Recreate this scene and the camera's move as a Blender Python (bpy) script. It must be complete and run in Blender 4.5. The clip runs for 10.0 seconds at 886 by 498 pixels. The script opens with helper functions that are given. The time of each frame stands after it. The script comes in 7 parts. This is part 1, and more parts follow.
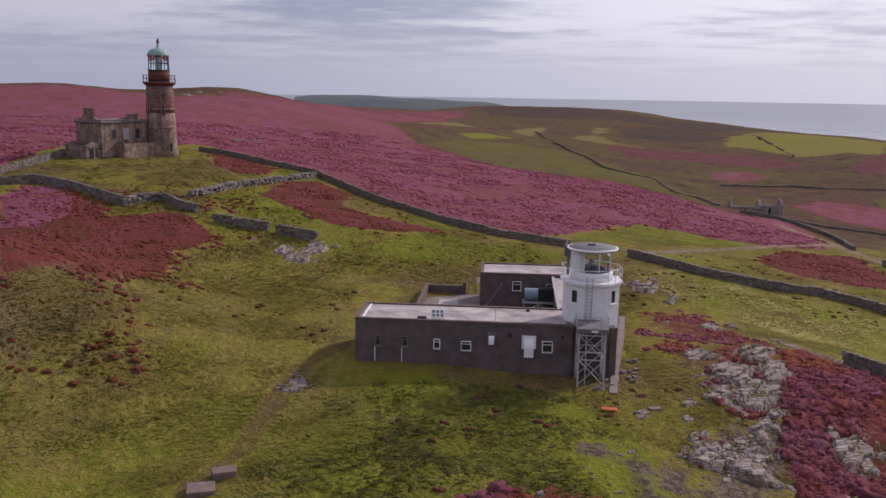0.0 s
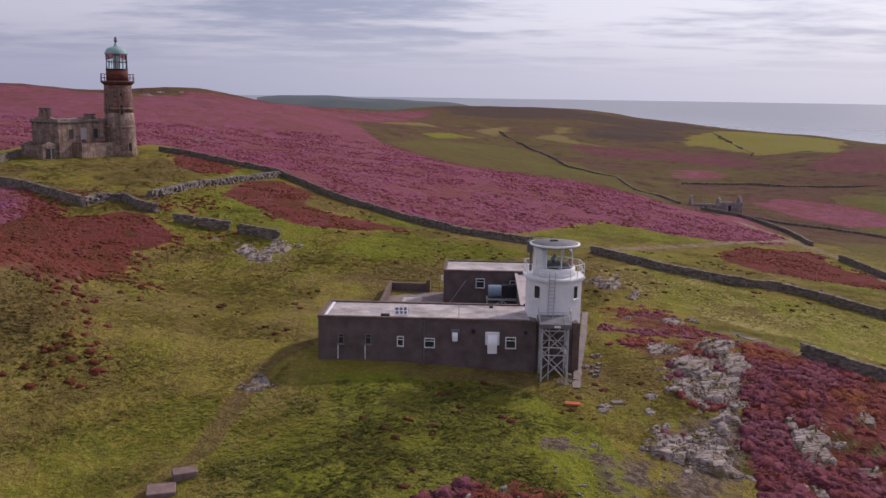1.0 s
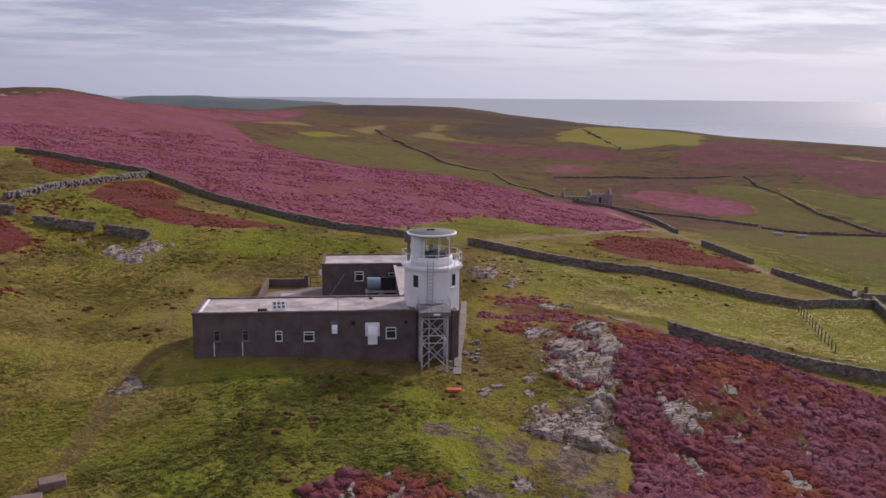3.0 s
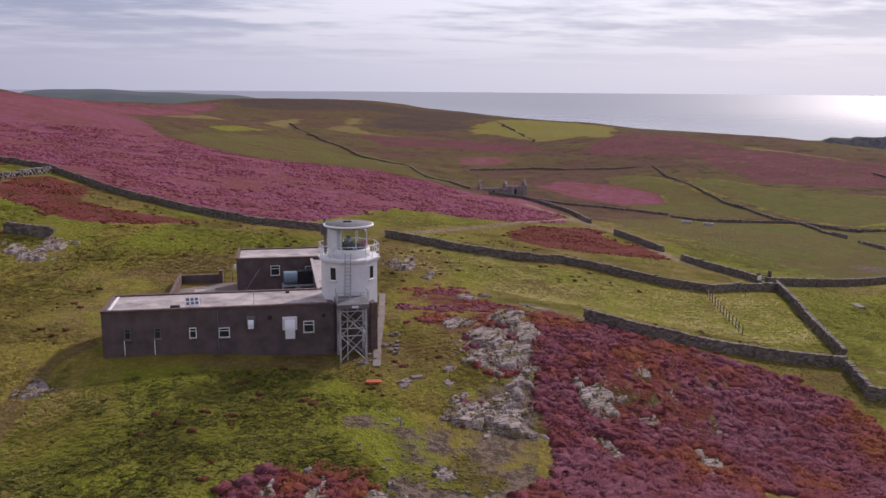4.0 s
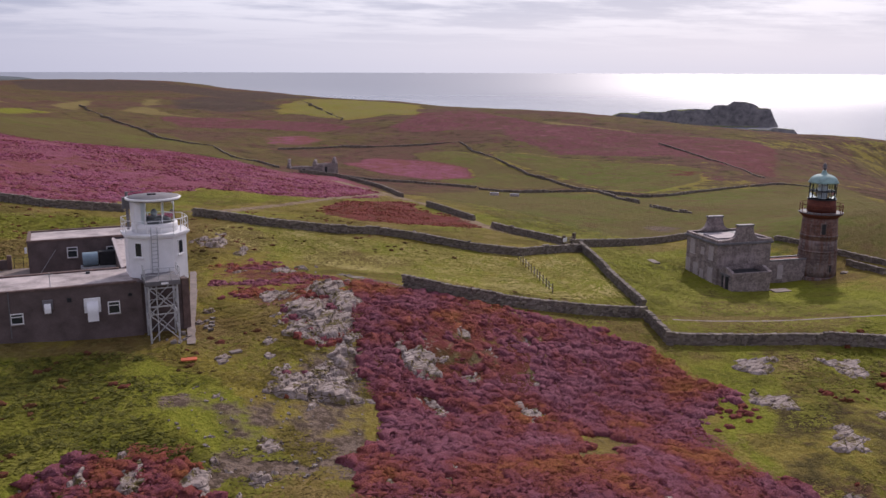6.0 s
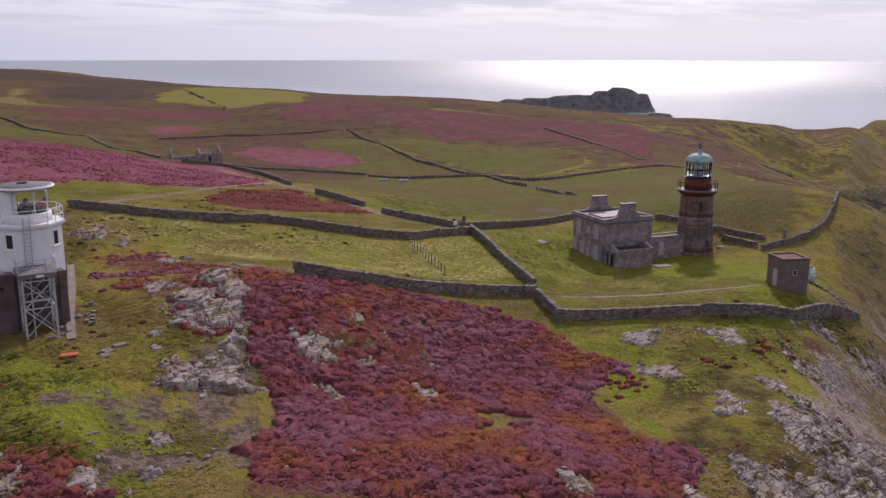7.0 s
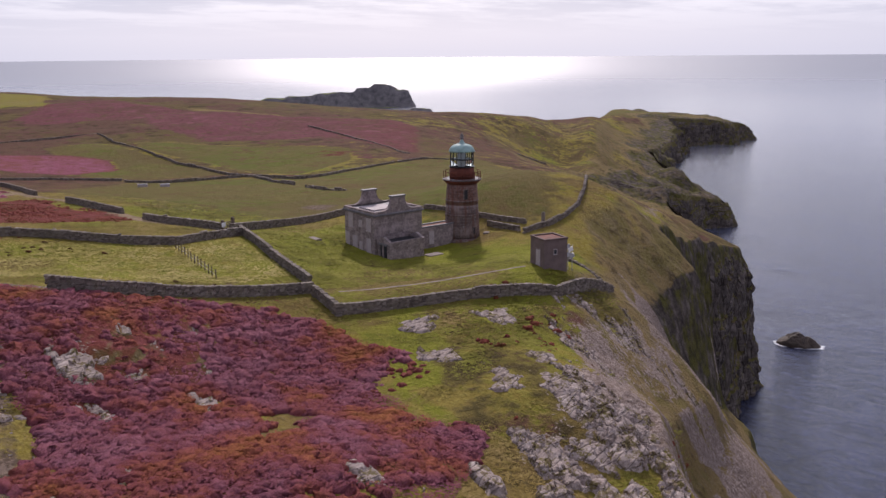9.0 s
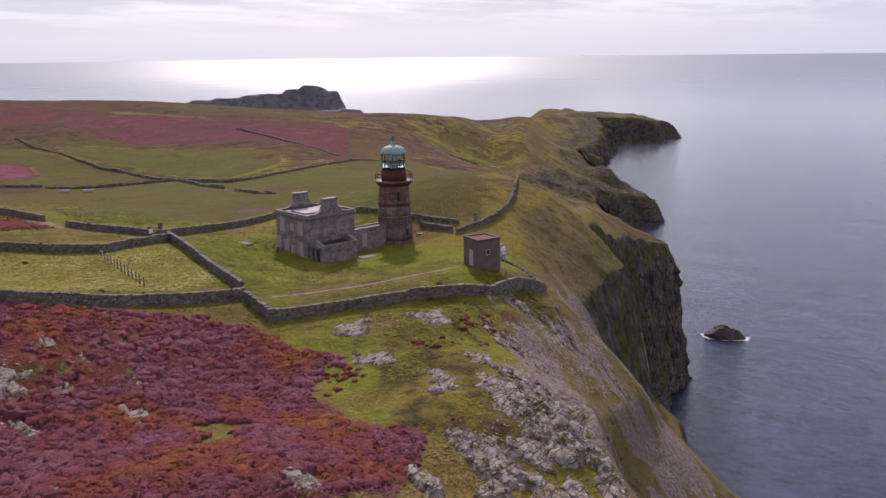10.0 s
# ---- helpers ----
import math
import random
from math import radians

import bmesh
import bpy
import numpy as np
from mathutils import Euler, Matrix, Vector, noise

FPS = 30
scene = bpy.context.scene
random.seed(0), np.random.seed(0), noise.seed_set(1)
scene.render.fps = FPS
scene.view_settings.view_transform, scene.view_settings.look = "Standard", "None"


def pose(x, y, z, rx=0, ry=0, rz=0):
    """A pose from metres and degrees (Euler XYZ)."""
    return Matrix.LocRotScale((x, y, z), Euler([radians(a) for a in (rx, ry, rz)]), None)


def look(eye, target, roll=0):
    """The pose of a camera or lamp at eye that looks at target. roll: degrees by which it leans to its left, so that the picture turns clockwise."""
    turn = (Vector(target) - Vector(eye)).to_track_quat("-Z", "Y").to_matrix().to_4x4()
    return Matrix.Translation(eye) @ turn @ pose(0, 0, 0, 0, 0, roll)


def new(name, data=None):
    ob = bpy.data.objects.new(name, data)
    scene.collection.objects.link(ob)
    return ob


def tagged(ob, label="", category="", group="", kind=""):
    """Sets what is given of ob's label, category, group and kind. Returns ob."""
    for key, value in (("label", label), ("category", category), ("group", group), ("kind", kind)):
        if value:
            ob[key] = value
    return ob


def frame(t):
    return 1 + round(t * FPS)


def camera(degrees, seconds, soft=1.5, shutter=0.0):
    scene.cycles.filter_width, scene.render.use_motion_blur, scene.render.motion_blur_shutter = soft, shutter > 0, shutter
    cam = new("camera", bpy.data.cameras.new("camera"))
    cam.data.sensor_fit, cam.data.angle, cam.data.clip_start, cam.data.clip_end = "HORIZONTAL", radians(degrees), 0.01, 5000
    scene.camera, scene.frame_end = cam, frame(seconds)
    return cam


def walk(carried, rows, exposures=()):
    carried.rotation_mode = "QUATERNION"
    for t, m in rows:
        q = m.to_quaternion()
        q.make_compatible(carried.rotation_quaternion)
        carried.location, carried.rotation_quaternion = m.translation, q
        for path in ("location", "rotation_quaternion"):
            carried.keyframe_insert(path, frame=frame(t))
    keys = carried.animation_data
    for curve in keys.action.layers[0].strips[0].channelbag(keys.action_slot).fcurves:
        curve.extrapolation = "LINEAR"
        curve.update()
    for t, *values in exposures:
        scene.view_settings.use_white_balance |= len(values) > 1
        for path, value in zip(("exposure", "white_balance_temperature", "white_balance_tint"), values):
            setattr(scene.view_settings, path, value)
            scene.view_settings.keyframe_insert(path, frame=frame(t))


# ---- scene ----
cam = camera(53.71, 10.0)
PATH = [
    (0.0, 0.00, -0.00, 22.50, 79.80, -0.89, 0.00),
    (0.5, 0.11, 0.03, 22.42, 79.82, -0.86, -1.06),
    (1.0, 0.19, 0.05, 22.22, 79.85, -0.80, -2.34),
    (1.5, 0.24, 0.06, 22.02, 79.84, -0.75, -3.96),
    (2.0, 0.28, -0.05, 21.81, 79.87, -0.71, -5.99),
    (2.5, 0.35, -0.07, 21.64, 79.92, -0.65, -8.04),
    (2.7, 0.38, -0.07, 21.58, 79.89, -0.57, -8.89),
    (3.8, 0.40, 0.09, 21.36, 79.69, -0.35, -14.81),
    (4.0, 0.43, 0.13, 21.28, 79.50, -0.40, -15.86),
    (4.5, 0.46, 0.28, 21.07, 79.14, -0.33, -18.76),
    (5.0, 0.49, 0.49, 20.79, 78.80, -0.27, -22.06),
    (5.5, 0.39, 0.67, 20.40, 78.55, -0.29, -25.11),
    (5.7, 0.35, 0.69, 20.24, 78.47, -0.27, -26.33),
    (6.8, 0.31, 0.88, 19.59, 77.67, -0.03, -34.21),
    (7.0, 0.34, 0.90, 19.52, 77.53, -0.07, -35.66),
    (7.5, 0.36, 1.01, 19.38, 77.39, 0.06, -39.32),
    (8.0, 0.58, 1.22, 19.23, 77.36, 0.23, -43.26),
    (8.5, 0.58, 1.30, 19.14, 77.35, 0.31, -46.99),
    (9.0, 0.58, 1.32, 19.11, 77.34, 0.48, -50.93),
    (9.5, 0.62, 1.35, 19.12, 77.33, 0.62, -53.77),
    (10.0, 0.60, 1.36, 19.23, 77.34, 0.66, -55.45),
]
walk(cam, [(t, pose(*p)) for t, *p in PATH], [(0.0, -0.17, 6350, 21), (4.0, -0.10, 6350, 21), (7.0, -0.03, 6350, 21), (10.0, 0.03, 6350, 21)])

# ---- light ----
SUN_AZ, SUN_EL = 49.0, 33.0  # degrees clockwise from +y, above the horizon
sun_dir = Vector((math.sin(radians(SUN_AZ)) * math.cos(radians(SUN_EL)), math.cos(radians(SUN_AZ)) * math.cos(radians(SUN_EL)), math.sin(radians(SUN_EL))))
sun_data = bpy.data.lights.new("sun", "SUN")
sun_data.energy, sun_data.angle, sun_data.color = 3.4, radians(3.0), (1.0, 0.925, 0.83)
sun = new("sun", sun_data)
sun.matrix_world = look(tuple(sun_dir * 400), (0, 0, 0))


class Nodes:
    """Short hand for node trees."""

    def __init__(self, tree):
        self.t = tree
        tree.nodes.clear()

    def put(self, socket, v):
        if isinstance(v, bpy.types.NodeSocket):
            self.t.links.new(v, socket)
        else:
            socket.default_value = v

    def math(self, op, a, b=0.0, clamp=False):
        n = self.t.nodes.new("ShaderNodeMath")
        n.operation, n.use_clamp = op, clamp
        self.put(n.inputs[0], a), self.put(n.inputs[1], b)
        return n.outputs[0]

    def mix(self, f, a, b, blend="MIX"):
        n = self.t.nodes.new("ShaderNodeMix")
        n.data_type, n.blend_type = "RGBA", blend
        self.put(n.inputs[0], f)
        for s, v in ((n.inputs[6], a), (n.inputs[7], b)):
            self.put(s, (*v, 1) if isinstance(v, tuple) and len(v) == 3 else v)
        return n.outputs[2]

    def noise(self, vec, scale, detail=4.0, rough=0.55):
        n = self.t.nodes.new("ShaderNodeTexNoise")
        self.put(n.inputs["Vector"], vec)
        n.inputs["Scale"].default_value, n.inputs["Detail"].default_value, n.inputs["Roughness"].default_value = scale, detail, rough
        return n.outputs[0]

    def voronoi(self, vec, scale, feature="F1", out="Distance"):
        n = self.t.nodes.new("ShaderNodeTexVoronoi")
        n.feature = feature
        self.put(n.inputs["Vector"], vec)
        n.inputs["Scale"].default_value = scale
        return n.outputs[out]

    def step(self, v, lo, hi):
        n = self.t.nodes.new("ShaderNodeMapRange")
        n.interpolation_type = "SMOOTHSTEP"
        self.put(n.inputs[0], v)
        n.inputs[1].default_value, n.inputs[2].default_value = lo, hi
        return n.outputs[0]

    def ramp(self, v, *stops):
        n = self.t.nodes.new("ShaderNodeValToRGB")
        self.put(n.inputs[0], v)
        e = n.color_ramp.elements
        while len(e) < len(stops):
            e.new(0.5)
        for el, (p, c) in zip(e, stops):
            el.position, el.color = p, (*c, 1)
        return n.outputs[0]

    def mapping(self, vec, scale):
        n = self.t.nodes.new("ShaderNodeMapping")
        self.put(n.inputs[0], vec)
        n.inputs["Scale"].default_value = scale
        return n.outputs[0]

    def coords(self):
        return self.t.nodes.new("ShaderNodeTexCoord").outputs["Object"]

    def place(self):
        return self.t.nodes.new("ShaderNodeNewGeometry").outputs["Position"]

    def attr(self, name):
        n = self.t.nodes.new("ShaderNodeAttribute")
        n.attribute_name = name
        s = self.t.nodes.new("ShaderNodeSeparateColor")
        self.t.links.new(n.outputs["Color"], s.inputs[0])
        return s.outputs[0], s.outputs[1], s.outputs[2], n.outputs["Alpha"]

    def bump(self, h, strength, dist):
        n = self.t.nodes.new("ShaderNodeBump")
        self.put(n.inputs["Height"], h)
        n.inputs["Strength"].default_value, n.inputs["Distance"].default_value = strength, dist
        return n.outputs[0]

    def surface(self, color, rough=0.9, metal=0.0, normal=None, spec=0.3):
        b = self.t.nodes.new("ShaderNodeBsdfPrincipled")
        self.put(b.inputs["Base Color"], (*color, 1) if isinstance(color, tuple) and len(color) == 3 else color)
        self.put(b.inputs["Roughness"], rough)
        b.inputs["Metallic"].default_value, b.inputs["Specular IOR Level"].default_value = metal, spec
        if normal is not None:
            self.put(b.inputs["Normal"], normal)
        o = self.t.nodes.new("ShaderNodeOutputMaterial")
        self.t.links.new(b.outputs[0], o.inputs[0])
        return b


world = bpy.data.worlds.new("sky")
scene.world = world
world.use_nodes = True
w = Nodes(world.node_tree)
way = world.node_tree.nodes.new("ShaderNodeTexCoord").outputs["Generated"]
sky = world.node_tree.nodes.new("ShaderNodeTexSky")
sky.sky_type, sky.sun_disc = "NISHITA", False
sky.sun_elevation, sky.sun_rotation, sky.air_density, sky.dust_density = radians(SUN_EL), radians(SUN_AZ), 1.0, 2.0
sep = world.node_tree.nodes.new("ShaderNodeSeparateXYZ")
world.node_tree.links.new(way, sep.inputs[0])
# flat cloud layer seen in perspective: direction divided by its height
height = w.math("MAXIMUM", w.math("ADD", sep.outputs[2], 0.06), 0.02)
comb = world.node_tree.nodes.new("ShaderNodeCombineXYZ")
w.put(comb.inputs[0], w.math("DIVIDE", sep.outputs[0], height))
w.put(comb.inputs[1], w.math("DIVIDE", sep.outputs[1], height))
turn = world.node_tree.nodes.new("ShaderNodeMapping")
world.node_tree.links.new(comb.outputs[0], turn.inputs[0])
turn.inputs["Rotation"].default_value = (0, 0, radians(35))
turn.inputs["Scale"].default_value = (0.7, 1.0, 1.0)
clouds = w.noise(turn.outputs[0], 0.42, 8.0, 0.6)
wisps = w.noise(turn.outputs[0], 1.5, 6.0, 0.62)
cover = w.step(w.math("ADD", w.math("MULTIPLY", clouds, 0.72), w.math("MULTIPLY", wisps, 0.28)), 0.43, 0.57)
dot = world.node_tree.nodes.new("ShaderNodeVectorMath")
dot.operation = "DOT_PRODUCT"
world.node_tree.links.new(way, dot.inputs[0])
dot.inputs[1].default_value = sun_dir
near_sun = w.step(dot.outputs["Value"], 0.22, 0.97)
grey = w.mix(near_sun, (0.33, 0.375, 0.52), (0.53, 0.59, 0.73))
white = w.mix(near_sun, (0.66, 0.67, 0.77), (1.02, 1.06, 1.13))
cloud = w.mix(cover, grey, white)
haze = w.mix(near_sun, (0.47, 0.50, 0.64), (0.80, 0.85, 0.96))
cloud = w.mix(w.step(sep.outputs[2], 0.01, 0.09), haze, cloud)
bright = w.mix(1.0, sky.outputs[0], (0.10, 0.10, 0.10), "MULTIPLY")
both = w.mix(0.88, bright, cloud)
bg = world.node_tree.nodes.new("ShaderNodeBackground")
world.node_tree.links.new(both, bg.inputs[0])
bg.inputs[1].default_value = 0.94
out = world.node_tree.nodes.new("ShaderNodeOutputWorld")
world.node_tree.links.new(bg.outputs[0], out.inputs[0])


# ---- materials ----
def material(name):
    m = bpy.data.materials.new(name)
    m.use_nodes = True
    return m, Nodes(m.node_tree)


def plain(name, color, rough=0.7, metal=0.0, vary=0.18, scale=3.0, bump=0.15, spec=0.3):
    """A painted or cast surface with stains and fine grain."""
    m, n = material(name)
    p = n.coords()
    a, b = n.noise(p, scale, 5.0, 0.6), n.noise(p, scale * 14, 3.0)
    f = n.math("ADD", n.math("MULTIPLY", a, 0.7), n.math("MULTIPLY", b, 0.3))
    dark = tuple(c * (1 - vary * 1.6) for c in color)
    light = tuple(min(1.0, c * (1 + vary)) for c in color)
    n.surface(n.ramp(f, (0.32, dark), (0.68, light)), rough, metal, n.bump(b, bump, 0.02), spec)
    return m


def stonework(name, light, dark, course=0.35, length=0.8, joint=(0.22, 0.2, 0.19), streak=0.0, streak_color=(0.12, 0.05, 0.03)):
    """Coursed masonry for far walls: blocks of differing tone, recessed joints, stains."""
    m, n = material(name)
    p = n.coords()
    s = m.node_tree.nodes.new("ShaderNodeSeparateXYZ")
    m.node_tree.links.new(p, s.inputs[0])
    c = m.node_tree.nodes.new("ShaderNodeCombineXYZ")
    n.put(c.inputs[0], n.math("ADD", s.outputs[0], s.outputs[1]))
    n.put(c.inputs[1], s.outputs[2])
    b = m.node_tree.nodes.new("ShaderNodeTexBrick")
    m.node_tree.links.new(c.outputs[0], b.inputs["Vector"])
    b.inputs["Color1"].default_value, b.inputs["Color2"].default_value, b.inputs["Mortar"].default_value = (*light, 1), (*dark, 1), (*joint, 1)
    b.inputs["Scale"].default_value, b.inputs["Mortar Size"].default_value = 1.0, 0.018
    b.inputs["Brick Width"].default_value, b.inputs["Row Height"].default_value = length, course
    big, fine = n.noise(p, 0.7, 5.0), n.noise(p, 3.6, 6.0, 0.7)
    col = n.mix(n.math("MULTIPLY", n.step(fine, 0.44, 0.62), 0.75), b.outputs[0], tuple(d * 0.55 for d in dark))
    col = n.mix(n.step(big, 0.45, 0.75), col, tuple(v * 1.15 for v in light))
    if streak:
        runs = n.noise(n.mapping(p, (2.0, 2.0, 0.18)), 1.1, 4.0)
        col = n.mix(n.math("MULTIPLY", n.step(runs, 0.46, 0.66), streak), col, streak_color)
    h = n.math("ADD", n.math("MULTIPLY", b.outputs["Fac"], -0.7), fine)
    n.surface(col, 0.92, 0.0, n.bump(h, 0.6, 0.03))
    return m


RENDER_BROWN = plain("brown_render", (0.128, 0.095, 0.093), 0.9, vary=0.28, scale=0.8, bump=0.4)
ROOF_FELT = plain("pale_roof_felt", (0.42, 0.36, 0.35), 0.85, vary=0.36, scale=0.6)
PARAPET = plain("weathered_parapet", (0.15, 0.10, 0.09), 0.9, vary=0.3, scale=1.5)
WHITE = plain("white_paint", (0.78, 0.77, 0.78), 0.6, vary=0.07, scale=1.2, bump=0.1)
STEEL = plain("galvanised_steel", (0.46, 0.46, 0.48), 0.5, 0.3, vary=0.2, scale=4.0)
# Also colours the panels that stand for shade inside openings.
DARK = plain("dark_metal_and_shade", (0.03, 0.03, 0.035), 0.6, vary=0.3)
TANK = plain("blue_grey_tank", (0.22, 0.30, 0.36), 0.5, vary=0.1)
COPPER = plain("verdigris_copper", (0.27, 0.40, 0.38), 0.65, vary=0.22, scale=1.4)
RUST = plain("rust_red_paint", (0.15, 0.045, 0.030), 0.85, vary=0.35, scale=1.2, bump=0.3)
ORANGE = plain("orange_board", (0.55, 0.12, 0.05), 0.7, vary=0.15)
CONCRETE = plain("concrete", (0.23, 0.185, 0.165), 0.9, vary=0.25, scale=1.6, bump=0.3)
SLATE = plain("slate_grey_lead", (0.16, 0.15, 0.16), 0.7, vary=0.25, scale=1.5)
PALE_BOARD = plain("pale_shutter", (0.42, 0.36, 0.36), 0.8, vary=0.15)
TIMBER = plain("weathered_timber", (0.16, 0.12, 0.09), 0.9, vary=0.3, scale=6.0)
STONE_HOUSE = stonework("grey_rubble_stone", (0.34, 0.275, 0.265), (0.20, 0.155, 0.15), 0.3, 0.55)
STONE_TOWER = stonework("tower_granite", (0.22, 0.165, 0.15), (0.12, 0.085, 0.08), 0.42, 0.9, streak=0.75, streak_color=(0.13, 0.055, 0.035))
STONE_PALE = stonework("pale_upper_stone", (0.36, 0.255, 0.205), (0.18, 0.120, 0.100), 0.4, 0.8, streak=0.55, streak_color=(0.10, 0.052, 0.040))
STONE_RED = stonework("rust_stained_granite", (0.24, 0.140, 0.115), (0.135, 0.078, 0.066), 0.42, 0.9, streak=0.6, streak_color=(0.15, 0.055, 0.036))
HUT_RENDER = plain("brown_hut_render", (0.17, 0.125, 0.118), 0.9, vary=0.2, scale=1.0, bump=0.3)

m, n = material("window_glass")
n.surface((0.03, 0.035, 0.04), 0.08, 0.0, None, 0.6)
GLASS_DARK = m
m, n = material("lantern_glass")
b = n.surface((0.8, 0.9, 0.9), 0.03)
b.inputs["Transmission Weight"].default_value, b.inputs["IOR"].default_value = 1.0, 1.05
GLASS = m

m, n = material("drystone")
p = n.place()
isl = m.node_tree.nodes.new("ShaderNodeNewGeometry").outputs["Random Per Island"]
fine, lich = n.noise(p, 5.0, 5.0, 0.65), n.noise(p, 1.1, 4.0)
col = n.ramp(isl, (0.0, (0.100, 0.080, 0.068)), (0.5, (0.165, 0.134, 0.115)), (1.0, (0.26, 0.22, 0.19)))
col = n.mix(n.math("MULTIPLY", n.step(fine, 0.48, 0.72), 0.6), col, (0.105, 0.090, 0.080))
col = n.mix(n.math("MULTIPLY", n.step(lich, 0.50, 0.66), 0.5), col, (0.19, 0.165, 0.115))
n.surface(col, 0.95, 0.0, n.bump(fine, 0.7, 0.06))
DRYSTONE = m

m, n = material("pale_rubble")
p = n.place()
isl = m.node_tree.nodes.new("ShaderNodeNewGeometry").outputs["Random Per Island"]
fine = n.noise(p, 4.0, 5.0, 0.65)
col = n.ramp(isl, (0.0, (0.12, 0.098, 0.088)), (1.0, (0.29, 0.248, 0.225)))
n.surface(n.mix(n.step(fine, 0.45, 0.75), col, (0.12, 0.105, 0.10)), 0.95, 0.0, n.bump(fine, 0.7, 0.06))
RUBBLE = m

m, n = material("crag_rock")
p = n.place()
lie = m.node_tree.nodes.new("ShaderNodeMapping")
m.node_tree.links.new(p, lie.inputs[0])
lie.inputs["Rotation"].default_value = (0.35, 0.1, radians(-56))
lie.inputs["Scale"].default_value = (0.45, 2.2, 2.6)
big, fine = n.noise(p, 0.7, 6.0, 0.62), n.noise(p, 3.2, 6.0, 0.66)
beds, cracks = n.noise(lie.outputs[0], 1.0, 6.0, 0.62), n.voronoi(lie.outputs[0], 0.55, "DISTANCE_TO_EDGE")
col = n.ramp(n.math("ADD", n.math("ADD", n.math("MULTIPLY", big, 0.35), n.math("MULTIPLY", fine, 0.25)), n.math("MULTIPLY", beds, 0.4)), (0.36, (0.135, 0.100, 0.086)), (0.47, (0.275, 0.216, 0.192)), (0.60, (0.46, 0.385, 0.352)))
col = n.mix(n.math("MULTIPLY", n.step(beds, 0.53, 0.60), 0.5), col, (0.115, 0.086, 0.072))
col = n.mix(n.math("MULTIPLY", n.math("SUBTRACT", 1.0, n.step(cracks, 0.0, 0.03)), 0.6), col, (0.085, 0.064, 0.050))
growth = n.math("ADD", n.math("MULTIPLY", n.noise(p, 0.9, 5.0, 0.65), 0.6), n.math("MULTIPLY", n.noise(p, 4.0, 4.0, 0.7), 0.4))
col = n.mix(n.math("MULTIPLY", n.step(growth, 0.505, 0.56), 0.9), col, n.mix(n.step(fine, 0.45, 0.6), (0.125, 0.098, 0.022), (0.085, 0.052, 0.026)))
h = n.math("ADD", n.math("MULTIPLY", fine, 0.8), n.math("ADD", n.math("MULTIPLY", beds, 0.7), n.step(cracks, 0.0, 0.08)))
n.surface(col, 0.93, 0.0, n.bump(h, 1.0, 0.09))
ROCK = m


def leafy(name, stops, upright=True):
    """Small plants: tones by zone and by plant; thin blades take the light of the sward they stand in."""
    m, n = material(name)
    p = n.place()
    geo = m.node_tree.nodes.new("ShaderNodeNewGeometry")
    zone = n.math("ADD", n.math("MULTIPLY", n.math("SUBTRACT", n.noise(p, 0.16, 4.0, 0.6), 0.5), 2.4), 0.5)
    f = n.math("ADD", n.math("MULTIPLY", geo.outputs["Random Per Island"], 0.20), n.math("MULTIPLY", zone, 0.84))
    col = n.ramp(f, *stops)
    fine = n.noise(p, 9.0, 5.0, 0.8)
    col = n.mix(n.math("MULTIPLY", n.step(fine, 0.47, 0.62), 0.25 if upright else 0.6), col, tuple(c * 0.35 for c in stops[0][1]))
    if upright:
        v = m.node_tree.nodes.new("ShaderNodeVectorMath")
        v.operation = "MULTIPLY_ADD"
        m.node_tree.links.new(geo.outputs["Normal"], v.inputs[0])
        v.inputs[1].default_value, v.inputs[2].default_value = (0.35, 0.35, 0.35), (0, 0, 1)
        v2 = m.node_tree.nodes.new("ShaderNodeVectorMath")
        v2.operation = "NORMALIZE"
        m.node_tree.links.new(v.outputs[0], v2.inputs[0])
        n.surface(col, 0.9, 0.0, v2.outputs[0], 0.04)
    else:
        n.surface(col, 0.9, 0.0, n.bump(fine, 1.0, 0.14), 0.04)
    return m


BLOOM = ((0.12, (0.292, 0.112, 0.043)), (0.30, (0.275, 0.085, 0.054)), (0.45, (0.237, 0.068, 0.072)), (0.60, (0.235, 0.077, 0.105)), (0.86, (0.288, 0.115, 0.155)))
HEATHER = leafy("heather_bloom", BLOOM, False)
HEATHER_TIPS = leafy("heather_tips", BLOOM)
STRAW = leafy("pale_hay_grass", ((0.22, (0.239, 0.204, 0.055)), (0.5, (0.344, 0.291, 0.086)), (0.78, (0.454, 0.373, 0.145))))
ROUGH_GRASS = leafy("dry_grass", ((0.22, (0.139, 0.096, 0.033)), (0.5, (0.217, 0.156, 0.045)), (0.78, (0.310, 0.225, 0.090))))
HEATHER_RED = leafy("russet_heather", ((0.20, (0.123, 0.053, 0.023)), (0.45, (0.189, 0.052, 0.034)), (0.75, (0.220, 0.066, 0.059))), False)
HEATHER_PINK = leafy("pink_heather", ((0.18, (0.145, 0.049, 0.040)), (0.42, (0.221, 0.058, 0.081)), (0.58, (0.267, 0.075, 0.125)), (0.80, (0.337, 0.117, 0.196))), False)
RUSSET_WEED = leafy("dead_bracken", ((0.25, (0.090, 0.058, 0.022)), (0.55, (0.150, 0.070, 0.034)), (0.80, (0.190, 0.060, 0.045))), False)
BRACKEN = leafy("bracken_leaves", ((0.22, (0.118, 0.109, 0.022)), (0.5, (0.188, 0.182, 0.030)), (0.78, (0.261, 0.244, 0.050))))
FERN = leafy("bracken_clumps", ((0.22, (0.081, 0.079, 0.022)), (0.5, (0.128, 0.130, 0.029)), (0.78, (0.175, 0.167, 0.044))), False)
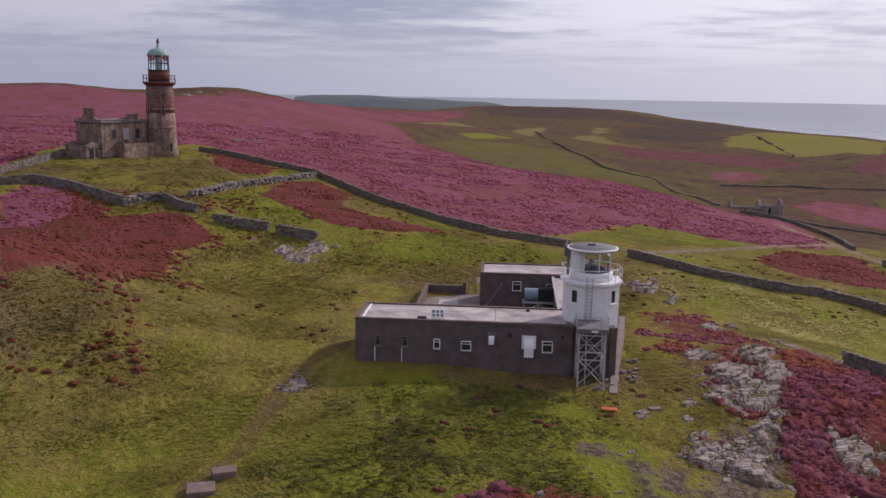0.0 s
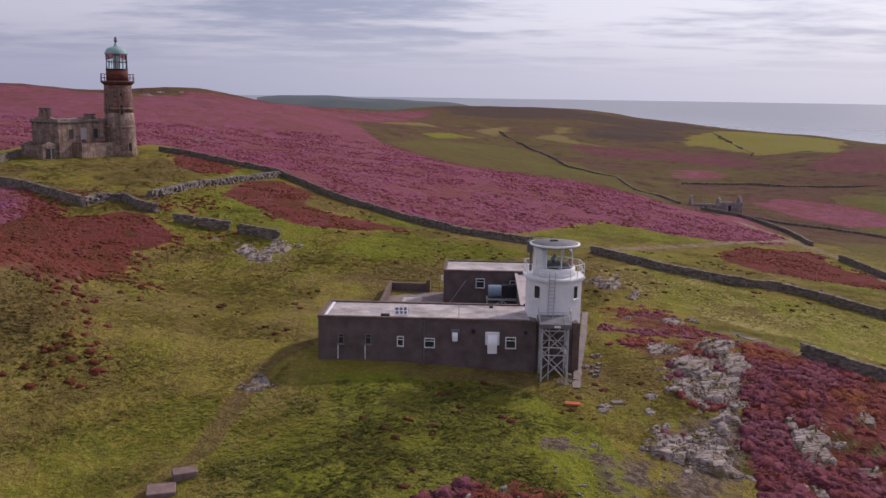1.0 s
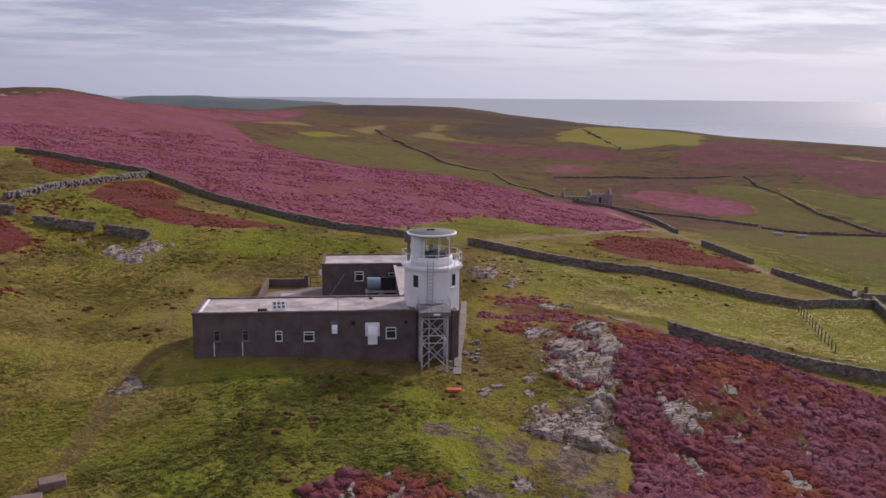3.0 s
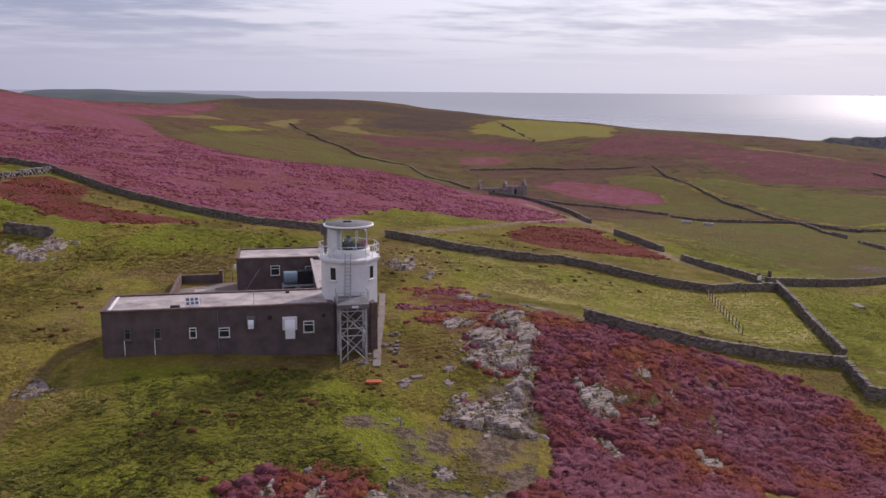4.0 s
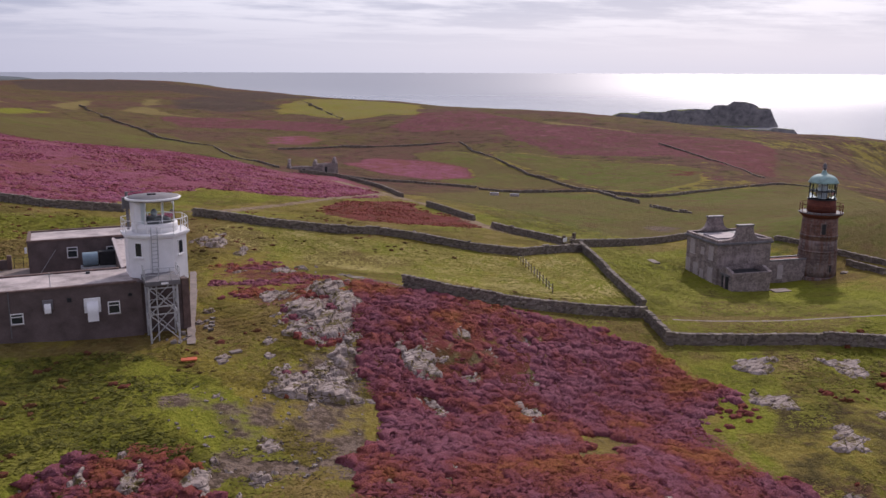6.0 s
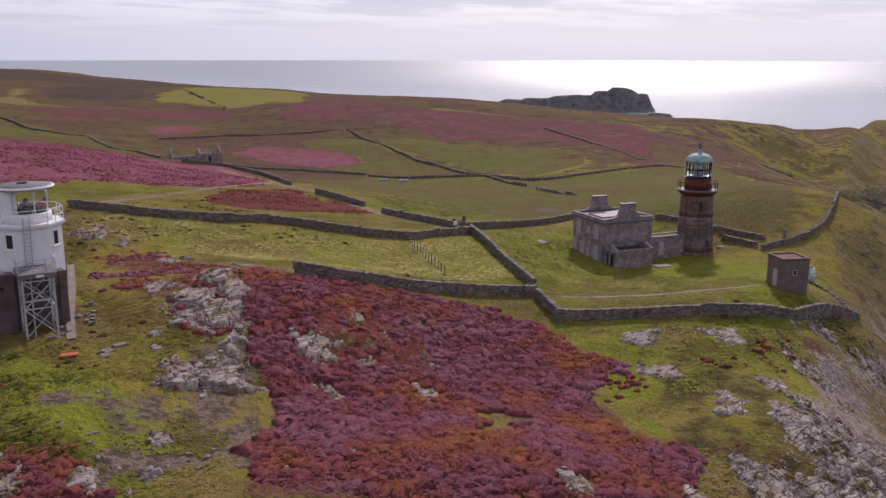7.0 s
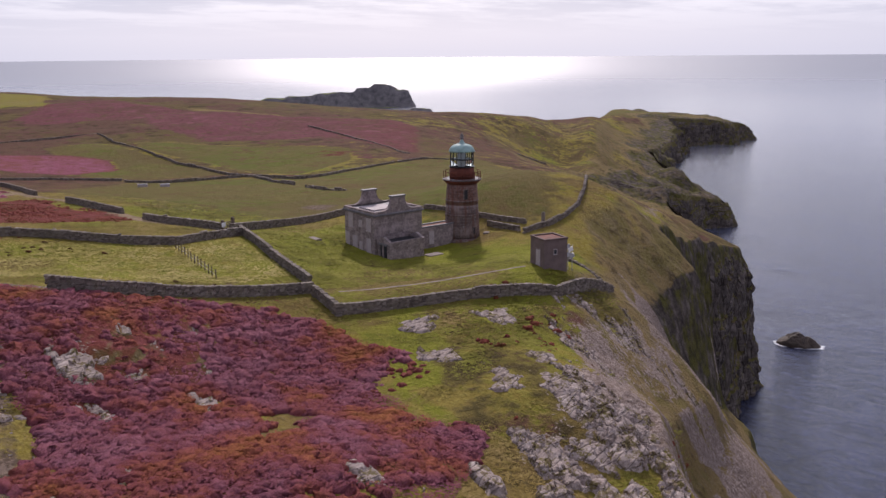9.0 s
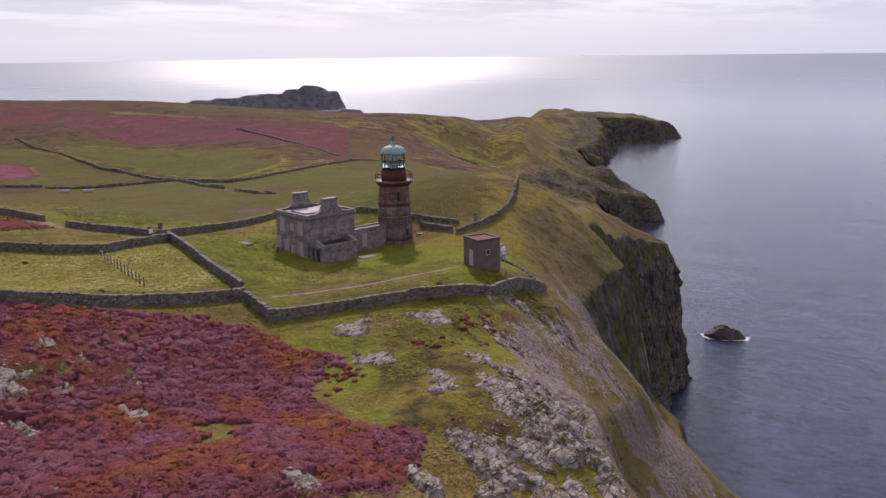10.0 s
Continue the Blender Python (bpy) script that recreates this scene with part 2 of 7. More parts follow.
TURF = leafy("turf_tufts", ((0.22, (0.128, 0.101, 0.028)), (0.5, (0.195, 0.155, 0.038)), (0.78, (0.270, 0.204, 0.072))))

# the ground: turf, bracken, heather, crag and bare earth, by the cover stored on its points
m, n = material("island_ground")
p = n.place()
pink, red, rock, dirt = n.attr("cover_a")
track, lush, moor, steep = n.attr("cover_b")
wide, far, mid = n.noise(p, 0.012, 5.0, 0.6), n.noise(p, 0.04, 5.0, 0.62), n.noise(p, 0.13, 5.0, 0.62)
patch2 = n.noise(n.mapping(p, (1.0, 0.6, 1.0)), 0.21, 5.0, 0.65)
fine, tuft, grit = n.noise(p, 0.55, 5.0, 0.68), n.noise(p, 2.2, 4.0, 0.7), n.noise(p, 8.0, 4.0, 0.7)
blot = n.voronoi(p, 0.9)
edge = n.math("SUBTRACT", n.math("ADD", n.math("ADD", n.math("MULTIPLY", far, 0.3), n.math("MULTIPLY", mid, 0.35)), n.math("MULTIPLY", fine, 0.35)), 0.5)
edge = n.math("MULTIPLY", n.math("ADD", edge, n.math("MULTIPLY", n.math("SUBTRACT", wide, 0.5), 0.35)), 1.6)
mixed = n.math("ADD", n.math("ADD", n.math("MULTIPLY", far, 0.2), n.math("MULTIPLY", mid, 0.35)), n.math("ADD", n.math("MULTIPLY", fine, 0.3), n.math("MULTIPLY", tuft, 0.15)))
mixed = n.math("ADD", n.math("MULTIPLY", n.math("SUBTRACT", mixed, 0.5), 2.1), 0.5)
close = n.math("ADD", n.math("MULTIPLY", fine, 0.5), n.math("MULTIPLY", tuft, 0.5))
close = n.math("ADD", n.math("MULTIPLY", n.math("SUBTRACT", close, 0.5), 1.6), 0.5)


def cover(v, k=2.0):
    return n.step(n.math("ADD", v, n.math("MULTIPLY", edge, k)), 0.38, 0.62)


def speckle(col, dark, lo=0.50, hi=0.66, amount=0.8):
    return n.mix(n.math("MULTIPLY", n.step(close, lo, hi), amount), col, dark)


def patchy(base, *layers):
    """Lay tones over a base, each where its noise passes a level."""
    col = base
    for noise_out, lo, hi, amount, tone in layers:
        col = n.mix(n.math("MULTIPLY", n.step(noise_out, lo, hi), amount), col, tone)
    return col


turf = patchy((0.205, 0.163, 0.030), (far, 0.46, 0.58, 0.7, (0.225, 0.170, 0.045)), (mid, 0.50, 0.62, 0.7, (0.180, 0.118, 0.055)), (patch2, 0.52, 0.62, 0.8, (0.160, 0.160, 0.022)),
              (fine, 0.50, 0.62, 0.6, (0.125, 0.101, 0.025)), (tuft, 0.50, 0.60, 0.7, (0.285, 0.238, 0.064)), (blot, 0.62, 0.85, 0.4, (0.134, 0.083, 0.041)), (grit, 0.54, 0.64, 0.5, (0.070, 0.056, 0.017)))
green = patchy((0.168, 0.175, 0.022), (mid, 0.50, 0.62, 0.7, (0.185, 0.153, 0.034)), (fine, 0.48, 0.62, 0.6, (0.091, 0.095, 0.017)), (tuft, 0.50, 0.60, 0.7, (0.245, 0.239, 0.036)), (grit, 0.54, 0.66, 0.5, (0.051, 0.053, 0.013)))
straw, dark, parched, wedge = n.attr("cover_c")
col = n.mix(cover(lush, 1.5), turf, green)
withered = patchy((0.150, 0.100, 0.040), (mid, 0.48, 0.60, 0.7, (0.112, 0.068, 0.028)), (fine, 0.50, 0.62, 0.7, (0.080, 0.052, 0.022)), (tuft, 0.50, 0.60, 0.6, (0.215, 0.160, 0.070)), (grit, 0.54, 0.66, 0.4, (0.055, 0.038, 0.016)))
col = n.mix(n.math("MULTIPLY", cover(parched, 1.3), 0.8), col, withered)
brown = patchy((0.112, 0.082, 0.032), (wide, 0.46, 0.55, 0.9, (0.112, 0.058, 0.044)), (far, 0.55, 0.64, 0.7, (0.135, 0.108, 0.034)), (mid, 0.52, 0.62, 0.75, (0.050, 0.036, 0.018)), (patch2, 0.54, 0.63, 0.7, (0.125, 0.046, 0.050)),
               (fine, 0.52, 0.66, 0.7, (0.050, 0.040, 0.018)), (tuft, 0.56, 0.70, 0.4, (0.19, 0.155, 0.060)))
col = n.mix(cover(moor), col, brown)
olive = patchy((0.120, 0.094, 0.034), (mid, 0.50, 0.62, 0.8, (0.100, 0.068, 0.030)), (fine, 0.50, 0.64, 0.6, (0.078, 0.060, 0.024)), (tuft, 0.54, 0.68, 0.4, (0.165, 0.130, 0.050)))
meadow = patchy((0.118, 0.108, 0.030), (far, 0.47, 0.56, 0.9, (0.098, 0.112, 0.020)), (mid, 0.49, 0.60, 0.8, (0.138, 0.110, 0.036)), (wide, 0.49, 0.56, 0.6, (0.120, 0.090, 0.034)), (patch2, 0.53, 0.62, 0.85, (0.118, 0.072, 0.034)), (fine, 0.50, 0.62, 0.7, (0.078, 0.072, 0.020)), (tuft, 0.52, 0.64, 0.5, (0.175, 0.158, 0.046)))
col = n.mix(cover(wedge, 0.9), col, n.mix(cover(lush, 1.3), olive, meadow))
col = n.mix(cover(straw, 1.0), col, patchy((0.200, 0.152, 0.060), (mid, 0.50, 0.62, 0.6, (0.185, 0.155, 0.045)), (fine, 0.52, 0.64, 0.5, (0.13, 0.10, 0.04))))
col = n.mix(cover(dark, 1.2), col, patchy((0.072, 0.050, 0.040), (mid, 0.50, 0.62, 0.7, (0.100, 0.058, 0.050)), (fine, 0.52, 0.64, 0.6, (0.085, 0.066, 0.030))))
rust = patchy((0.150, 0.040, 0.034), (mid, 0.48, 0.60, 0.8, (0.100, 0.042, 0.020)), (fine, 0.56, 0.66, 0.7, (0.105, 0.088, 0.018)), (patch2, 0.53, 0.63, 0.7, (0.185, 0.055, 0.062)), (fine, 0.50, 0.64, 0.75, (0.070, 0.032, 0.016)), (tuft, 0.54, 0.68, 0.5, (0.225, 0.085, 0.060)), (grit, 0.55, 0.7, 0.5, (0.05, 0.028, 0.014)))
rust = n.mix(n.step(moor, 0.1, 0.9), rust, patchy((0.150, 0.054, 0.062), (far, 0.49, 0.59, 0.8, (0.118, 0.056, 0.044)), (mid, 0.52, 0.62, 0.8, (0.172, 0.060, 0.076)), (fine, 0.50, 0.64, 0.7, (0.055, 0.030, 0.018)), (patch2, 0.54, 0.64, 0.6, (0.100, 0.072, 0.026))))
col = n.mix(cover(red, 1.7), col, rust)
bloom = patchy((0.225, 0.073, 0.105), (far, 0.48, 0.58, 0.85, (0.193, 0.068, 0.066)), (mid, 0.52, 0.62, 0.7, (0.259, 0.094, 0.143)), (patch2, 0.53, 0.62, 0.85, (0.178, 0.068, 0.054)), (fine, 0.50, 0.64, 0.7, (0.109, 0.040, 0.031)), (tuft, 0.54, 0.68, 0.4, (0.276, 0.100, 0.147)), (grit, 0.55, 0.7, 0.4, (0.069, 0.032, 0.024)))
col = n.mix(cover(pink, 1.4), col, bloom)
dry = patchy((0.189, 0.136, 0.061), (mid, 0.48, 0.60, 0.8, (0.136, 0.114, 0.036)), (patch2, 0.52, 0.62, 0.7, (0.167, 0.129, 0.072)), (fine, 0.50, 0.64, 0.8, (0.066, 0.047, 0.022)), (tuft, 0.53, 0.67, 0.6, (0.220, 0.176, 0.111)), (grit, 0.54, 0.7, 0.5, (0.053, 0.039, 0.021)))
col = n.mix(n.step(n.math("ADD", steep, n.math("MULTIPLY", edge, 0.3)), 0.05, 0.20), col, dry)
soil = n.mix(n.step(close, 0.44, 0.58), (0.180, 0.132, 0.104), (0.092, 0.066, 0.048))
col = n.mix(cover(dirt, 1.7), col, soil)
col = n.mix(cover(track, 1.0), col, n.mix(n.step(fine, 0.4, 0.65), (0.27, 0.200, 0.135), (0.165, 0.115, 0.072)))
stone = n.ramp(n.math("ADD", n.math("MULTIPLY", tuft, 0.5), n.math("MULTIPLY", grit, 0.5)), (0.38, (0.11, 0.078, 0.064)), (0.50, (0.215, 0.165, 0.142)), (0.60, (0.35, 0.285, 0.25)))
rocky = n.step(n.math("ADD", rock, n.math("MULTIPLY", n.math("SUBTRACT", close, 0.5), 1.4)), 0.42, 0.58)
col = n.mix(rocky, col, stone)
moss = n.step(n.noise(p, 0.13, 6.0, 0.7), 0.45, 0.56)
face = n.ramp(n.noise(n.mapping(p, (1.0, 1.0, 1.3)), 0.34, 8.0, 0.72), (0.34, (0.030, 0.025, 0.022)), (0.50, (0.080, 0.065, 0.056)), (0.64, (0.18, 0.15, 0.13)))
face = n.mix(n.math("MULTIPLY", moss, 0.85), face, n.mix(n.step(fine, 0.42, 0.6), (0.105, 0.098, 0.022), (0.052, 0.046, 0.016)))
col = n.mix(n.step(n.math("ADD", steep, n.math("MULTIPLY", edge, 0.7)), 0.44, 0.60), col, face)
h = n.math("ADD", n.math("ADD", fine, n.math("MULTIPLY", tuft, 0.5)), n.math("MULTIPLY", grit, 0.15))
n.surface(col, 0.95, 0.0, n.bump(h, 0.9, 0.45), 0.032)
GROUND = m

m, n = material("sea_water")
p = n.place()
swell, chop = n.noise(n.mapping(p, (1.0, 0.55, 1.0)), 0.035, 4.0), n.noise(n.mapping(p, (1.0, 0.6, 1.0)), 0.26, 7.0, 0.74)
h = n.math("ADD", swell, n.math("MULTIPLY", chop, 0.42))
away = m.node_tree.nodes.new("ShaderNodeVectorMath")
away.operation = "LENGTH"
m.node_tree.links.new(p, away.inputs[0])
# Mask for the haze painted into distant water; also smooths ripples there.
far_haze = n.step(away.outputs["Value"], 150, 1500)
ripple = n.bump(h, 0.5, 3.0)
n.put(ripple.node.inputs["Strength"], n.math("SUBTRACT", 0.40, n.math("MULTIPLY", far_haze, 0.36)))
# Near tones paint wave light and dark; the far tone paints haze.
b = n.surface(n.mix(far_haze, n.mix(n.step(n.math("ADD", n.math("MULTIPLY", swell, 0.35), n.math("MULTIPLY", chop, 0.65)), 0.42, 0.58), (0.010, 0.014, 0.040), (0.036, 0.044, 0.094)), (0.185, 0.193, 0.228)), n.math("ADD", 0.13, n.math("MULTIPLY", n.step(away.outputs["Value"], 1400, 3800), 0.22)), 0.0, ripple, 0.5)
n.put(b.inputs["Specular IOR Level"], n.math("ADD", 0.60, n.math("MULTIPLY", far_haze, 0.40)))
WATER = m
m, n = material("sea_foam")
n.surface((0.7, 0.72, 0.75), 0.6)
FOAM = m

OLD_SLAB = plain("dark_worn_concrete", (0.145, 0.115, 0.110), 0.9, vary=0.25, scale=2.0, bump=0.4)
OLD_BLOCK = plain("red_brown_concrete", (0.20, 0.135, 0.12), 0.9, vary=0.25, scale=2.0, bump=0.4)


# ---- ground ----
SEA = -80.5
# landforms, fitted to the camera's view: x, y, spread, height
BASE = (-3.189, -7.178, -2.725)
HILLS_A = [
    (15, 33, 9, 2.61), (25, 28, 9, -3.54), (40, 2, 10, -6.54), (34, 24, 9, 1.29), (-26, 36, 11, -0.15),
    (32, 34, 9, 4.0), (16, 44, 9, 0.52), (-2, 49, 9, 2.63), (48, 16, 9, 1.51), (47, 28, 9, -3.87),
    (-27, 50, 9, -1.07), (-38, 44, 9, 0.72), (12, 57, 9, 2.04), (2, 61, 10, 0.05), (37, 54, 10, -0.89),
    (58, 31, 11, 7.87), (24, 65, 11, 1.84), (-6, 72, 11, 3.93), (57, 52, 12, -0.91), (36, 69, 12, 4.13),
    (-60, 52, 13, 1.42), (75, 32, 13, -5.17), (18, 80, 13, 2.43), (82, -5, 13, -0.71), (-40, 72, 13, 4.87),
]
HILLS_B = [
    (82, -5, 13, -0.71), (-40, 72, 13, 4.87), (-24, 81, 13, -1.11), (78, 48, 15, 10.17), (93, 3, 24, -25.54),
    (93, 3, 15, 17.42), (64, 72, 15, 3.93), (98, -8, 16, -7.47), (80, 65, 16, -7.26), (-48, 95, 17, 1.0),
    (10, 106, 17, 2.74), (107, 13, 17, 9.59), (-16, 109, 18, 2.68), (99, 52, 18, 12.97), (40, 106, 18, 4.02),
    (109, 38, 18, -13.98), (74, 96, 19, 3.93), (119, 46, 20, -0.72), (-38, 123, 21, 1.48), (-99, 86, 21, 3.4),
    (-74, 110, 21, 2.04), (107, 80, 21, 0.84), (17, 133, 21, 2.01), (135, 76, 25, 8.61), (158, 3, 41, -13.65),
]
HILLS_C = [
    (135, 76, 25, 8.61), (158, 3, 41, -13.65), (72, 146, 26, 4.17), (-37, 160, 43, 8.87), (130, 104, 27, -0.62),
    (177, 55, 30, -3.59), (-105, 178, 33, 4.41), (124, 167, 33, 1.73), (183, 106, 34, 14.37), (39, 235, 38, 4.67),
    (245, 44, 65, -20.35), (-91, 255, 43, 3.32), (237, 137, 44, 4.87), (-173, 215, 72, 4.94), (153, 257, 48, -3.51),
    (-68, 314, 84, 7.83), (370, 14, 96, -12.53), (302, 248, 102, 11.82), (-325, 298, 115, -4.03), (-135, 439, 119, 20.02),
    (446, 145, 75, -14.18), (457, 116, 123, -6.15), (438, 339, 89, 10.3), (311, 466, 90, 7.93), (539, 256, 95, 7.81),
]
HILLS_D = [
    (311, 466, 90, 7.93), (539, 256, 95, 7.81), (-259, 571, 100, 11.98), (642, 18, 167, -15.71), (-96, 673, 109, 15.24),
    (441, 571, 115, 8.28), (686, 374, 125, 17.93), (360, 723, 210, 17.44), (-105, 894, 144, 12.82), (910, 357, 156, 13.89),
    (496, 852, 158, 15.89), (771, 789, 177, -19.13), (61, 1103, 177, 6.58), (-714, 870, 293, -24.52), (222, 1117, 296, 18.55),
    (270, 1214, 199, 12.19), (-228, 1315, 214, -15.86), (152, 1391, 224, 15.39), (231, 1472, 238, 20.88),
]
TOPS_A = [(-232, 466, 26, 0.23), (-231, 510, 28, 3.84), (-202, 501, 27, -1.24), (-175, 490, 26, -4.36), (-159, 516, 27, -4.38), (-146, 582, 30, 3.72), (-132, 606, 31, 1.91), (-118, 629, 32, -1.18), (-113, 792, 40, 1.23), (-91, 996, 50, 4.44), (-3, 1250, 62, 3.48), (71, 1298, 65, 2.69), (148, 1312, 66, -3.68), (207, 1314, 66, -4.8)]
TOPS_B = [(261, 1314, 67, 6.01), (296, 1266, 65, 0.36), (322, 1208, 62, -2.46), (361, 1091, 58, 2.8), (402, 969, 52, 0.77), (424, 849, 48, 0.56), (443, 760, 44, 0.16), (444, 665, 40, 5.23), (440, 570, 36, 0.22), (441, 644, 39, -1.62), (480, 391, 31, -3.69), (514, 398, 32, 3.17), (583, 368, 34, 2.76), (684, 373, 39, 4.0), (767, 363, 42, 3.14)]

POINT = [(-9, 66.5, 4.5, -0.6), (850, 430, 60, 6), (942, 367, 25, 11), (976, 358, 18, -2), (103, 81, 9, -2.9), (86.5, 54, 5, 0.7)]
COAST_NEAR = [(60, -140), (100, -40), (110, 0), (116, 20), (136, 36), (158, 46), (176, 52), (188, 58), (182, 61), (166, 59.5), (149, 57.5), (148, 60.5), (168, 66), (205, 74.5), (238, 82), (256, 84), (268, 90), (266, 104),
              (292, 122), (318, 144), (352, 164), (398, 186), (440, 200), (464, 194), (480, 184), (494, 173), (503, 183), (516, 189), (530, 195), (527, 206), (519, 220), (548, 246), (596, 276)]
COAST_FAR = [(632, 284), (660, 291), (666, 304), (690, 316), (722, 324), (764, 338), (796, 354), (826, 350), (832, 366), (858, 380), (878, 392), (905, 379), (928, 345), (944, 354), (968, 362), (1000, 346), (1008, 366),
             (1020, 430), (890, 545), (740, 640), (620, 700), (640, 800), (620, 1000), (560, 1250), (420, 1600), (0, 1750), (-600, 1400), (-650, 500), (-400, -50), (-150, -260)]
COAST = COAST_NEAR + COAST_FAR
# the falling land of the east shore, set to fit the camera's view: heights by bearing (columns) and distance (rows)
FALL_AZ, FALL_R = (60.0, 62.0, 64.0, 66.0, 68.0, 70.5), (430, 500, 560, 640, 700, 760, 850, 950, 1050)
FALL = [(-38, -46, -53, -60, -64, -70), (-38, -45, -53, -60, -63, -72), (-36, -43, -51, -56, -65, -74), (-33, -43, -49, -62, -70, -74), (-37, -48, -56, -67, -70, -74),
        (-40, -50, -63, -63, -68, -74), (-41, -46, -58, -59, -66, -72), (-41, -44, -47, -51, -54, -67), (-44, -47, -50, -53, -55, -66)]
EDGE = [(38, 4), (47, 17), (56, 25.5), (66, 31.5), (80, 34.5), (98, 38), (122, 50)]


def smooth(t):
    t = np.clip(t, 0, 1)
    return t * t * (3 - 2 * t)


def lattice(ix, iy, seed):
    h = (ix * 374761393 + iy * 668265263 + seed * 974634777) & 0xFFFFFFFF
    h = ((h ^ (h >> 13)) * 1274126177) & 0xFFFFFFFF
    return ((h ^ (h >> 16)) & 0xFFFF) / 65535.0


def rough(x, y, size, octaves=4, seed=1):
    """Fractal value noise, about -1 to 1, with features of that size in metres."""
    x, y = np.asarray(x, float), np.asarray(y, float)
    total, amp, s = np.zeros(np.broadcast(x, y).shape), 1.0, size
    for k in range(octaves):
        u, v = x / s + 37.2 * k, y / s - 11.7 * k
        iu, iv = np.floor(u).astype(np.int64), np.floor(v).astype(np.int64)
        fu, fv = smooth(u - iu), smooth(v - iv)
        a, b = lattice(iu, iv, seed + k), lattice(iu + 1, iv, seed + k)
        c, d = lattice(iu, iv + 1, seed + k), lattice(iu + 1, iv + 1, seed + k)
        total += amp * ((a * (1 - fu) + b * fu) * (1 - fv) + (c * (1 - fu) + d * fu) * fv - 0.5) * 2
        amp, s = amp * 0.5, s * 0.5
    return total / 1.6


def line_distance(x, y, line, closed=False):
    """Distance to a line of points, its sign (positive to the right of its course) and how far along it the nearest place is."""
    x, y = np.asarray(x, float), np.asarray(y, float)
    best, sign, along = np.full(x.shape, 1e9), np.ones(x.shape), np.zeros(x.shape)
    pts = list(line) + ([line[0]] if closed else [])
    for i in range(len(pts) - 1):
        (ax, ay), (bx, by) = pts[i], pts[i + 1]
        ux, uy = bx - ax, by - ay
        t = np.clip(((x - ax) * ux + (y - ay) * uy) / (ux * ux + uy * uy), 0, 1)
        d = np.hypot(x - ax - t * ux, y - ay - t * uy)
        m = d < best
        best, along = np.where(m, d, best), np.where(m, (i + t) / (len(pts) - 1), along)
        sign = np.where(m, np.where(ux * (y - ay) - uy * (x - ax) < 0, 1.0, -1.0), sign)
    return best, sign, along


def inside(x, y, poly):
    """Signed distance to a closed outline, positive inside."""
    x, y = np.asarray(x, float), np.asarray(y, float)
    odd = np.zeros(x.shape, bool)
    for i in range(len(poly)):
        (ax, ay), (bx, by) = poly[i], poly[i - 1]
        if ay != by:
            odd ^= ((ay > y) != (by > y)) & (x < (bx - ax) * (y - ay) / (by - ay) + ax)
    d, _, _ = line_distance(x, y, poly, True)
    return np.where(odd, d, -d)


def land(x, y):
    """The lie of the land without cliffs and detail."""
    x, y = np.asarray(x, float), np.asarray(y, float)
    z = BASE[0] + BASE[1] * x / 100 + BASE[2] * y / 100
    for cx, cy, s, h in HILLS_A + HILLS_B + HILLS_C + HILLS_D + TOPS_A + TOPS_B + POINT:
        z = z + h * np.exp(-((x - cx) ** 2 + (y - cy) ** 2) / (2 * s * s))
    d, sign, along = line_distance(x, y, EDGE)
    z = z - 12 * (0.36 * smooth((d * sign + 0.6) / 3) + 0.64 * smooth((d * sign - 0.5) / 14)) * np.clip((1 - along) * 2.2, 0, 1)
    r, az = np.hypot(x, y), np.degrees(np.arctan2(x, y))
    ka, kr = np.clip(np.interp(az, FALL_AZ, range(6)), 0, 4.999), np.clip(np.interp(r, FALL_R, range(9)), 0, 7.999)
    ia, ir = ka.astype(int), kr.astype(int)
    fa, fr, tab = ka - ia, kr - ir, np.array(FALL, float)
    fall = (tab[ir, ia] * (1 - fa) + tab[ir, ia + 1] * fa) * (1 - fr) + (tab[ir + 1, ia] * (1 - fa) + tab[ir + 1, ia + 1] * fa) * fr
    z = z + (fall - z) * smooth((az - 60) / 2) * smooth((r - 350) / 70) * smooth((88 - az) / 8)
    return z - 19 * smooth((np.hypot(x, y) - 106) / 50) * smooth((0.167 * (x - 131) - 0.986 * (y - 58.2) - 0.5) / 7)


def shore(x, y):
    r = np.hypot(x, y)
    far = smooth((r - 230) / 120)
    return inside(x, y, COAST) + rough(x, y, 45, 3, 5) * (1.2 + 3 * far) + rough(x, y, 15, 3, 6) * (0.8 + 4.2 * far)


def shelf(x, y, d):
    """The land dips to low cliffs along the middle of the east shore."""
    return -26 * smooth((140 - d) / 140) * smooth((x - 270) / 160) * (1 - smooth((x - 640) / 90)) * (1 - smooth((np.degrees(np.arctan2(x, y)) - 58) / 4))


def cliff_run(x, y):
    """How far the cliffs take to fall to the sea; steepest round the inlet."""
    r = np.hypot(x, y)
    return 9 + 0.004 * r + 5 * smooth((130 - r) / 30)


def height(x, y):
    """The ground's height with cliffs, for standing things on it."""
    x, y = np.asarray(x, float), np.asarray(y, float)
    d = shore(x, y)
    z = land(x, y) + shelf(x, y, d)
    k = smooth(d / cliff_run(x, y))
    return (SEA - 8) + (z - SEA + 8) * k


def up(x, y):
    return float(height(np.array([x]), np.array([y]))[0])


patches, ways = {}, {}


def patch(name, outline):
    patches[name] = outline


def way_line(name, line):
    ways[name] = line


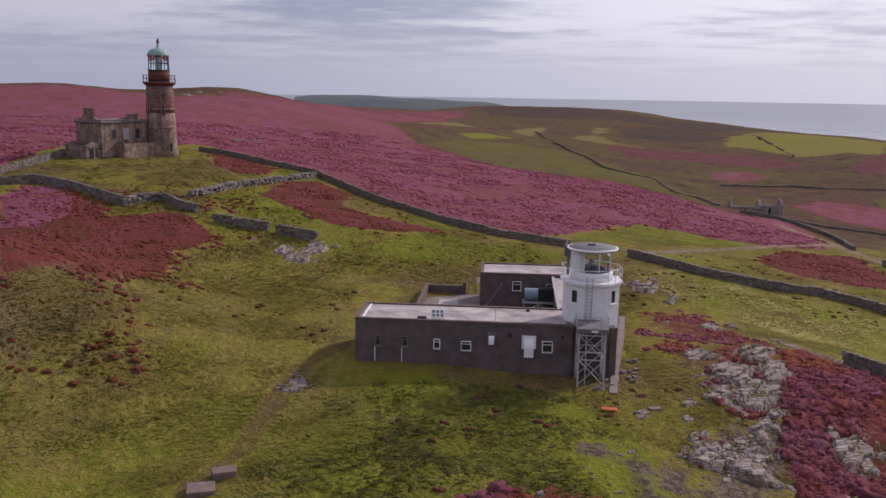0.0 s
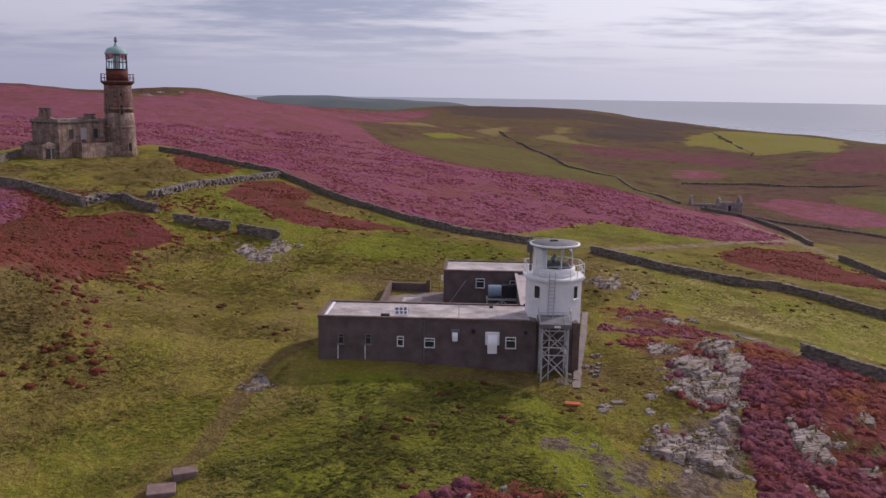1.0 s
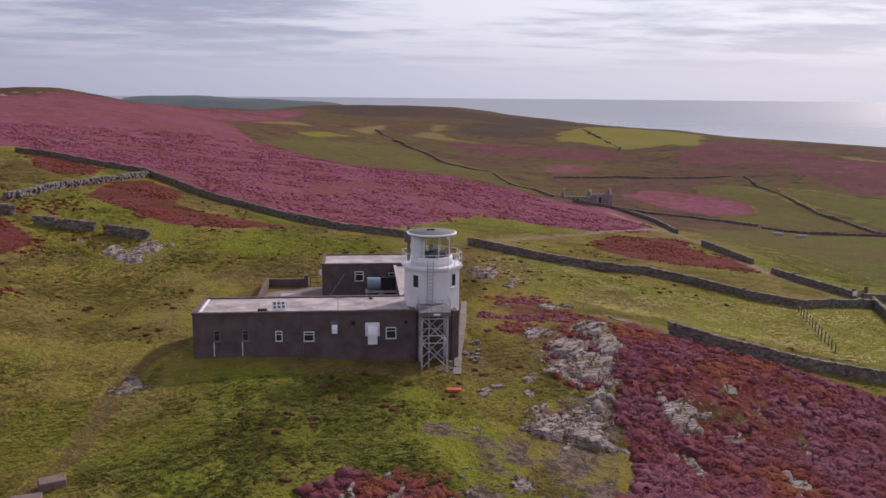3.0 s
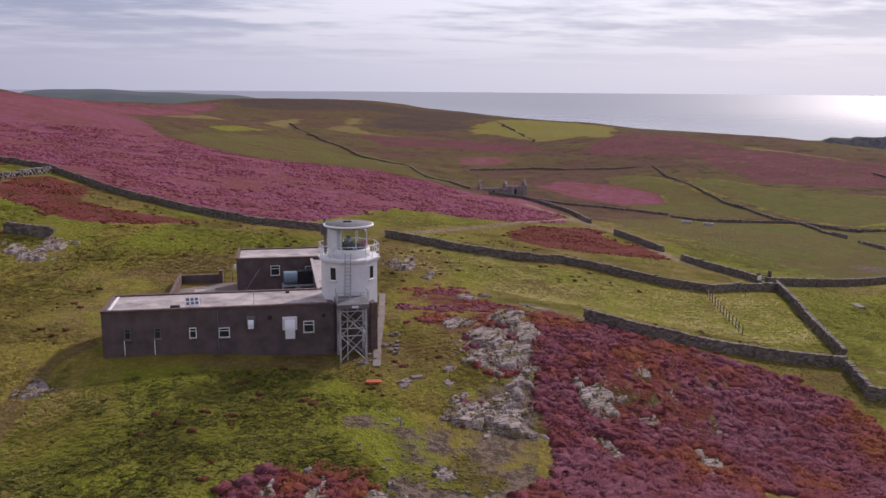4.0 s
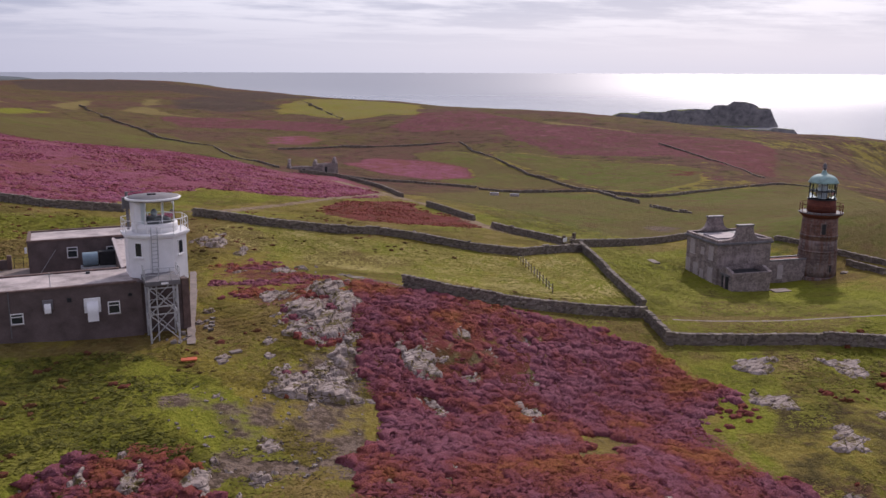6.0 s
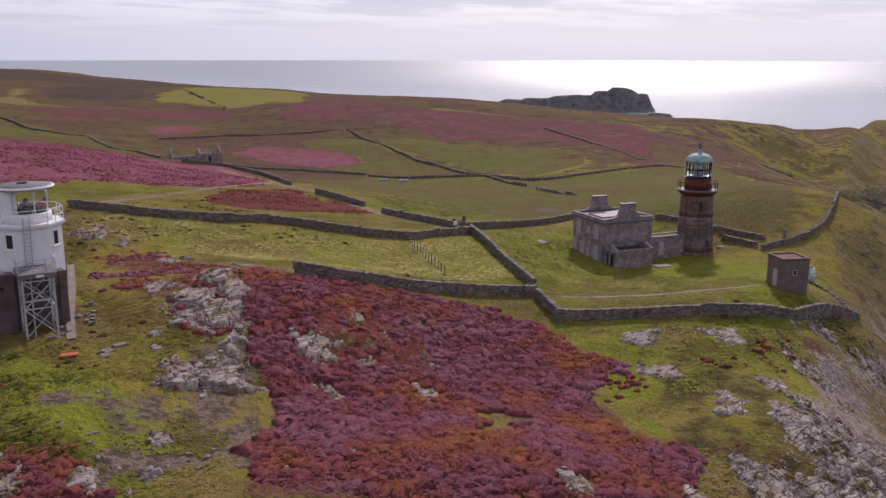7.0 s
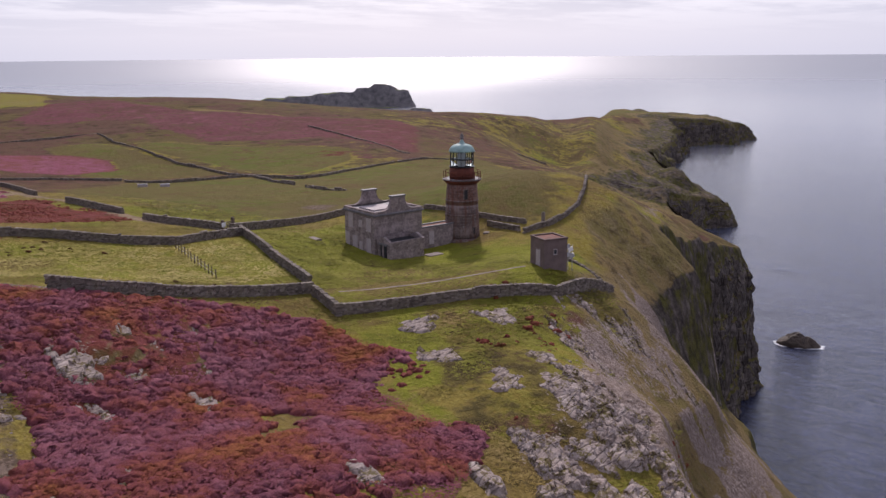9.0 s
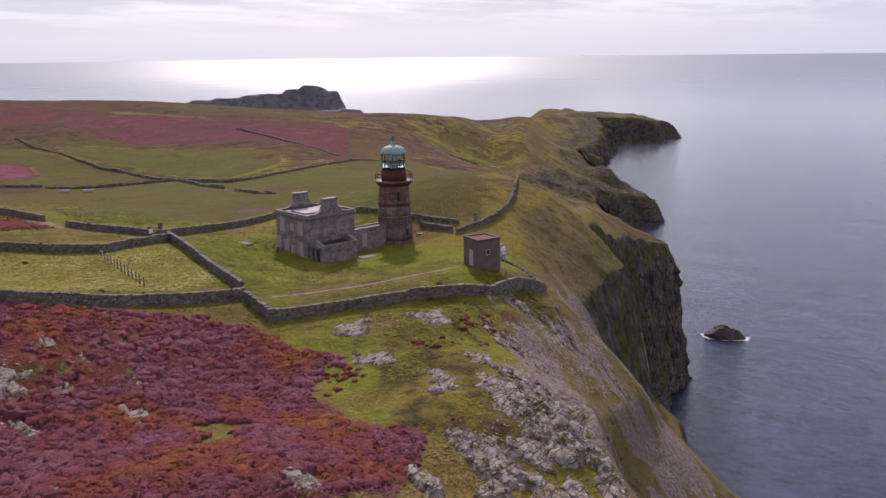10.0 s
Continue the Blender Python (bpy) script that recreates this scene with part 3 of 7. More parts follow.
patch('moor', [(-71.7, 142.0), (-70.8, 130.1), (-127.4, 236.5), (-85.1, 249.7), (-52.3, 288.6), (-29.4, 321.5), (-9.0, 328.1), (1.5, 314.5), (12.9, 294.4), (22.0, 288.5), (42.6, 301.7), (65.4, 317.0), (79.0, 290.4), (82.3, 253.3), (103.4, 264.5), (99.9, 235.1), (90.6, 201.7), (81.2, 181.8), (69.7, 171.2), (59.3, 173.9), (50.0, 182.4), (42.3, 185.3), (35.7, 176.5), (21.3, 147.8), (16.1, 136.9), (10.7, 137.1), (1.8, 140.5), (-8.0, 151.4), (-14.2, 155.1), (-25.3, 176.2), (-58.4, 210.0), (-58.0, 195.2), (-71.7, 166.4), (-73.3, 157.8)])
patch('red_left', [(-52.7, 103.4), (-49.0, 104.2), (-54.1, 128.3), (-49.4, 120.6), (-42.6, 110.6), (-36.8, 115.2), (-33.6, 114.4), (-27.3, 105.5), (-27.5, 102.4), (-30.4, 98.6), (-28.6, 90.5), (-29.2, 76.4), (-32.9, 73.5), (-33.8, 71.4), (-35.0, 68.0)])
patch('purple_left', [(-60.8, 119.9), (-59.6, 125.8), (-54.9, 126.2), (-50.6, 120.5), (-47.6, 110.7), (-48.5, 103.1), (-52.1, 102.3)])
patch('red_wall', [(-28.2, 133.3), (-27.3, 149.9), (-22.9, 159.5), (-15.7, 150.1), (-15.7, 133.5), (-10.9, 127.9), (-3.2, 122.9), (-0.8, 119.3), (-6.0, 114.8), (-15.0, 114.5), (-19.2, 122.5)])
patch('red_knoll', [(-47.2, 177.8), (-41.4, 182.4), (-31.8, 168.8), (-31.7, 157.3), (-36.4, 155.9), (-41.4, 159.7)])
patch('red_lane', [(56.2, 151.3), (65.5, 161.8), (78.1, 161.8), (73.9, 143.3), (78.3, 134.3), (77.6, 123.8), (69.7, 123.1), (60.6, 125.3), (54.3, 129.1), (51.9, 138.3)])
patch('purple_ruin', [(126.5, 316.3), (146.7, 332.1), (164.4, 320.5), (170.9, 294.9), (160.6, 272.8), (141.1, 270.4), (129.6, 283.3)])
patch('red_crag', [(20.1, 89.0), (27.6, 92.3), (27.0, 82.3), (21.7, 69.1), (18.1, 74.3)])
patch('big', [(29.9, 76.1), (37.8, 69.7), (45.0, 67.7), (51.6, 63.9), (53.7, 57.4), (52.6, 49.8), (46.8, 46.8), (44.3, 40.9), (45.0, 35.3), (40.5, 32.6), (34.5, 31.0), (16.1, 40.2), (19.6, 45.1), (23.9, 53.4), (26.5, 63.7)])
patch('crag_left', [(20.3, 87.4), (28.6, 90.6), (30.0, 75.2), (27.4, 66.7), (22.4, 69.1), (18.1, 75.1)])
patch('far1', [(208.3, 448.9), (260.7, 514.1), (288.5, 500.5), (282.5, 426.1), (282.7, 399.1), (250.0, 397.7), (228.8, 408.1), (208.2, 419.9)])
patch('far2', [(128.5, 439.2), (159.3, 450.0), (156.9, 408.7), (139.5, 393.0), (118.3, 390.5)])
patch('far3', [(248.0, 394.5), (279.5, 415.9), (292.9, 388.1), (301.1, 353.2), (319.4, 334.1), (338.5, 317.3), (333.2, 290.4), (251.9, 218.3), (255.3, 238.0), (263.8, 265.8), (259.8, 277.0), (243.2, 284.3), (222.1, 308.4), (231.1, 352.3)])
patch('green_far', [(245.7, 752.3), (279.8, 797.9), (311.4, 842.1), (357.3, 835.4), (367.2, 728.1), (250.7, 495.5), (245.7, 532.1), (209.7, 518.8), (217.7, 618.3), (205.3, 629.5)])
patch('green_mid', [(201.7, 329.2), (212.4, 319.1), (220.1, 290.4), (230.5, 269.1), (239.4, 243.5), (217.9, 218.7), (181.9, 206.5), (180.2, 225.3), (189.6, 266.1), (192.8, 305.7)])
patch('dirt', [(18.6, 61.1), (21.3, 61.1), (25.9, 61.0), (23.3, 53.6), (18.8, 44.5), (19.3, 42.7), (9.5, 43.8), (9.8, 48.0), (8.1, 51.2), (9.1, 55.1), (13.1, 56.4), (17.0, 56.1)])
patch('rock1', [(21.0, 67.7), (25.9, 75.0), (29.6, 75.5), (25.4, 62.1), (23.9, 59.8), (21.9, 62.0)])
patch('rock2', [(17.9, 57.6), (21.4, 57.7), (22.6, 55.9), (21.6, 53.7), (17.2, 54.5)])
patch('rock3', [(28.3, 61.6), (31.4, 62.9), (33.5, 60.3), (31.6, 58.9)])
patch('rockedge', [(46.3, 33.0), (55.1, 34.1), (78.1, 44.2), (89.0, 45.0), (84.4, 39.3), (53.5, 24.9), (43.6, 29.7)])
patch('headland', [(61.9, 56.2), (68.8, 50.3), (86.6, 47.1), (111.2, 51.1), (91.2, 39.1), (57.5, 26.7), (46.5, 25.6), (38.7, 29.7), (43.9, 35.5), (53.0, 45.9)])
patch('front', [(-5.9, 66.8), (3.2, 66.0), (9.7, 63.2), (14.1, 57.0), (15.2, 50.1), (15.3, 43.9), (3.3, 45.8), (-4.9, 48.4)])
patch('rocks_r', [(62.4, 54.8), (58.3, 46.6), (57.5, 40.8), (58.5, 36.3), (55.8, 32.1), (52.7, 35.8), (52.5, 39.7)])
patch('moor_high', [(-125.1, 232.3), (-84.2, 247.1), (-51.7, 285.1), (-29.0, 316.7), (-8.8, 322.9), (-31.0, 519.5), (7.1, 658.8), (39.8, 1105.0), (-14.6, 972.9), (-77.7, 663.8), (-90.6, 583.5), (-137.5, 563.5), (-123.0, 399.5), (-199.0, 536.3), (-226.3, 492.4), (-254.0, 473.8)])
patch('wedge', [(-8.0, 333.3), (4.5, 408.3), (39.2, 520.5), (71.0, 507.5), (86.6, 435.7), (91.6, 374.6), (90.0, 308.8), (83.9, 260.8), (81.5, 299.7), (67.3, 326.4), (44.2, 313.2), (22.6, 296.1), (13.2, 300.8), (1.6, 319.7)])
patch('straw_a', [(-29.4, 552.9), (7.2, 668.0), (21.7, 653.1), (26.9, 626.0), (-8.4, 565.8)])
patch('green_a', [(5.7, 522.2), (28.6, 577.6), (45.4, 555.8), (18.6, 506.4)])
patch('straw_b', [(51.0, 680.8), (105.4, 815.5), (73.6, 647.7), (63.3, 589.9), (52.8, 622.9)])
patch('straw_c', [(91.4, 656.0), (123.3, 720.1), (132.7, 651.5), (153.2, 599.2), (108.7, 610.2)])
patch('straw_d', [(133.2, 809.7), (163.4, 845.3), (148.0, 752.1), (115.6, 700.9)])
patch('heath_dark', [(157.0, 812.1), (204.1, 868.9), (246.3, 823.1), (233.5, 703.0), (178.4, 665.7), (140.0, 687.7)])
patch('sky_dark', [(50.6, 1194.3), (149.4, 1193.3), (221.3, 1169.9), (262.1, 1033.8), (325.8, 1004.2), (331.9, 867.6), (374.6, 837.8), (380.6, 754.8), (357.1, 798.5), (345.0, 872.5), (287.5, 835.5), (243.1, 778.5), (218.5, 859.9), (181.6, 957.7), (97.1, 911.0), (44.4, 907.9)])
patch('pink_band', [(111.4, 603.5), (143.9, 609.2), (174.6, 580.5), (191.8, 524.4), (197.1, 471.7), (175.4, 454.4), (144.9, 502.0), (106.0, 518.2)])
patch('straw_e', [(290.1, 434.8), (296.9, 403.6), (306.0, 359.0), (304.9, 341.3), (288.4, 359.0), (282.7, 399.1)])
patch('straw_f', [(307.0, 298.5), (318.5, 295.1), (352.4, 307.4), (321.5, 280.0), (306.4, 286.7)])
patch('red_far', [(216.5, 285.5), (219.6, 265.6), (201.9, 240.9), (201.0, 258.2)])
patch('red_far_b', [(229.7, 255.9), (234.3, 238.2), (228.1, 212.2), (214.4, 217.6), (218.8, 237.9)])
patch('green_ruin', [(170.6, 343.6), (191.7, 338.8), (187.3, 296.8), (177.8, 249.2), (175.2, 230.1), (146.2, 251.9), (141.1, 270.4), (160.6, 272.8), (170.9, 294.9), (164.4, 320.5)])
patch('east_pasture', [(147.0, 238.3), (168.0, 216.4), (176, 200), (200.8, 198), (238, 200), (262, 205), (240, 165), (190, 118), (150, 92), (120, 74), (112, 71.4), (106.6, 86.2), (104.6, 109.6), (92.0, 119.0), (87.0, 140.0), (96, 180), (110, 215)])
patch('vivid_a', [(-9.7, 105.8), (-5.9, 112.7), (-1.6, 119.7), (9.0, 114.7), (16.6, 114.5), (15.2, 104.4), (5.4, 101.4), (-4.0, 101.5)])
patch('vivid_b', [(-35.9, 125.2), (-31.4, 133.9), (-28.0, 143.2), (-17.7, 114.9), (-25.4, 114.4)])
patch('dry_a', [(-9.9, 94.8), (-5.8, 99.4), (-1.3, 102.4), (5.5, 102.6), (4.5, 96.4), (-2.4, 93.6)])
patch('slope_green', [(58.8, 65.4), (66.6, 60.3), (62.3, 53.0), (53.5, 40.3), (48.6, 43.4), (46.1, 35.1), (43.3, 35.4), (47.4, 44.7), (53.2, 50.9), (56.1, 59.2)])
patch('yard', [(62.5, 69.4), (76.7, 95.5), (97.5, 101.7), (97.5, 65.1), (103.3, 56.9), (75.0, 54.7), (61.6, 64.4)])
patch('east_green', [(740, 540), (880, 520), (960, 450), (960, 385), (860, 405), (760, 445)])
patch('strip_green', [(21.3, 147.8), (30.4, 166.1), (41.9, 183.3), (49.5, 180.4), (58.5, 171.6), (41.8, 151.7), (30.8, 146.7), (22.0, 140.0)])
patch('paddock', [(22.9, 105.0), (33.4, 115.6), (40.9, 104.8), (50.3, 100.4), (61.6, 96.5), (71.2, 95.0), (65.2, 75.4), (55.3, 73.2), (44.6, 76.0), (39.8, 82.0), (34.0, 86.9), (28.6, 94.5)])
patch('dry_knoll', [(-54.0, 146.2), (-50.6, 163.0), (-46.3, 174.3), (-35.6, 152.4), (-36.3, 139.8), (-40.9, 131.0), (-46.9, 133.7)])
patch('bare_gap', [(37.8, 48.5), (41.7, 47.8), (39.6, 44.1), (34.4, 41.7), (31.6, 40.9), (33.0, 44.0)])
patch('heather_low', [(0.0, 45.6), (1.6, 46.6), (3.9, 47.6), (7.0, 47.4), (9.2, 47.2), (9.8, 45.8), (9.2, 43.8), (4.0, 43.5), (0.0, 44.2)])
patch('stony_field', [(116.0, 134.8), (124.0, 136.8), (123.0, 127.4), (115.9, 119.2), (112.3, 125.2)])
patch('stony_east', [(142.5, 71.9), (278.8, 134.2), (199.6, 94.4), (135.3, 66.6)])
way_line('track', [(28.3, 131.7), (41.9, 147.9), (57.2, 161.4), (79.9, 186.1), (93.1, 202.4), (84.4, 168.7), (78.7, 143.1), (76.6, 129.3), (75.8, 119.0), (75.5, 103.8)])
way_line('track2', [(93.1, 202.4), (92.3, 215.3), (92.7, 237.3)])
way_line('concrete', [(60.3, 67.9), (71.9, 64.9), (82.6, 54.9)])
way_line('foot', [(-8.5, 71.4), (-10.6, 68.2), (-11.8, 63.5), (-12.3, 59.4), (-12.9, 54.8), (-15.4, 50.2)])


def blend(name, x, y, soft):
    return smooth(inside(x, y, patches[name]) / soft + 0.5)


def greenness(x, y):
    """Where the sward is lush and green: painted fields and drifting patches."""
    r = np.hypot(x, y)
    soft = np.clip(r * 0.05, 3, 30)
    fields = np.max([blend(k, x, y, soft) for k in ("front", "green_mid", "green_a", "east_green", "vivid_a", "vivid_b", "slope_green", "yard", "strip_green")], axis=0)
    half = np.max([blend(k, x, y, soft) for k in ("east_pasture", "green_ruin", "paddock", "green_far")], axis=0)
    drift = 0.40 + 0.62 * rough(x, y, 19, 4, 21)
    dry = np.max([blend(k, x, y, 6) for k in ("dry_a", "dry_knoll")], axis=0)
    return np.clip(np.maximum(np.maximum(drift, 0.72 * fields + 0.2 * drift), half * (0.48 + 0.3 * drift)) * (1 - 0.7 * dry), 0, 1)


def build_ground():
    ang = np.concatenate([np.linspace(-180, -48, 44, endpoint=False), np.linspace(-48, 104, 960, endpoint=False), np.linspace(104, 180, 26, endpoint=False)])
    rad = np.concatenate([np.linspace(4, 34, 7), 34 * np.exp(np.arange(1, 470) * 0.0088)])
    a, r = np.meshgrid(np.radians(ang), rad)
    x, y = np.sin(a) * r, np.cos(a) * r
    d = shore(x, y)
    z = land(x, y) + shelf(x, y, d)
    big = lambda *names: np.max([blend(k, x, y, np.clip(r * 0.03, 1.6, 24)) for k in names], axis=0)
    high = np.maximum(big("moor_high"), smooth((r - 240) / 120) * big("moor"))
    pink = np.maximum(big("moor", "moor_high", "purple_left"), np.maximum(0.75 * big("purple_ruin", "far2"), 0.24 * big("far1", "far3", "pink_band"))) * (1 - 0.25 * high - 0.2 * smooth((r - 380) / 160))
    red = np.maximum(big("red_left", "red_wall", "red_knoll", "red_lane", "heather_low", "purple_ruin"), 0.5 * big("red_crag", "crag_left", "red_far", "red_far_b"))
    red = np.maximum(np.maximum(red, 0.9 * high), np.maximum(0.68 * blend("big", x, y, 5) * (1 - 0.6 * big("bare_gap")), 0.95 * big("far1", "far3", "pink_band")))
    u, v = 0.55 * x + 0.83 * y, 0.83 * x - 0.55 * y  # along and across the strike of the beds
    beds = rough(u / 4.5, v, 3.2, 2, 71) + 0.5 * rough(u / 2.5, v, 1.4, 1, 72) * smooth((110 - r) / 40)
    de, se, _ = line_distance(x, y, EDGE)
    east = smooth((x - 22) / 10)
    seaward = smooth((de * se + 10) / 14) * smooth((250 - r) / 90) * east
    near_rock = big("rock1", "rock2", "rock3", "rockedge", "rocks_r", "stony_east")
    rock = np.clip(near_rock * (0.52 + 0.55 * beds) + np.maximum(0.9 * big("headland"), 0.6 * seaward) * np.clip(beds - 0.20, 0, 1) * 1.7 + 0.5 * big("big") * np.clip(beds - 0.42, 0, 1), 0, 1)
    dirt = np.maximum(big("dirt"), 0.6 * big("bare_gap")) * (0.58 + 0.45 * rough(x, y, 5, 4, 23))
    dirt = np.maximum(dirt, 0.6 * big("stony_field"))
    lush = greenness(x, y)
    moor = smooth((np.hypot(x - 20, y - 60) - 118) / 95) * (1 - big("green_far", "green_mid", "green_ruin", "green_a", "east_green", "east_pasture"))
    moor = moor * np.clip(0.60 + smooth((y - x * 0.75 - 10) / 160) * 0.40, 0, 1)
    moor = np.maximum(moor, 0.95 * smooth((de * se + 3) / 8) * smooth((330 - r) / 60) * east)
    moor = np.maximum(moor, np.maximum(0.46 * big("headland"), 0.8 * big("wedge")))
    straw = big("straw_a", "straw_b", "straw_c", "straw_d", "straw_e", "straw_f") * 0.62
    straw = np.maximum(straw, 0.48 * big("green_far"))
    dark = 0.72 * big("heath_dark", "sky_dark")
    dryness = np.maximum(0.62 * big("dry_a", "dry_knoll", "bare_gap"), 0.32 + 0.6 * rough(x, y, 13, 4, 27)) * (1 - smooth((r - 200) / 100))
    meadow = np.maximum(big("green_mid", "green_ruin", "east_green"), blend("east_pasture", x, y, 34))
    wedge = np.maximum(0.85 * big("wedge"), meadow * (1.1 + 0.3 * rough(x, y, 40, 3, 29)))
    wedge = np.maximum(wedge, (0.22 + 0.35 * rough(x, y, 70, 4, 28)) * smooth((r - 150) / 60) * (1 - high)) * (1 - big("green_far"))
    track = np.zeros(x.shape)
    for name, width in (("track", 1.7), ("track2", 1.7)):
        dd, _, _ = line_distance(x, y, ways[name])
        track = np.maximum(track, smooth((width * 1.5 - dd) / width))
    dirt = np.maximum(dirt, 0.42 * smooth((0.7 - line_distance(x, y, ways["foot"])[0] + 0.4 * rough(x, y, 3, 2, 9)) / 0.8))
    dryness = np.maximum(dryness, 0.8 * smooth((1.6 - line_distance(x, y, ways["foot"])[0] + 0.6 * rough(x, y, 3, 2, 9)) / 1.2))
    # detail relief: turf hummocks, heather, ledges of crag
    z = z + 0.10 * rough(x, y, 5, 3, 31) + 0.22 * np.maximum(pink, red) * (0.5 + 0.5 * rough(x, y, 2.0, 2, 41)) + smooth((r - 280) / 150) * (1.1 * rough(x, y, 46, 4, 43) + 0.5 * rough(x, y, 14, 2, 44))
    ledge = np.abs(rough(x * 0.8 + y * 0.5, y * 0.9 - x * 0.3, 6, 5, 51))
    z = z + near_rock * (0.10 - 0.25 * ledge) * (r < 170)
    slope = smooth(d / cliff_run(x, y))
    rugged = smooth((np.hypot(np.gradient(z, axis=0) / np.gradient(r, axis=0), np.gradient(z, axis=1) / np.maximum(r * np.gradient(np.radians(ang))[None, :], 1e-3)) - 0.22) / 0.45) * smooth((300 - r) / 60) * east
    z = z + rugged * (1.3 * rough(u / 1.6, v, 9, 2, 81) + 0.6 * np.abs(rough(u, v, 4.5, 1, 82)))
    crag = np.where(r < 300, 0.7 * rough(x, y, 30, 3, 61), rough(x, y, 30, 6, 61)) + (0.12 + 0.28 * smooth((r - 260) / 80)) * rough(x, y, 6, 3, 62)
    z = (SEA - 8) + (z - SEA + 8) * slope + (crag * (7.0 - 4.5 * smooth((r - 650) / 120))) * (4 * slope * (1 - slope))
    z = z + 1.3 * np.sin(z * 0.85 + 2.5 * rough(x, y, 16, 3, 69)) * np.clip(6 * slope * (1 - slope), 0, 1)
    shoreline = smooth((r - 260) / 90) * smooth((55 - d + 22 * rough(x, y, 40, 3, 66)) / 26) * smooth((d + 20) / 20)
    z = z + shoreline * slope * (9 - 5 * smooth((r - 650) / 120)) * (np.abs(rough(x, y, 28, 5, 67)) - 0.39)
    gy = np.gradient(z, axis=0) / np.gradient(r, axis=0)
    ga = np.gradient(z, axis=1) / np.maximum(r * np.gradient(np.radians(ang))[None, :], 1e-3)
    steep = np.clip((np.hypot(gy, ga) - 0.32) / 2.0, 0, 1)
    steep = np.maximum(steep, 0.62 * shoreline)
    scarp = smooth((steep - 0.24) / 0.16) * (r < 122) * smooth((rough(x, y, 4, 3, 85) + 0.55) / 0.5)
    rock, steep = np.maximum(rock, 0.85 * scarp), np.where(r < 122, np.minimum(steep, 0.34), steep)
    n_r, n_a = x.shape
    verts = np.stack([x, y, z], -1).reshape(-1, 3)
    i, j = np.meshgrid(np.arange(n_r - 1), np.arange(n_a), indexing="ij")
    k = (j + 1) % n_a
    quads = np.stack([i * n_a + j, (i + 1) * n_a + j, (i + 1) * n_a + k, i * n_a + k], -1).reshape(-1, 4)
    me = bpy.data.meshes.new("ground")
    me.vertices.add(len(verts) + 1)
    me.vertices.foreach_set("co", np.vstack([verts, [[0, 0, float(z[0].mean())]]]).ravel())
    cap = np.stack([np.full(n_a, len(verts)), np.arange(n_a), (np.arange(n_a) + 1) % n_a], -1)
    me.loops.add(quads.size + cap.size)
    me.loops.foreach_set("vertex_index", np.concatenate([quads.ravel(), cap.ravel()]))
    me.polygons.add(len(quads) + len(cap))
    me.polygons.foreach_set("loop_start", np.concatenate([np.arange(len(quads)) * 4, quads.size + np.arange(len(cap)) * 3]))
    me.polygons.foreach_set("use_smooth", np.ones(len(quads) + len(cap), bool))
    me.update(calc_edges=True)
    for name, bands in (("cover_a", (pink, red, rock, dirt)), ("cover_b", (track, lush, moor, steep)), ("cover_c", (straw, dark, dryness, wedge))):
        at = me.attributes.new(name, "FLOAT_COLOR", "POINT")
        c = np.stack([np.broadcast_to(q, x.shape) for q in bands], -1).reshape(-1, 4)
        at.data.foreach_set("color", np.vstack([c, c[:1]]).ravel())
    me.materials.append(GROUND)
    tagged(new("ground", me), "heather moor, green pasture, crags and sea cliffs of a rocky island", "ground", kind="structure")


build_ground()


def build_water():
    bm = bmesh.new()
    rings, n = [], 96
    for r in (150, 320, 600, 1000, 1500, 2000, 2400, 2800, 3200, 3600, 4000, 4400, 4700, 4940):
        # Bent upward far out so its rim meets the horizon seen by the camera.
        t = max(0.0, (r - 1900) / 3040)
        z = SEA + 73 * (0.45 * t + 0.55 * t * t)
        rings.append([bm.verts.new((math.sin(a) * r, math.cos(a) * r, z)) for a in (2 * math.pi * k / n for k in range(n))])
    for inner, outer in zip(rings, rings[1:]):
        for k in range(n):
            bm.faces.new((inner[k], outer[k], outer[(k + 1) % n], inner[(k + 1) % n]))
    bm.faces.new(rings[0])
    bmesh.ops.recalc_face_normals(bm, faces=bm.faces)
    for f in bm.faces:
        f.smooth = True
        if f.normal.z < 0:
            f.normal_flip()
    me = bpy.data.meshes.new("water")
    bm.to_mesh(me), bm.free()
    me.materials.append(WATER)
    tagged(new("water", me), "still grey-blue sea with a broad silver sun glitter, painted paler far out as haze", "sea", kind="structure")


build_water()


# ---- building blocks ----
def part(name, bm, mat, parent=None, label="", bevel=0.0):
    """Link a bmesh as one mesh object, under a thing or a part."""
    if bevel:
        bmesh.ops.bevel(bm, geom=list(bm.edges), offset=bevel, segments=1, affect="EDGES", clamp_overlap=True)
    me = bpy.data.meshes.new(name)
    bm.to_mesh(me), bm.free()
    me.materials.append(mat)
    ob = new(name, me)
    if parent is not None:
        ob.parent = parent
    if label:
        ob["label"] = label
    return ob


def thing(name, m, label, category, group="", kind=""):
    ob = tagged(new(name), label, category, group, kind)
    ob.matrix_world = m
    return ob


def block(x0, x1, y0, y1, z0, z1, bm=None):
    bm = bm or bmesh.new()
    v = [bm.verts.new(c) for c in ((x0, y0, z0), (x1, y0, z0), (x1, y1, z0), (x0, y1, z0), (x0, y0, z1), (x1, y0, z1), (x1, y1, z1), (x0, y1, z1))]
    for f in ((3, 2, 1, 0), (4, 5, 6, 7), (0, 1, 5, 4), (1, 2, 6, 5), (2, 3, 7, 6), (3, 0, 4, 7)):
        bm.faces.new([v[k] for k in f])
    return bm


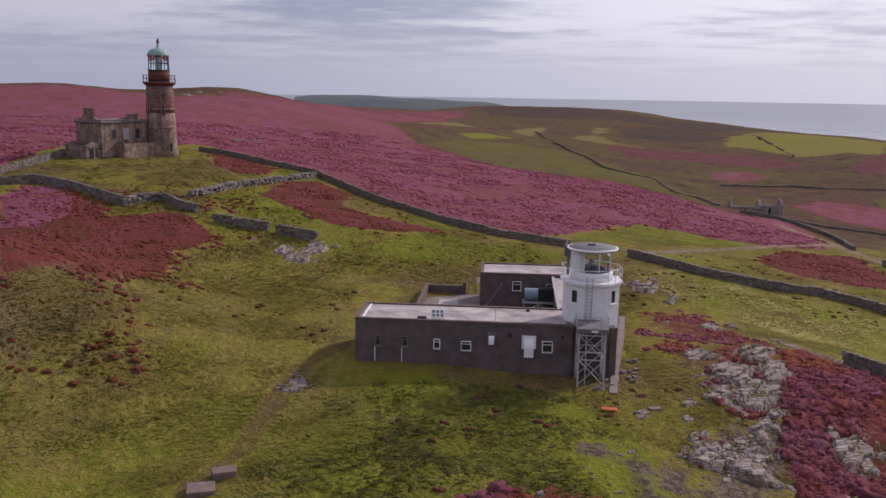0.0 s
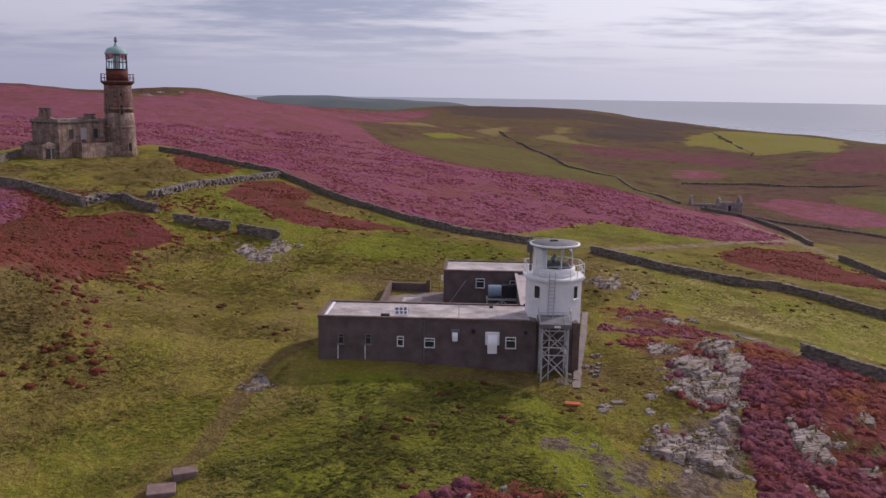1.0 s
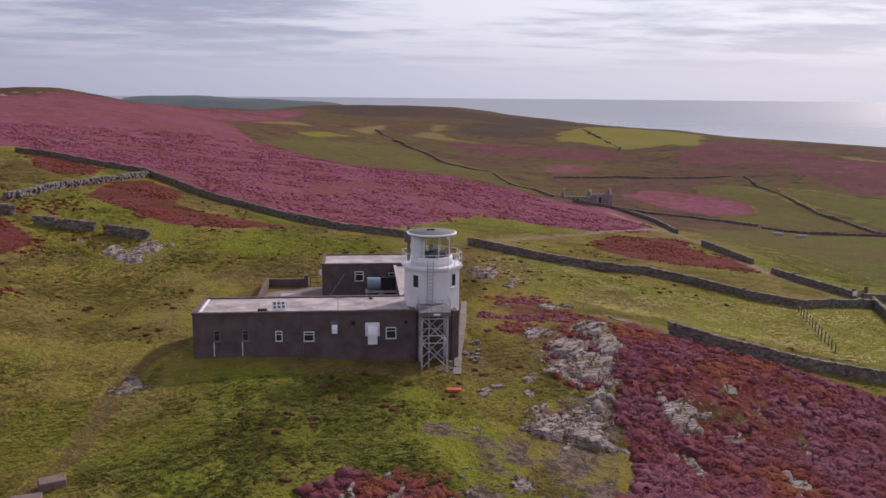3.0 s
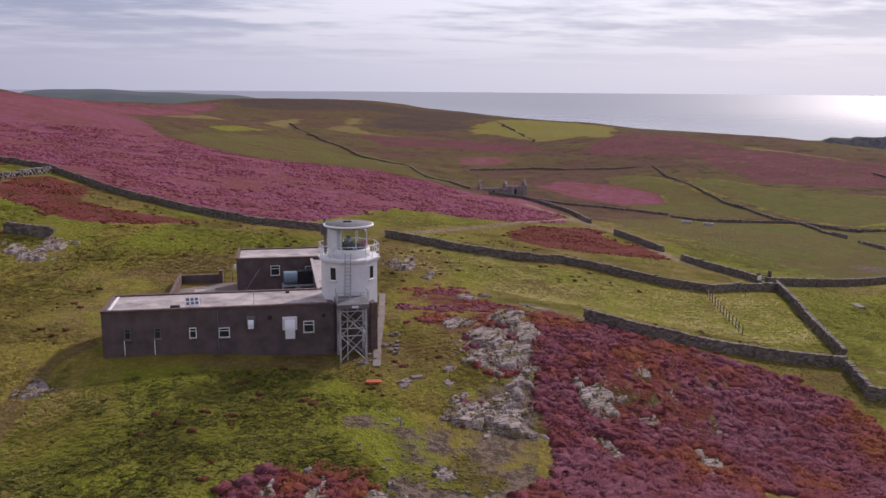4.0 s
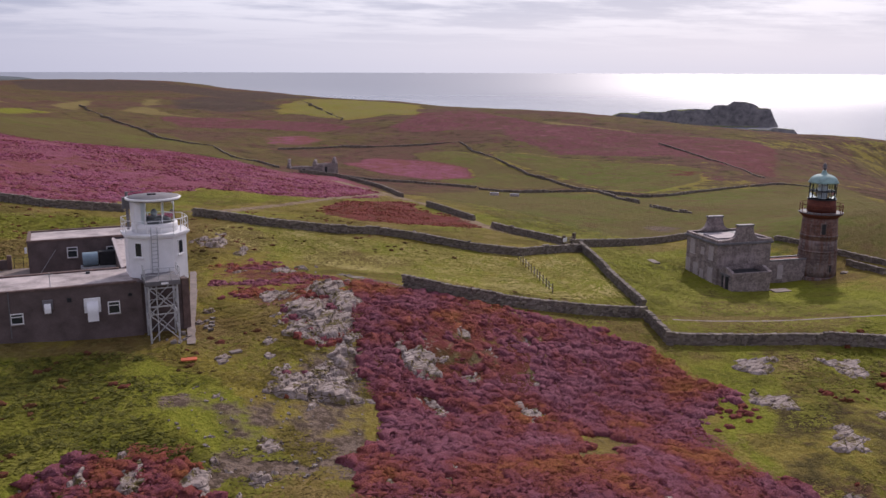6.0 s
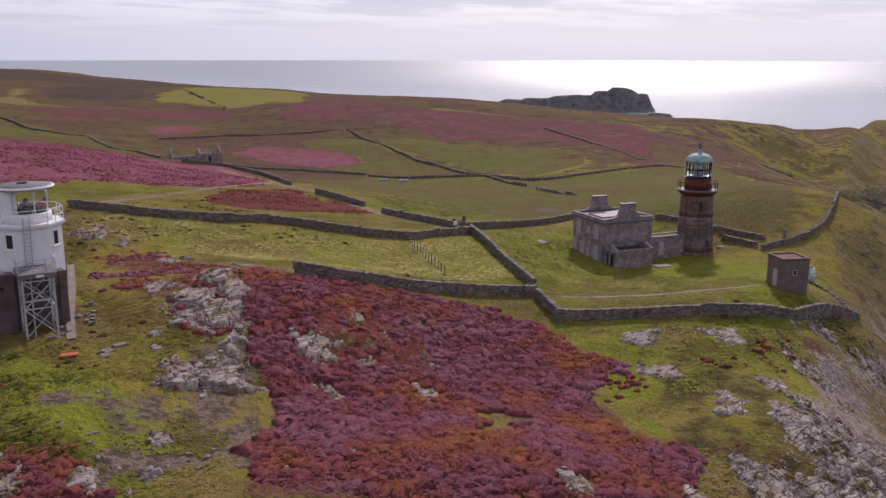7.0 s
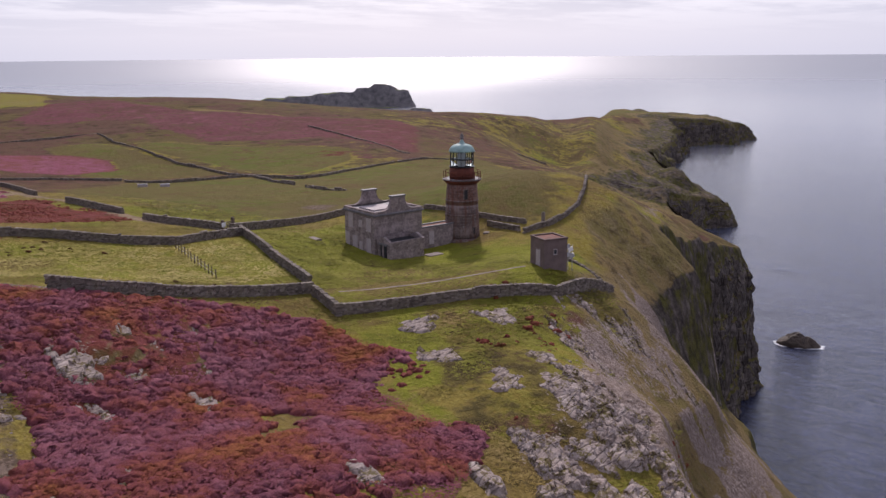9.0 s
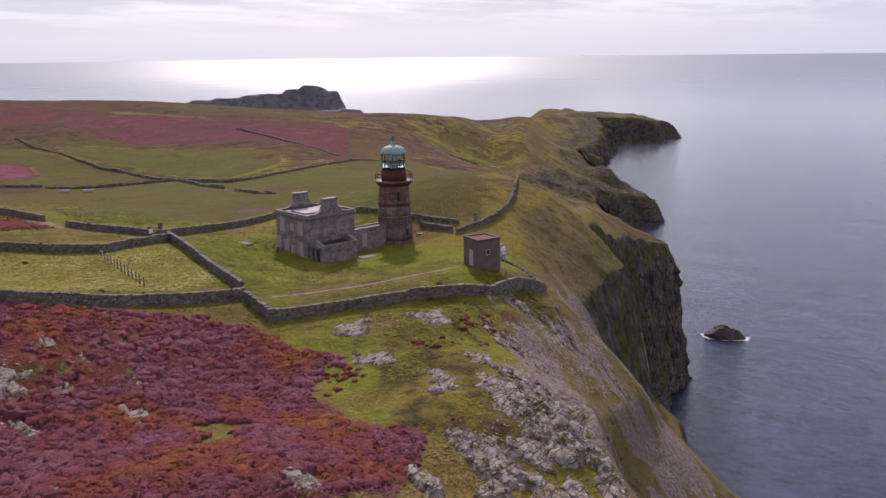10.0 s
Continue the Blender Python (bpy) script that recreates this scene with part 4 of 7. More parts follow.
def lathe(profile, n=32, bm=None, turn=0.0, x=0.0, y=0.0):
    """A turned form from (radius, height) pairs."""
    bm = bm or bmesh.new()
    rings = [[bm.verts.new((x + max(r, 1e-4) * math.cos(a), y + max(r, 1e-4) * math.sin(a), z)) for a in (turn + 2 * math.pi * k / n for k in range(n))] for r, z in profile]
    for lo, hi in zip(rings, rings[1:]):
        for k in range(n):
            f = bm.faces.new((lo[k], lo[(k + 1) % n], hi[(k + 1) % n], hi[k]))
            f.smooth = n > 12
    bm.faces.new(list(reversed(rings[0])))
    bm.faces.new(rings[-1])
    return bm


def rod(a, b, r, n=6, bm=None):
    """A round bar from a to b."""
    bm = bm or bmesh.new()
    a, b = Vector(a), Vector(b)
    d = (b - a).normalized()
    u = d.orthogonal().normalized()
    v = d.cross(u)
    ends = [[bm.verts.new(p + (u * math.cos(t) + v * math.sin(t)) * r) for t in (2 * math.pi * k / n for k in range(n))] for p in (a, b)]
    for k in range(n):
        bm.faces.new((ends[0][k], ends[0][(k + 1) % n], ends[1][(k + 1) % n], ends[1][k]))
    bm.faces.new(list(reversed(ends[0]))), bm.faces.new(ends[1])
    return bm


def bar(a, b, w, h, bm=None):
    """A square bar from a to b."""
    bm = bm or bmesh.new()
    a, b = Vector(a), Vector(b)
    d = (b - a).normalized()
    u = d.cross(Vector((0, 0, 1)))
    u = (u if u.length > 1e-3 else d.cross(Vector((1, 0, 0)))).normalized()
    v = u.cross(d).normalized()
    ends = [[bm.verts.new(p + u * (w / 2) * s + v * (h / 2) * t) for s, t in ((-1, -1), (1, -1), (1, 1), (-1, 1))] for p in (a, b)]
    for k in range(4):
        bm.faces.new((ends[0][k], ends[0][(k + 1) % 4], ends[1][(k + 1) % 4], ends[1][k]))
    bm.faces.new(list(reversed(ends[0]))), bm.faces.new(ends[1])
    return bm


# ---- drystone walls ----
def stone(bm, c, size, turn, rng, lean=0.12):
    """One rough, six-sided walling stone."""
    sx, sy, sz = size
    ct, st = math.cos(turn), math.sin(turn)
    v = []
    for k in range(8):
        px = (sx / 2) * (1 if k & 1 else -1) * rng.uniform(0.82, 1.05)
        py = (sy / 2) * (1 if k & 2 else -1) * rng.uniform(0.82, 1.05)
        pz = (sz / 2) * (1 if k & 4 else -1) * rng.uniform(0.8, 1.08) + px * rng.uniform(-lean, lean)
        v.append((c[0] + px * ct - py * st, c[1] + px * st + py * ct, c[2] + pz))
    return v


STONE_FACES = ((0, 2, 3, 1), (4, 5, 7, 6), (0, 1, 5, 4), (2, 6, 7, 3), (0, 4, 6, 2), (1, 3, 7, 5))


def stones_mesh(name, boxes, mat):
    verts = [p for b in boxes for p in b]
    faces = [tuple(8 * i + k for k in f) for i in range(len(boxes)) for f in STONE_FACES]
    me = bpy.data.meshes.new(name)
    me.from_pydata(verts, [], faces)
    me.materials.append(mat)
    return me


WALL_LABEL = "weathered grey drystone wall winding across the pasture"


def drystone_wall(line, tall=1.15, thick=0.65, size=0.33, mat=None, label=WALL_LABEL, ruin=0.0, seed=0, tumble=0.0):
    rng = random.Random(seed + int(line[0][0] * 10))
    boxes = []
    sway = 0.12 + 0.004 * math.hypot(*line[0])
    for (ax, ay), (bx, by) in zip(line, line[1:]):
        length = math.hypot(bx - ax, by - ay)
        turn = math.atan2(by - ay, bx - ax)
        ca, sa = math.cos(turn), math.sin(turn)
        grid = np.linspace(-0.5, length + 0.5, max(6, int(length / 1.5)))
        gx, gy = ax + ca * grid, ay + sa * grid
        bend = rough(gx, gy, 14, 2, 91) * sway
        ground = height(gx - sa * bend, gy + ca * bend)
        dips = rough(gx, gy, 9, 3, 77 + seed)
        rise = -0.35
        while rise < tall * 1.15:
            hgt = size * rng.uniform(0.40, 0.60)
            pos = -rng.uniform(0, size)
            while pos < length:
                long = size * rng.uniform(0.6, 1.5)
                mid = pos + long / 2
                dip = float(np.interp(mid, grid, dips))
                top = tall * (1 + 0.10 * dip) * (max(0.12, 1 - ruin * (0.6 + dip)) if ruin else 1)
                if rise + hgt * 0.6 < top:
                    off = float(np.interp(mid, grid, bend)) + rng.uniform(-0.05, 0.05) + tumble * rng.uniform(-1, 1)
                    taper = 1 - 0.28 * max(0.0, rise / tall)
                    z = float(np.interp(mid, grid, ground)) + rise + hgt / 2 + rng.uniform(-0.03, 0.03)
                    boxes.append(stone(None, (ax + ca * mid - sa * off, ay + sa * mid + ca * off, z), (long * 1.04, thick * taper * rng.uniform(0.88, 1.1), hgt * 1.12), turn + rng.uniform(-0.09, 0.09), rng))
                pos += long
            rise += hgt
    me = stones_mesh("drystone_wall", boxes, mat or DRYSTONE)
    tagged(new("drystone_wall", me), label, "stone wall", "drystone walls of the island")


wall_lines = {}


def wall_line(name, line):
    wall_lines[name] = line


wall_line('moor', [(-50.9, 185.2), (-37.5, 175.1), (-25.5, 170.6), (-14.9, 152.1), (-5.6, 141.0), (1.7, 130.4), (9.7, 123.2), (17.6, 121.9)])
wall_line('field', [(26.4, 120.7), (33.1, 111.0), (41.3, 106.9), (47.6, 106.4), (52.3, 102.4), (56.9, 95.6), (61.3, 93.2), (71.6, 96.4), (74.7, 96.9)])
wall_line('yard_side', [(75.4, 98.6), (68.5, 84.2), (62.7, 70.7)])
wall_line('yard_corner', [(59.8, 66.7), (57.4, 61.1), (63.0, 58.3), (71.6, 52.4), (78.7, 49.2), (93.5, 50.6)])
wall_line('paddock', [(35.2, 72.9), (38.3, 70.6), (43.9, 69.8), (50.1, 69.2), (60.4, 67.9)])
wall_line('bank', [(31.7, 80.6), (33.0, 75.9), (35.2, 72.9)])
wall_line('house_back', [(75.4, 100.6), (85.3, 103.9), (107.1, 110.2)])
wall_line('tower_back', [(126.3, 108.1), (123.0, 99.6), (117.8, 87.8), (116.2, 78.5)])
wall_line('tower_side', [(112.5, 84.3), (109.6, 75.5)])
wall_line('cliff', [(108.7, 72.9), (120.5, 75.9), (133.2, 80.3), (158.8, 92.8), (278.3, 156.6)])
wall_line('cliff_top', [(292.3, 156.7), (298.4, 153.1), (297.4, 145.5), (296.2, 139.1)])
wall_line('hut', [(105.5, 63.1), (104.5, 59.3), (104.2, 56.2)])
wall_line('lane_a', [(78.3, 152.6), (78.0, 133.2)])
wall_line('lane_b', [(76.8, 124.8), (75.3, 112.5), (74.8, 102.2)])
wall_line('far_a', [(108.0, 267.4), (115.6, 261.4), (129.6, 260.5), (138.4, 253.1), (144.0, 245.2)])
wall_line('far_b', [(142.9, 239.8), (145.8, 230.5), (151.1, 226.1), (161.8, 223.5), (171.3, 219.4), (171.9, 213.4)])
wall_line('far_c', [(207.4, 366.7), (197.3, 336.1), (192.2, 311.3), (187.3, 288.7), (177.1, 248.2), (173.2, 227.6), (172.2, 215.2), (163.8, 197.2), (153.0, 177.5)])
wall_line('far_d', [(171.9, 213.4), (172.1, 202.3), (172.5, 194.5), (179.9, 194.9), (192.9, 197.6), (205.7, 199.5), (219.8, 201.6)])
wall_line('ruin_link', [(89.3, 364.8), (83.4, 314.5), (88.7, 304.2), (89.5, 281.2)])
wall_line('lane_c', [(91.7, 265.7), (102.7, 264.0), (104.8, 252.3), (103.5, 234.0), (93.9, 198.0), (91.7, 190.1)])
wall_line('knoll_a', [(-64.1, 126.7), (-60.5, 129.6), (-53.0, 125.6), (-46.1, 119.9), (-42.7, 117.2)])
wall_line('knoll_b', [(-39.1, 122.1), (-35.2, 117.5), (-32.7, 115.9)])
wall_line('knoll_c', [(-28.8, 111.8), (-26.8, 111.3)])
wall_line('knoll_d', [(-26.0, 110.7), (-22.1, 109.7)])
wall_line('knoll_e', [(-20.3, 108.7), (-15.7, 107.4)])
wall_line('rubble', [(-35.9, 125.2), (-33.5, 135.3), (-27.7, 151.9), (-23.8, 166.4)])
wall_line('rubble_b', [(-42.6, 117.9), (-41.1, 121.4), (-39.0, 122.2)])
wall_line('knoll_back', [(-69.0, 136.6), (-68.1, 146.2), (-67.4, 156.2)])
wall_line('skyfield', [(276.4, 785.6), (251.3, 672.7), (207.7, 518.0)])
wall_line('cross', [(118.3, 369.7), (135.2, 376.2), (151.1, 381.5), (164.7, 373.1), (185.0, 372.8), (207.5, 369.6)])
wall_line('upper', [(72.0, 680.2), (74.5, 559.3), (77.5, 466.5), (75.6, 393.0), (83.8, 372.4), (89.3, 364.8)])
wall_line('far_e', [(221.8, 201.7), (232.3, 202.6), (239.5, 201.0), (243.2, 196.4)])
wall_line('far_h', [(147.9, 165.6), (144.1, 153.9), (142.4, 146.1)])
wall_line('ditch', [(284.4, 314.4), (275.3, 287.2), (268.8, 271.0), (255.3, 238.0), (245.3, 216.6)])
wall_line('far_f', [(311.3, 248.2), (332.9, 248.7), (353.4, 250.6), (400.2, 255.2)])
wall_lines["cliff"] = [(105, 70.8), (110, 69.9), (115, 70.1), (121, 71.4), (127, 74), (136, 79), (152, 88)]
wall_lines["tower_back"] = [(109.9, 94.1), (109.9, 89.1), (109.4, 81.6), (108.7, 73.5)]
wall_lines["tower_side"] = [(107.2, 79), (105.6, 72.7)]
wall_lines["hut"] = [(96, 58.5), (95, 54.5), (93.5, 50.6)]
LOW_WALLS = ("tower_back", "tower_side", "cliff", "hut")
FAR_WALLS = ("far_a", "far_b", "far_c", "far_d", "far_e", "far_f", "far_h", "ditch", "ruin_link", "skyfield", "cross", "upper", "cliff_top")
for k, (name, line) in enumerate(wall_lines.items()):
    if name in ("rubble", "rubble_b"):
        drystone_wall(line, 1.2, 1.0, 0.5, RUBBLE, "collapsed pale rubble wall on the knoll", 0.35, k, 0.35)
    elif name == "bank":
        drystone_wall(line, 0.22, 0.8, 0.4, None, "low turfed remains of a stone wall", 0.2, k)
    elif name in FAR_WALLS:
        drystone_wall(line, {"upper": 0.7, "cross": 0.6, "skyfield": 1.1, "ditch": 0.5, "far_f": 0.5, "far_c": 1.0, "far_b": 1.0, "far_d": 1.0, "far_a": 0.9}.get(name, 0.7), 0.45, 0.7, None, "distant drystone wall dividing moor and pasture", 0.3, k)
    elif name == "cliff":
        drystone_wall(line, 0.8, 0.5, 0.4, None, "low drystone wall curving towards the cliff edge", 0.15, k)
    elif name in LOW_WALLS:
        drystone_wall(line, 0.75, 0.6, 0.4, None, "low weathered drystone wall behind the lighthouse", 0.1, k)
    elif name.startswith("knoll"):
        drystone_wall(line, 1.35, 0.7, 0.45, None, "broken drystone wall with gaps below the lighthouse", 0.12, k)
    else:
        drystone_wall(line, seed=k)


# ---- the low flat-roofed station and its white light tower ----
def window(parent, x, y, z, w, h, face="y", frame_mat=None, mullion=True, sill=True, depth=0.08):
    """A window set proud of a wall; face y looks to -y, face x to -x, X to +x."""
    fm = frame_mat or WHITE

    def box(a0, a1, d0, d1, z0, z1, bm=None):
        if face == "y":
            return block(x + a0, x + a1, y + d0, y + d1, z + z0, z + z1, bm)
        if face == "x":
            return block(x + d0, x + d1, y + a0, y + a1, z + z0, z + z1, bm)
        return block(x - d1, x - d0, y + a0, y + a1, z + z0, z + z1, bm)

    t = 0.07
    bm = box(-w / 2, w / 2, -depth, 0.03, 0, t)
    box(-w / 2, w / 2, -depth, 0.03, h - t, h, bm)
    box(-w / 2, -w / 2 + t, -depth, 0.03, t, h - t, bm)
    box(w / 2 - t, w / 2, -depth, 0.03, t, h - t, bm)
    if mullion:
        box(-w / 2 + t, w / 2 - t, -depth + 0.01, 0.02, h * 0.66, h * 0.66 + 0.05, bm)
    win = part("window", bm, fm, parent, "painted window frame")
    part("pane", box(-w / 2 + t, w / 2 - t, -depth * 0.4, 0.02, t, h - t), GLASS_DARK, win)
    if sill:
        part("sill", box(-w / 2 - 0.06, w / 2 + 0.06, -depth - 0.06, 0.02, -0.07, -0.003), CONCRETE, win)
    return win


def railing(parent, pts, tall, mat, r=0.025, rails=2, closed=False):
    for p in pts:
        part("post", rod(p, (p[0], p[1], p[2] + tall), r), mat, parent)
    ends = pts[1:] + ([pts[0]] if closed else [])
    for k in range(rails):
        f = 1 - 0.5 * k
        bm = bmesh.new()
        for a, b in zip(pts, ends):
            rod((a[0], a[1], a[2] + tall * f), (b[0], b[1], b[2] + tall * f), r * 0.9, 6, bm)
        part("rail", bm, mat, parent)


def cowl(x0, x1, z0, z1, out):
    """A hood that curves out of a wall and opens downwards."""
    r = out * 0.9
    side = [(0.02, z0 + 0.25), (0.02, z1)] + [(-out + r * (1 - math.sin(a)), z1 - r * (1 - math.cos(a))) for a in (0.25, 0.55, 0.85, 1.15, 1.4, 1.57)] + [(-out, z0), (-out * 0.35, z0)]
    bm = bmesh.new()
    ra, rb = [bm.verts.new((x0, y, z)) for y, z in side], [bm.verts.new((x1, y, z)) for y, z in side]
    for k in range(len(side)):
        j = (k + 1) % len(side)
        bm.faces.new((ra[k], ra[j], rb[j], rb[k]))
    bm.faces.new(ra), bm.faces.new(list(reversed(rb)))
    bmesh.ops.recalc_face_normals(bm, faces=bm.faces)
    return bm


def strip(name, line, width, mat, lift=0.05, step=1.0):
    """A thin path laid over the ground along a line."""
    bm = bmesh.new()
    rows = []
    for (ax, ay), (bx, by) in zip(line, line[1:]):
        n = max(1, int(math.hypot(bx - ax, by - ay) / step))
        dx, dy = (bx - ax) / math.hypot(bx - ax, by - ay), (by - ay) / math.hypot(bx - ax, by - ay)
        last = (bx, by) == tuple(line[-1])
        for k in range(n + (1 if last else 0)):
            x, y = ax + (bx - ax) * k / n, ay + (by - ay) * k / n
            z = max(up(x - dy * width / 2, y + dx * width / 2), up(x + dy * width / 2, y - dx * width / 2), up(x, y)) + lift
            w = width * (1 + 0.12 * math.sin(1.7 * x + 2.3 * y))
            rows.append([(x - dy * w / 2, y + dx * w / 2, z - 0.3), (x - dy * w / 2, y + dx * w / 2, z), (x + dy * w / 2, y - dx * w / 2, z), (x + dy * w / 2, y - dx * w / 2, z - 0.3)])
    rows = [[bm.verts.new(p) for p in r] for r in rows]
    for a, b in zip(rows, rows[1:]):
        for j in range(3):
            bm.faces.new((a[j], b[j], b[j + 1], a[j + 1]))
    bmesh.ops.recalc_face_normals(bm, faces=bm.faces)
    return part(name, bm, mat)


def station():
    s = thing("flat_roofed_station", pose(-6.81, 68.67, 0, 0, 0, -4.9), "low brown rendered lighthouse station with pale flat roofs", "building")
    top, low = 4.3, -0.8
    part("wall", block(0, 17.5, 0, 5.3, low, top), RENDER_BROWN, s, "dark brown rendered front wing")
    part("roof", block(0.28, 17.0, 0.28, 5.02, top, top + 0.05), ROOF_FELT, s, "pale weathered roof felt")
    for x0, x1, y0, y1 in ((-0.06, 17.2, -0.06, 0.26), (-0.06, 16.3, 5.04, 5.36), (-0.06, 0.26, 0.262, 5.038)):
        part("parapet", block(x0, x1, y0, y1, top + 0.002, top + 0.16), PARAPET, s, "", 0.02)
    part("roof_panel", block(0.45, 0.62, 0.5, 4.8, top + 0.05, top + 0.12), WHITE, s, "white edge flashing")
    # rear block round the yard
    rear = part("rear_wall", block(9.3, 20.2, 18.9, 24.2, low, top + 0.1), RENDER_BROWN, s, "brown rendered rear block")
    part("rear_roof", block(9.55, 20.0, 19.15, 23.95, top + 0.1, top + 0.15), ROOF_FELT, s)
    for x0, x1, y0, y1 in ((9.24, 20.2, 18.84, 19.13), (9.24, 20.2, 23.97, 24.26), (9.24, 9.53, 19.132, 23.968)):
        part("parapet", block(x0, x1, y0, y1, top + 0.102, top + 0.28), PARAPET, s, "", 0.02)
    part("side_wall", block(16.6, 20.2, 6.4, 18.88, low, top - 0.1), RENDER_BROWN, s)
    part("side_roof", block(16.7, 20.1, 6.4, 18.8, top - 0.1, top - 0.04), ROOF_FELT, s)
    part("flashing", block(16.45, 16.72, 5.38, 18.8, top - 0.09, top + 0.1), PALE_BOARD, s, "pale coping board")
    # low yard on the open side
    part("yard_floor", block(3.3, 16.5, 8.6, 24.3, 0.2, 0.98), CONCRETE, s, "stained concrete yard")
    part("yard_patch", block(5.0, 7.0, 18.5, 21.5, 0.985, 1.02), PALE_BOARD, s, "white painted patch")
    part("yard_wall", block(3.2, 3.5, 8.5, 24.6, 0.2, 2.1), PARAPET, s, "", 0.02)
    part("yard_wall", block(3.5, 7.2, 24.3, 24.6, 0.2, 1.9), RENDER_BROWN, s, "dark brown yard wall", 0.02)
    part("yard_pillar", block(7.2, 7.6, 24.2, 24.7, 0.2, 2.3), PARAPET, s)
    railing(s, [(7.8, 24.4, 0.9), (8.6, 24.4, 0.9), (9.2, 24.4, 0.9)], 1.1, DARK)
    # openings of the front
    for x in (1.85, 4.05):
        window(s, x, 0, 2.15, 0.5, 0.85, frame_mat=SLATE)
        part("waste_pipe", rod((x - 0.25, -0.06, 0.9), (x - 0.25, -0.06, 2.1), 0.04), WHITE, s)
    window(s, 6.65, 0, 2.05, 0.55, 0.85)
    window(s, 9.0, 0, 2.0, 0.85, 0.8)
    window(s, 15.5, 0, 2.1, 0.85, 0.95)
    part("downpipe", rod((8.55, -0.07, 1.0), (8.55, -0.07, 4.4), 0.045), SLATE, s)
    v = part("vent", block(10.7, 11.4, -0.12, 0.02, 2.85, 3.6), SLATE, s, "grey extractor housing", 0.03)
    part("cowl", cowl(10.82, 11.25, 2.7, 3.35, 0.45), WHITE, v)
    v = part("vent", block(13.45, 14.6, -0.1, 0.02, 2.35, 3.45), WHITE, s, "white painted air intake plate", 0.03)
    part("hood", cowl(13.65, 14.4, 1.85, 3.2, 0.75), WHITE, v, "rounded white intake hood")
    part("vent", block(12.35, 12.65, -0.12, 0.02, 3.3, 3.6), DARK, s)
    part("vent", block(16.55, 16.8, -0.12, 0.02, 3.35, 3.55), DARK, s)
    # on the roof
    tilt = Matrix.Translation((6.65, 0.85, top + 0.12)) @ Matrix.Rotation(radians(9), 4, "Z") @ Matrix.Rotation(radians(-48), 4, "X")

    def lean(bm):
        bm.transform(tilt)
        return bm

    f = part("solar_panel", lean(block(-0.55, 0.55, -0.03, 0.03, 0, 0.8)), WHITE, s, "small tilted solar panel in a white frame")
    for k in range(3):
        for z in (0.09, 0.45):
            part("cell", lean(block(-0.47 + 0.34 * k, -0.23 + 0.34 * k, -0.045, -0.025, z, z + 0.26)), SLATE, f)
    part("strut", rod((6.1, 1.5, top + 0.04), (6.1, 1.40, top + 0.5), 0.025), STEEL, f)
    part("strut", rod((7.2, 1.65, top + 0.04), (7.2, 1.55, top + 0.5), 0.025), STEEL, f)
    part("roof_vent", block(5.0, 5.7, 0.5, 0.85, top + 0.05, top + 0.24), DARK, s)
    part("roof_mast", rod((11.3, 0.9, top), (11.3, 0.9, top + 1.1), 0.03), STEEL, s)
    part("mast_arm", rod((10.95, 0.9, top + 0.95), (11.65, 0.9, top + 0.95), 0.02), STEEL, s)
    part("roof_vent", block(13.8, 14.1, 4.2, 4.5, top + 0.05, top + 0.2), DARK, s)
    # yard tank on its stand, window and pipe of the rear block
    window(s, 13.0, 18.9, 2.75, 0.9, 1.0)
    window(s, 16.3, 18.9, 2.6, 0.7, 1.0)
    t = part("tank_stand", block(13.6, 16.8, 16.6, 16.75, 2.05, 2.2), STEEL, s, "braced steel tank stand")
    for x in (13.65, 15.1, 16.65):
        part("leg", block(x, x + 0.12, 16.6, 16.72, 0.95, 2.05), STEEL, t)
    for a, b in (((13.7, 16.66, 1.0), (15.1, 16.66, 2.0)), ((16.7, 16.66, 1.0), (15.2, 16.66, 2.0))):
        part("brace", bar(a, b, 0.08, 0.08), STEEL, t)
    part("deck", block(13.6, 16.8, 16.75, 17.9, 2.05, 2.2), STEEL, t)
    part("tank", rod((13.8, 17.3, 2.85), (15.1, 17.3, 2.85), 0.62, 18), TANK, s, "blue-grey water tank")
    part("cabinet", block(15.2, 16.8, 16.9, 17.9, 2.21, 3.5), DARK, s, "black louvred cabinet", 0.03)
    part("flue", rod((16.5, 17.5, 3.4), (17.3, 18.0, 4.3), 0.07), STEEL, s)
    part("cable", rod((9.9, 18.8, 1.1), (11.6, 18.8, 3.6), 0.02), STEEL, s)
    part("corner_box", block(9.05, 9.25, 18.7, 18.95, 3.5, 4.0), WHITE, s)
    return s


station()


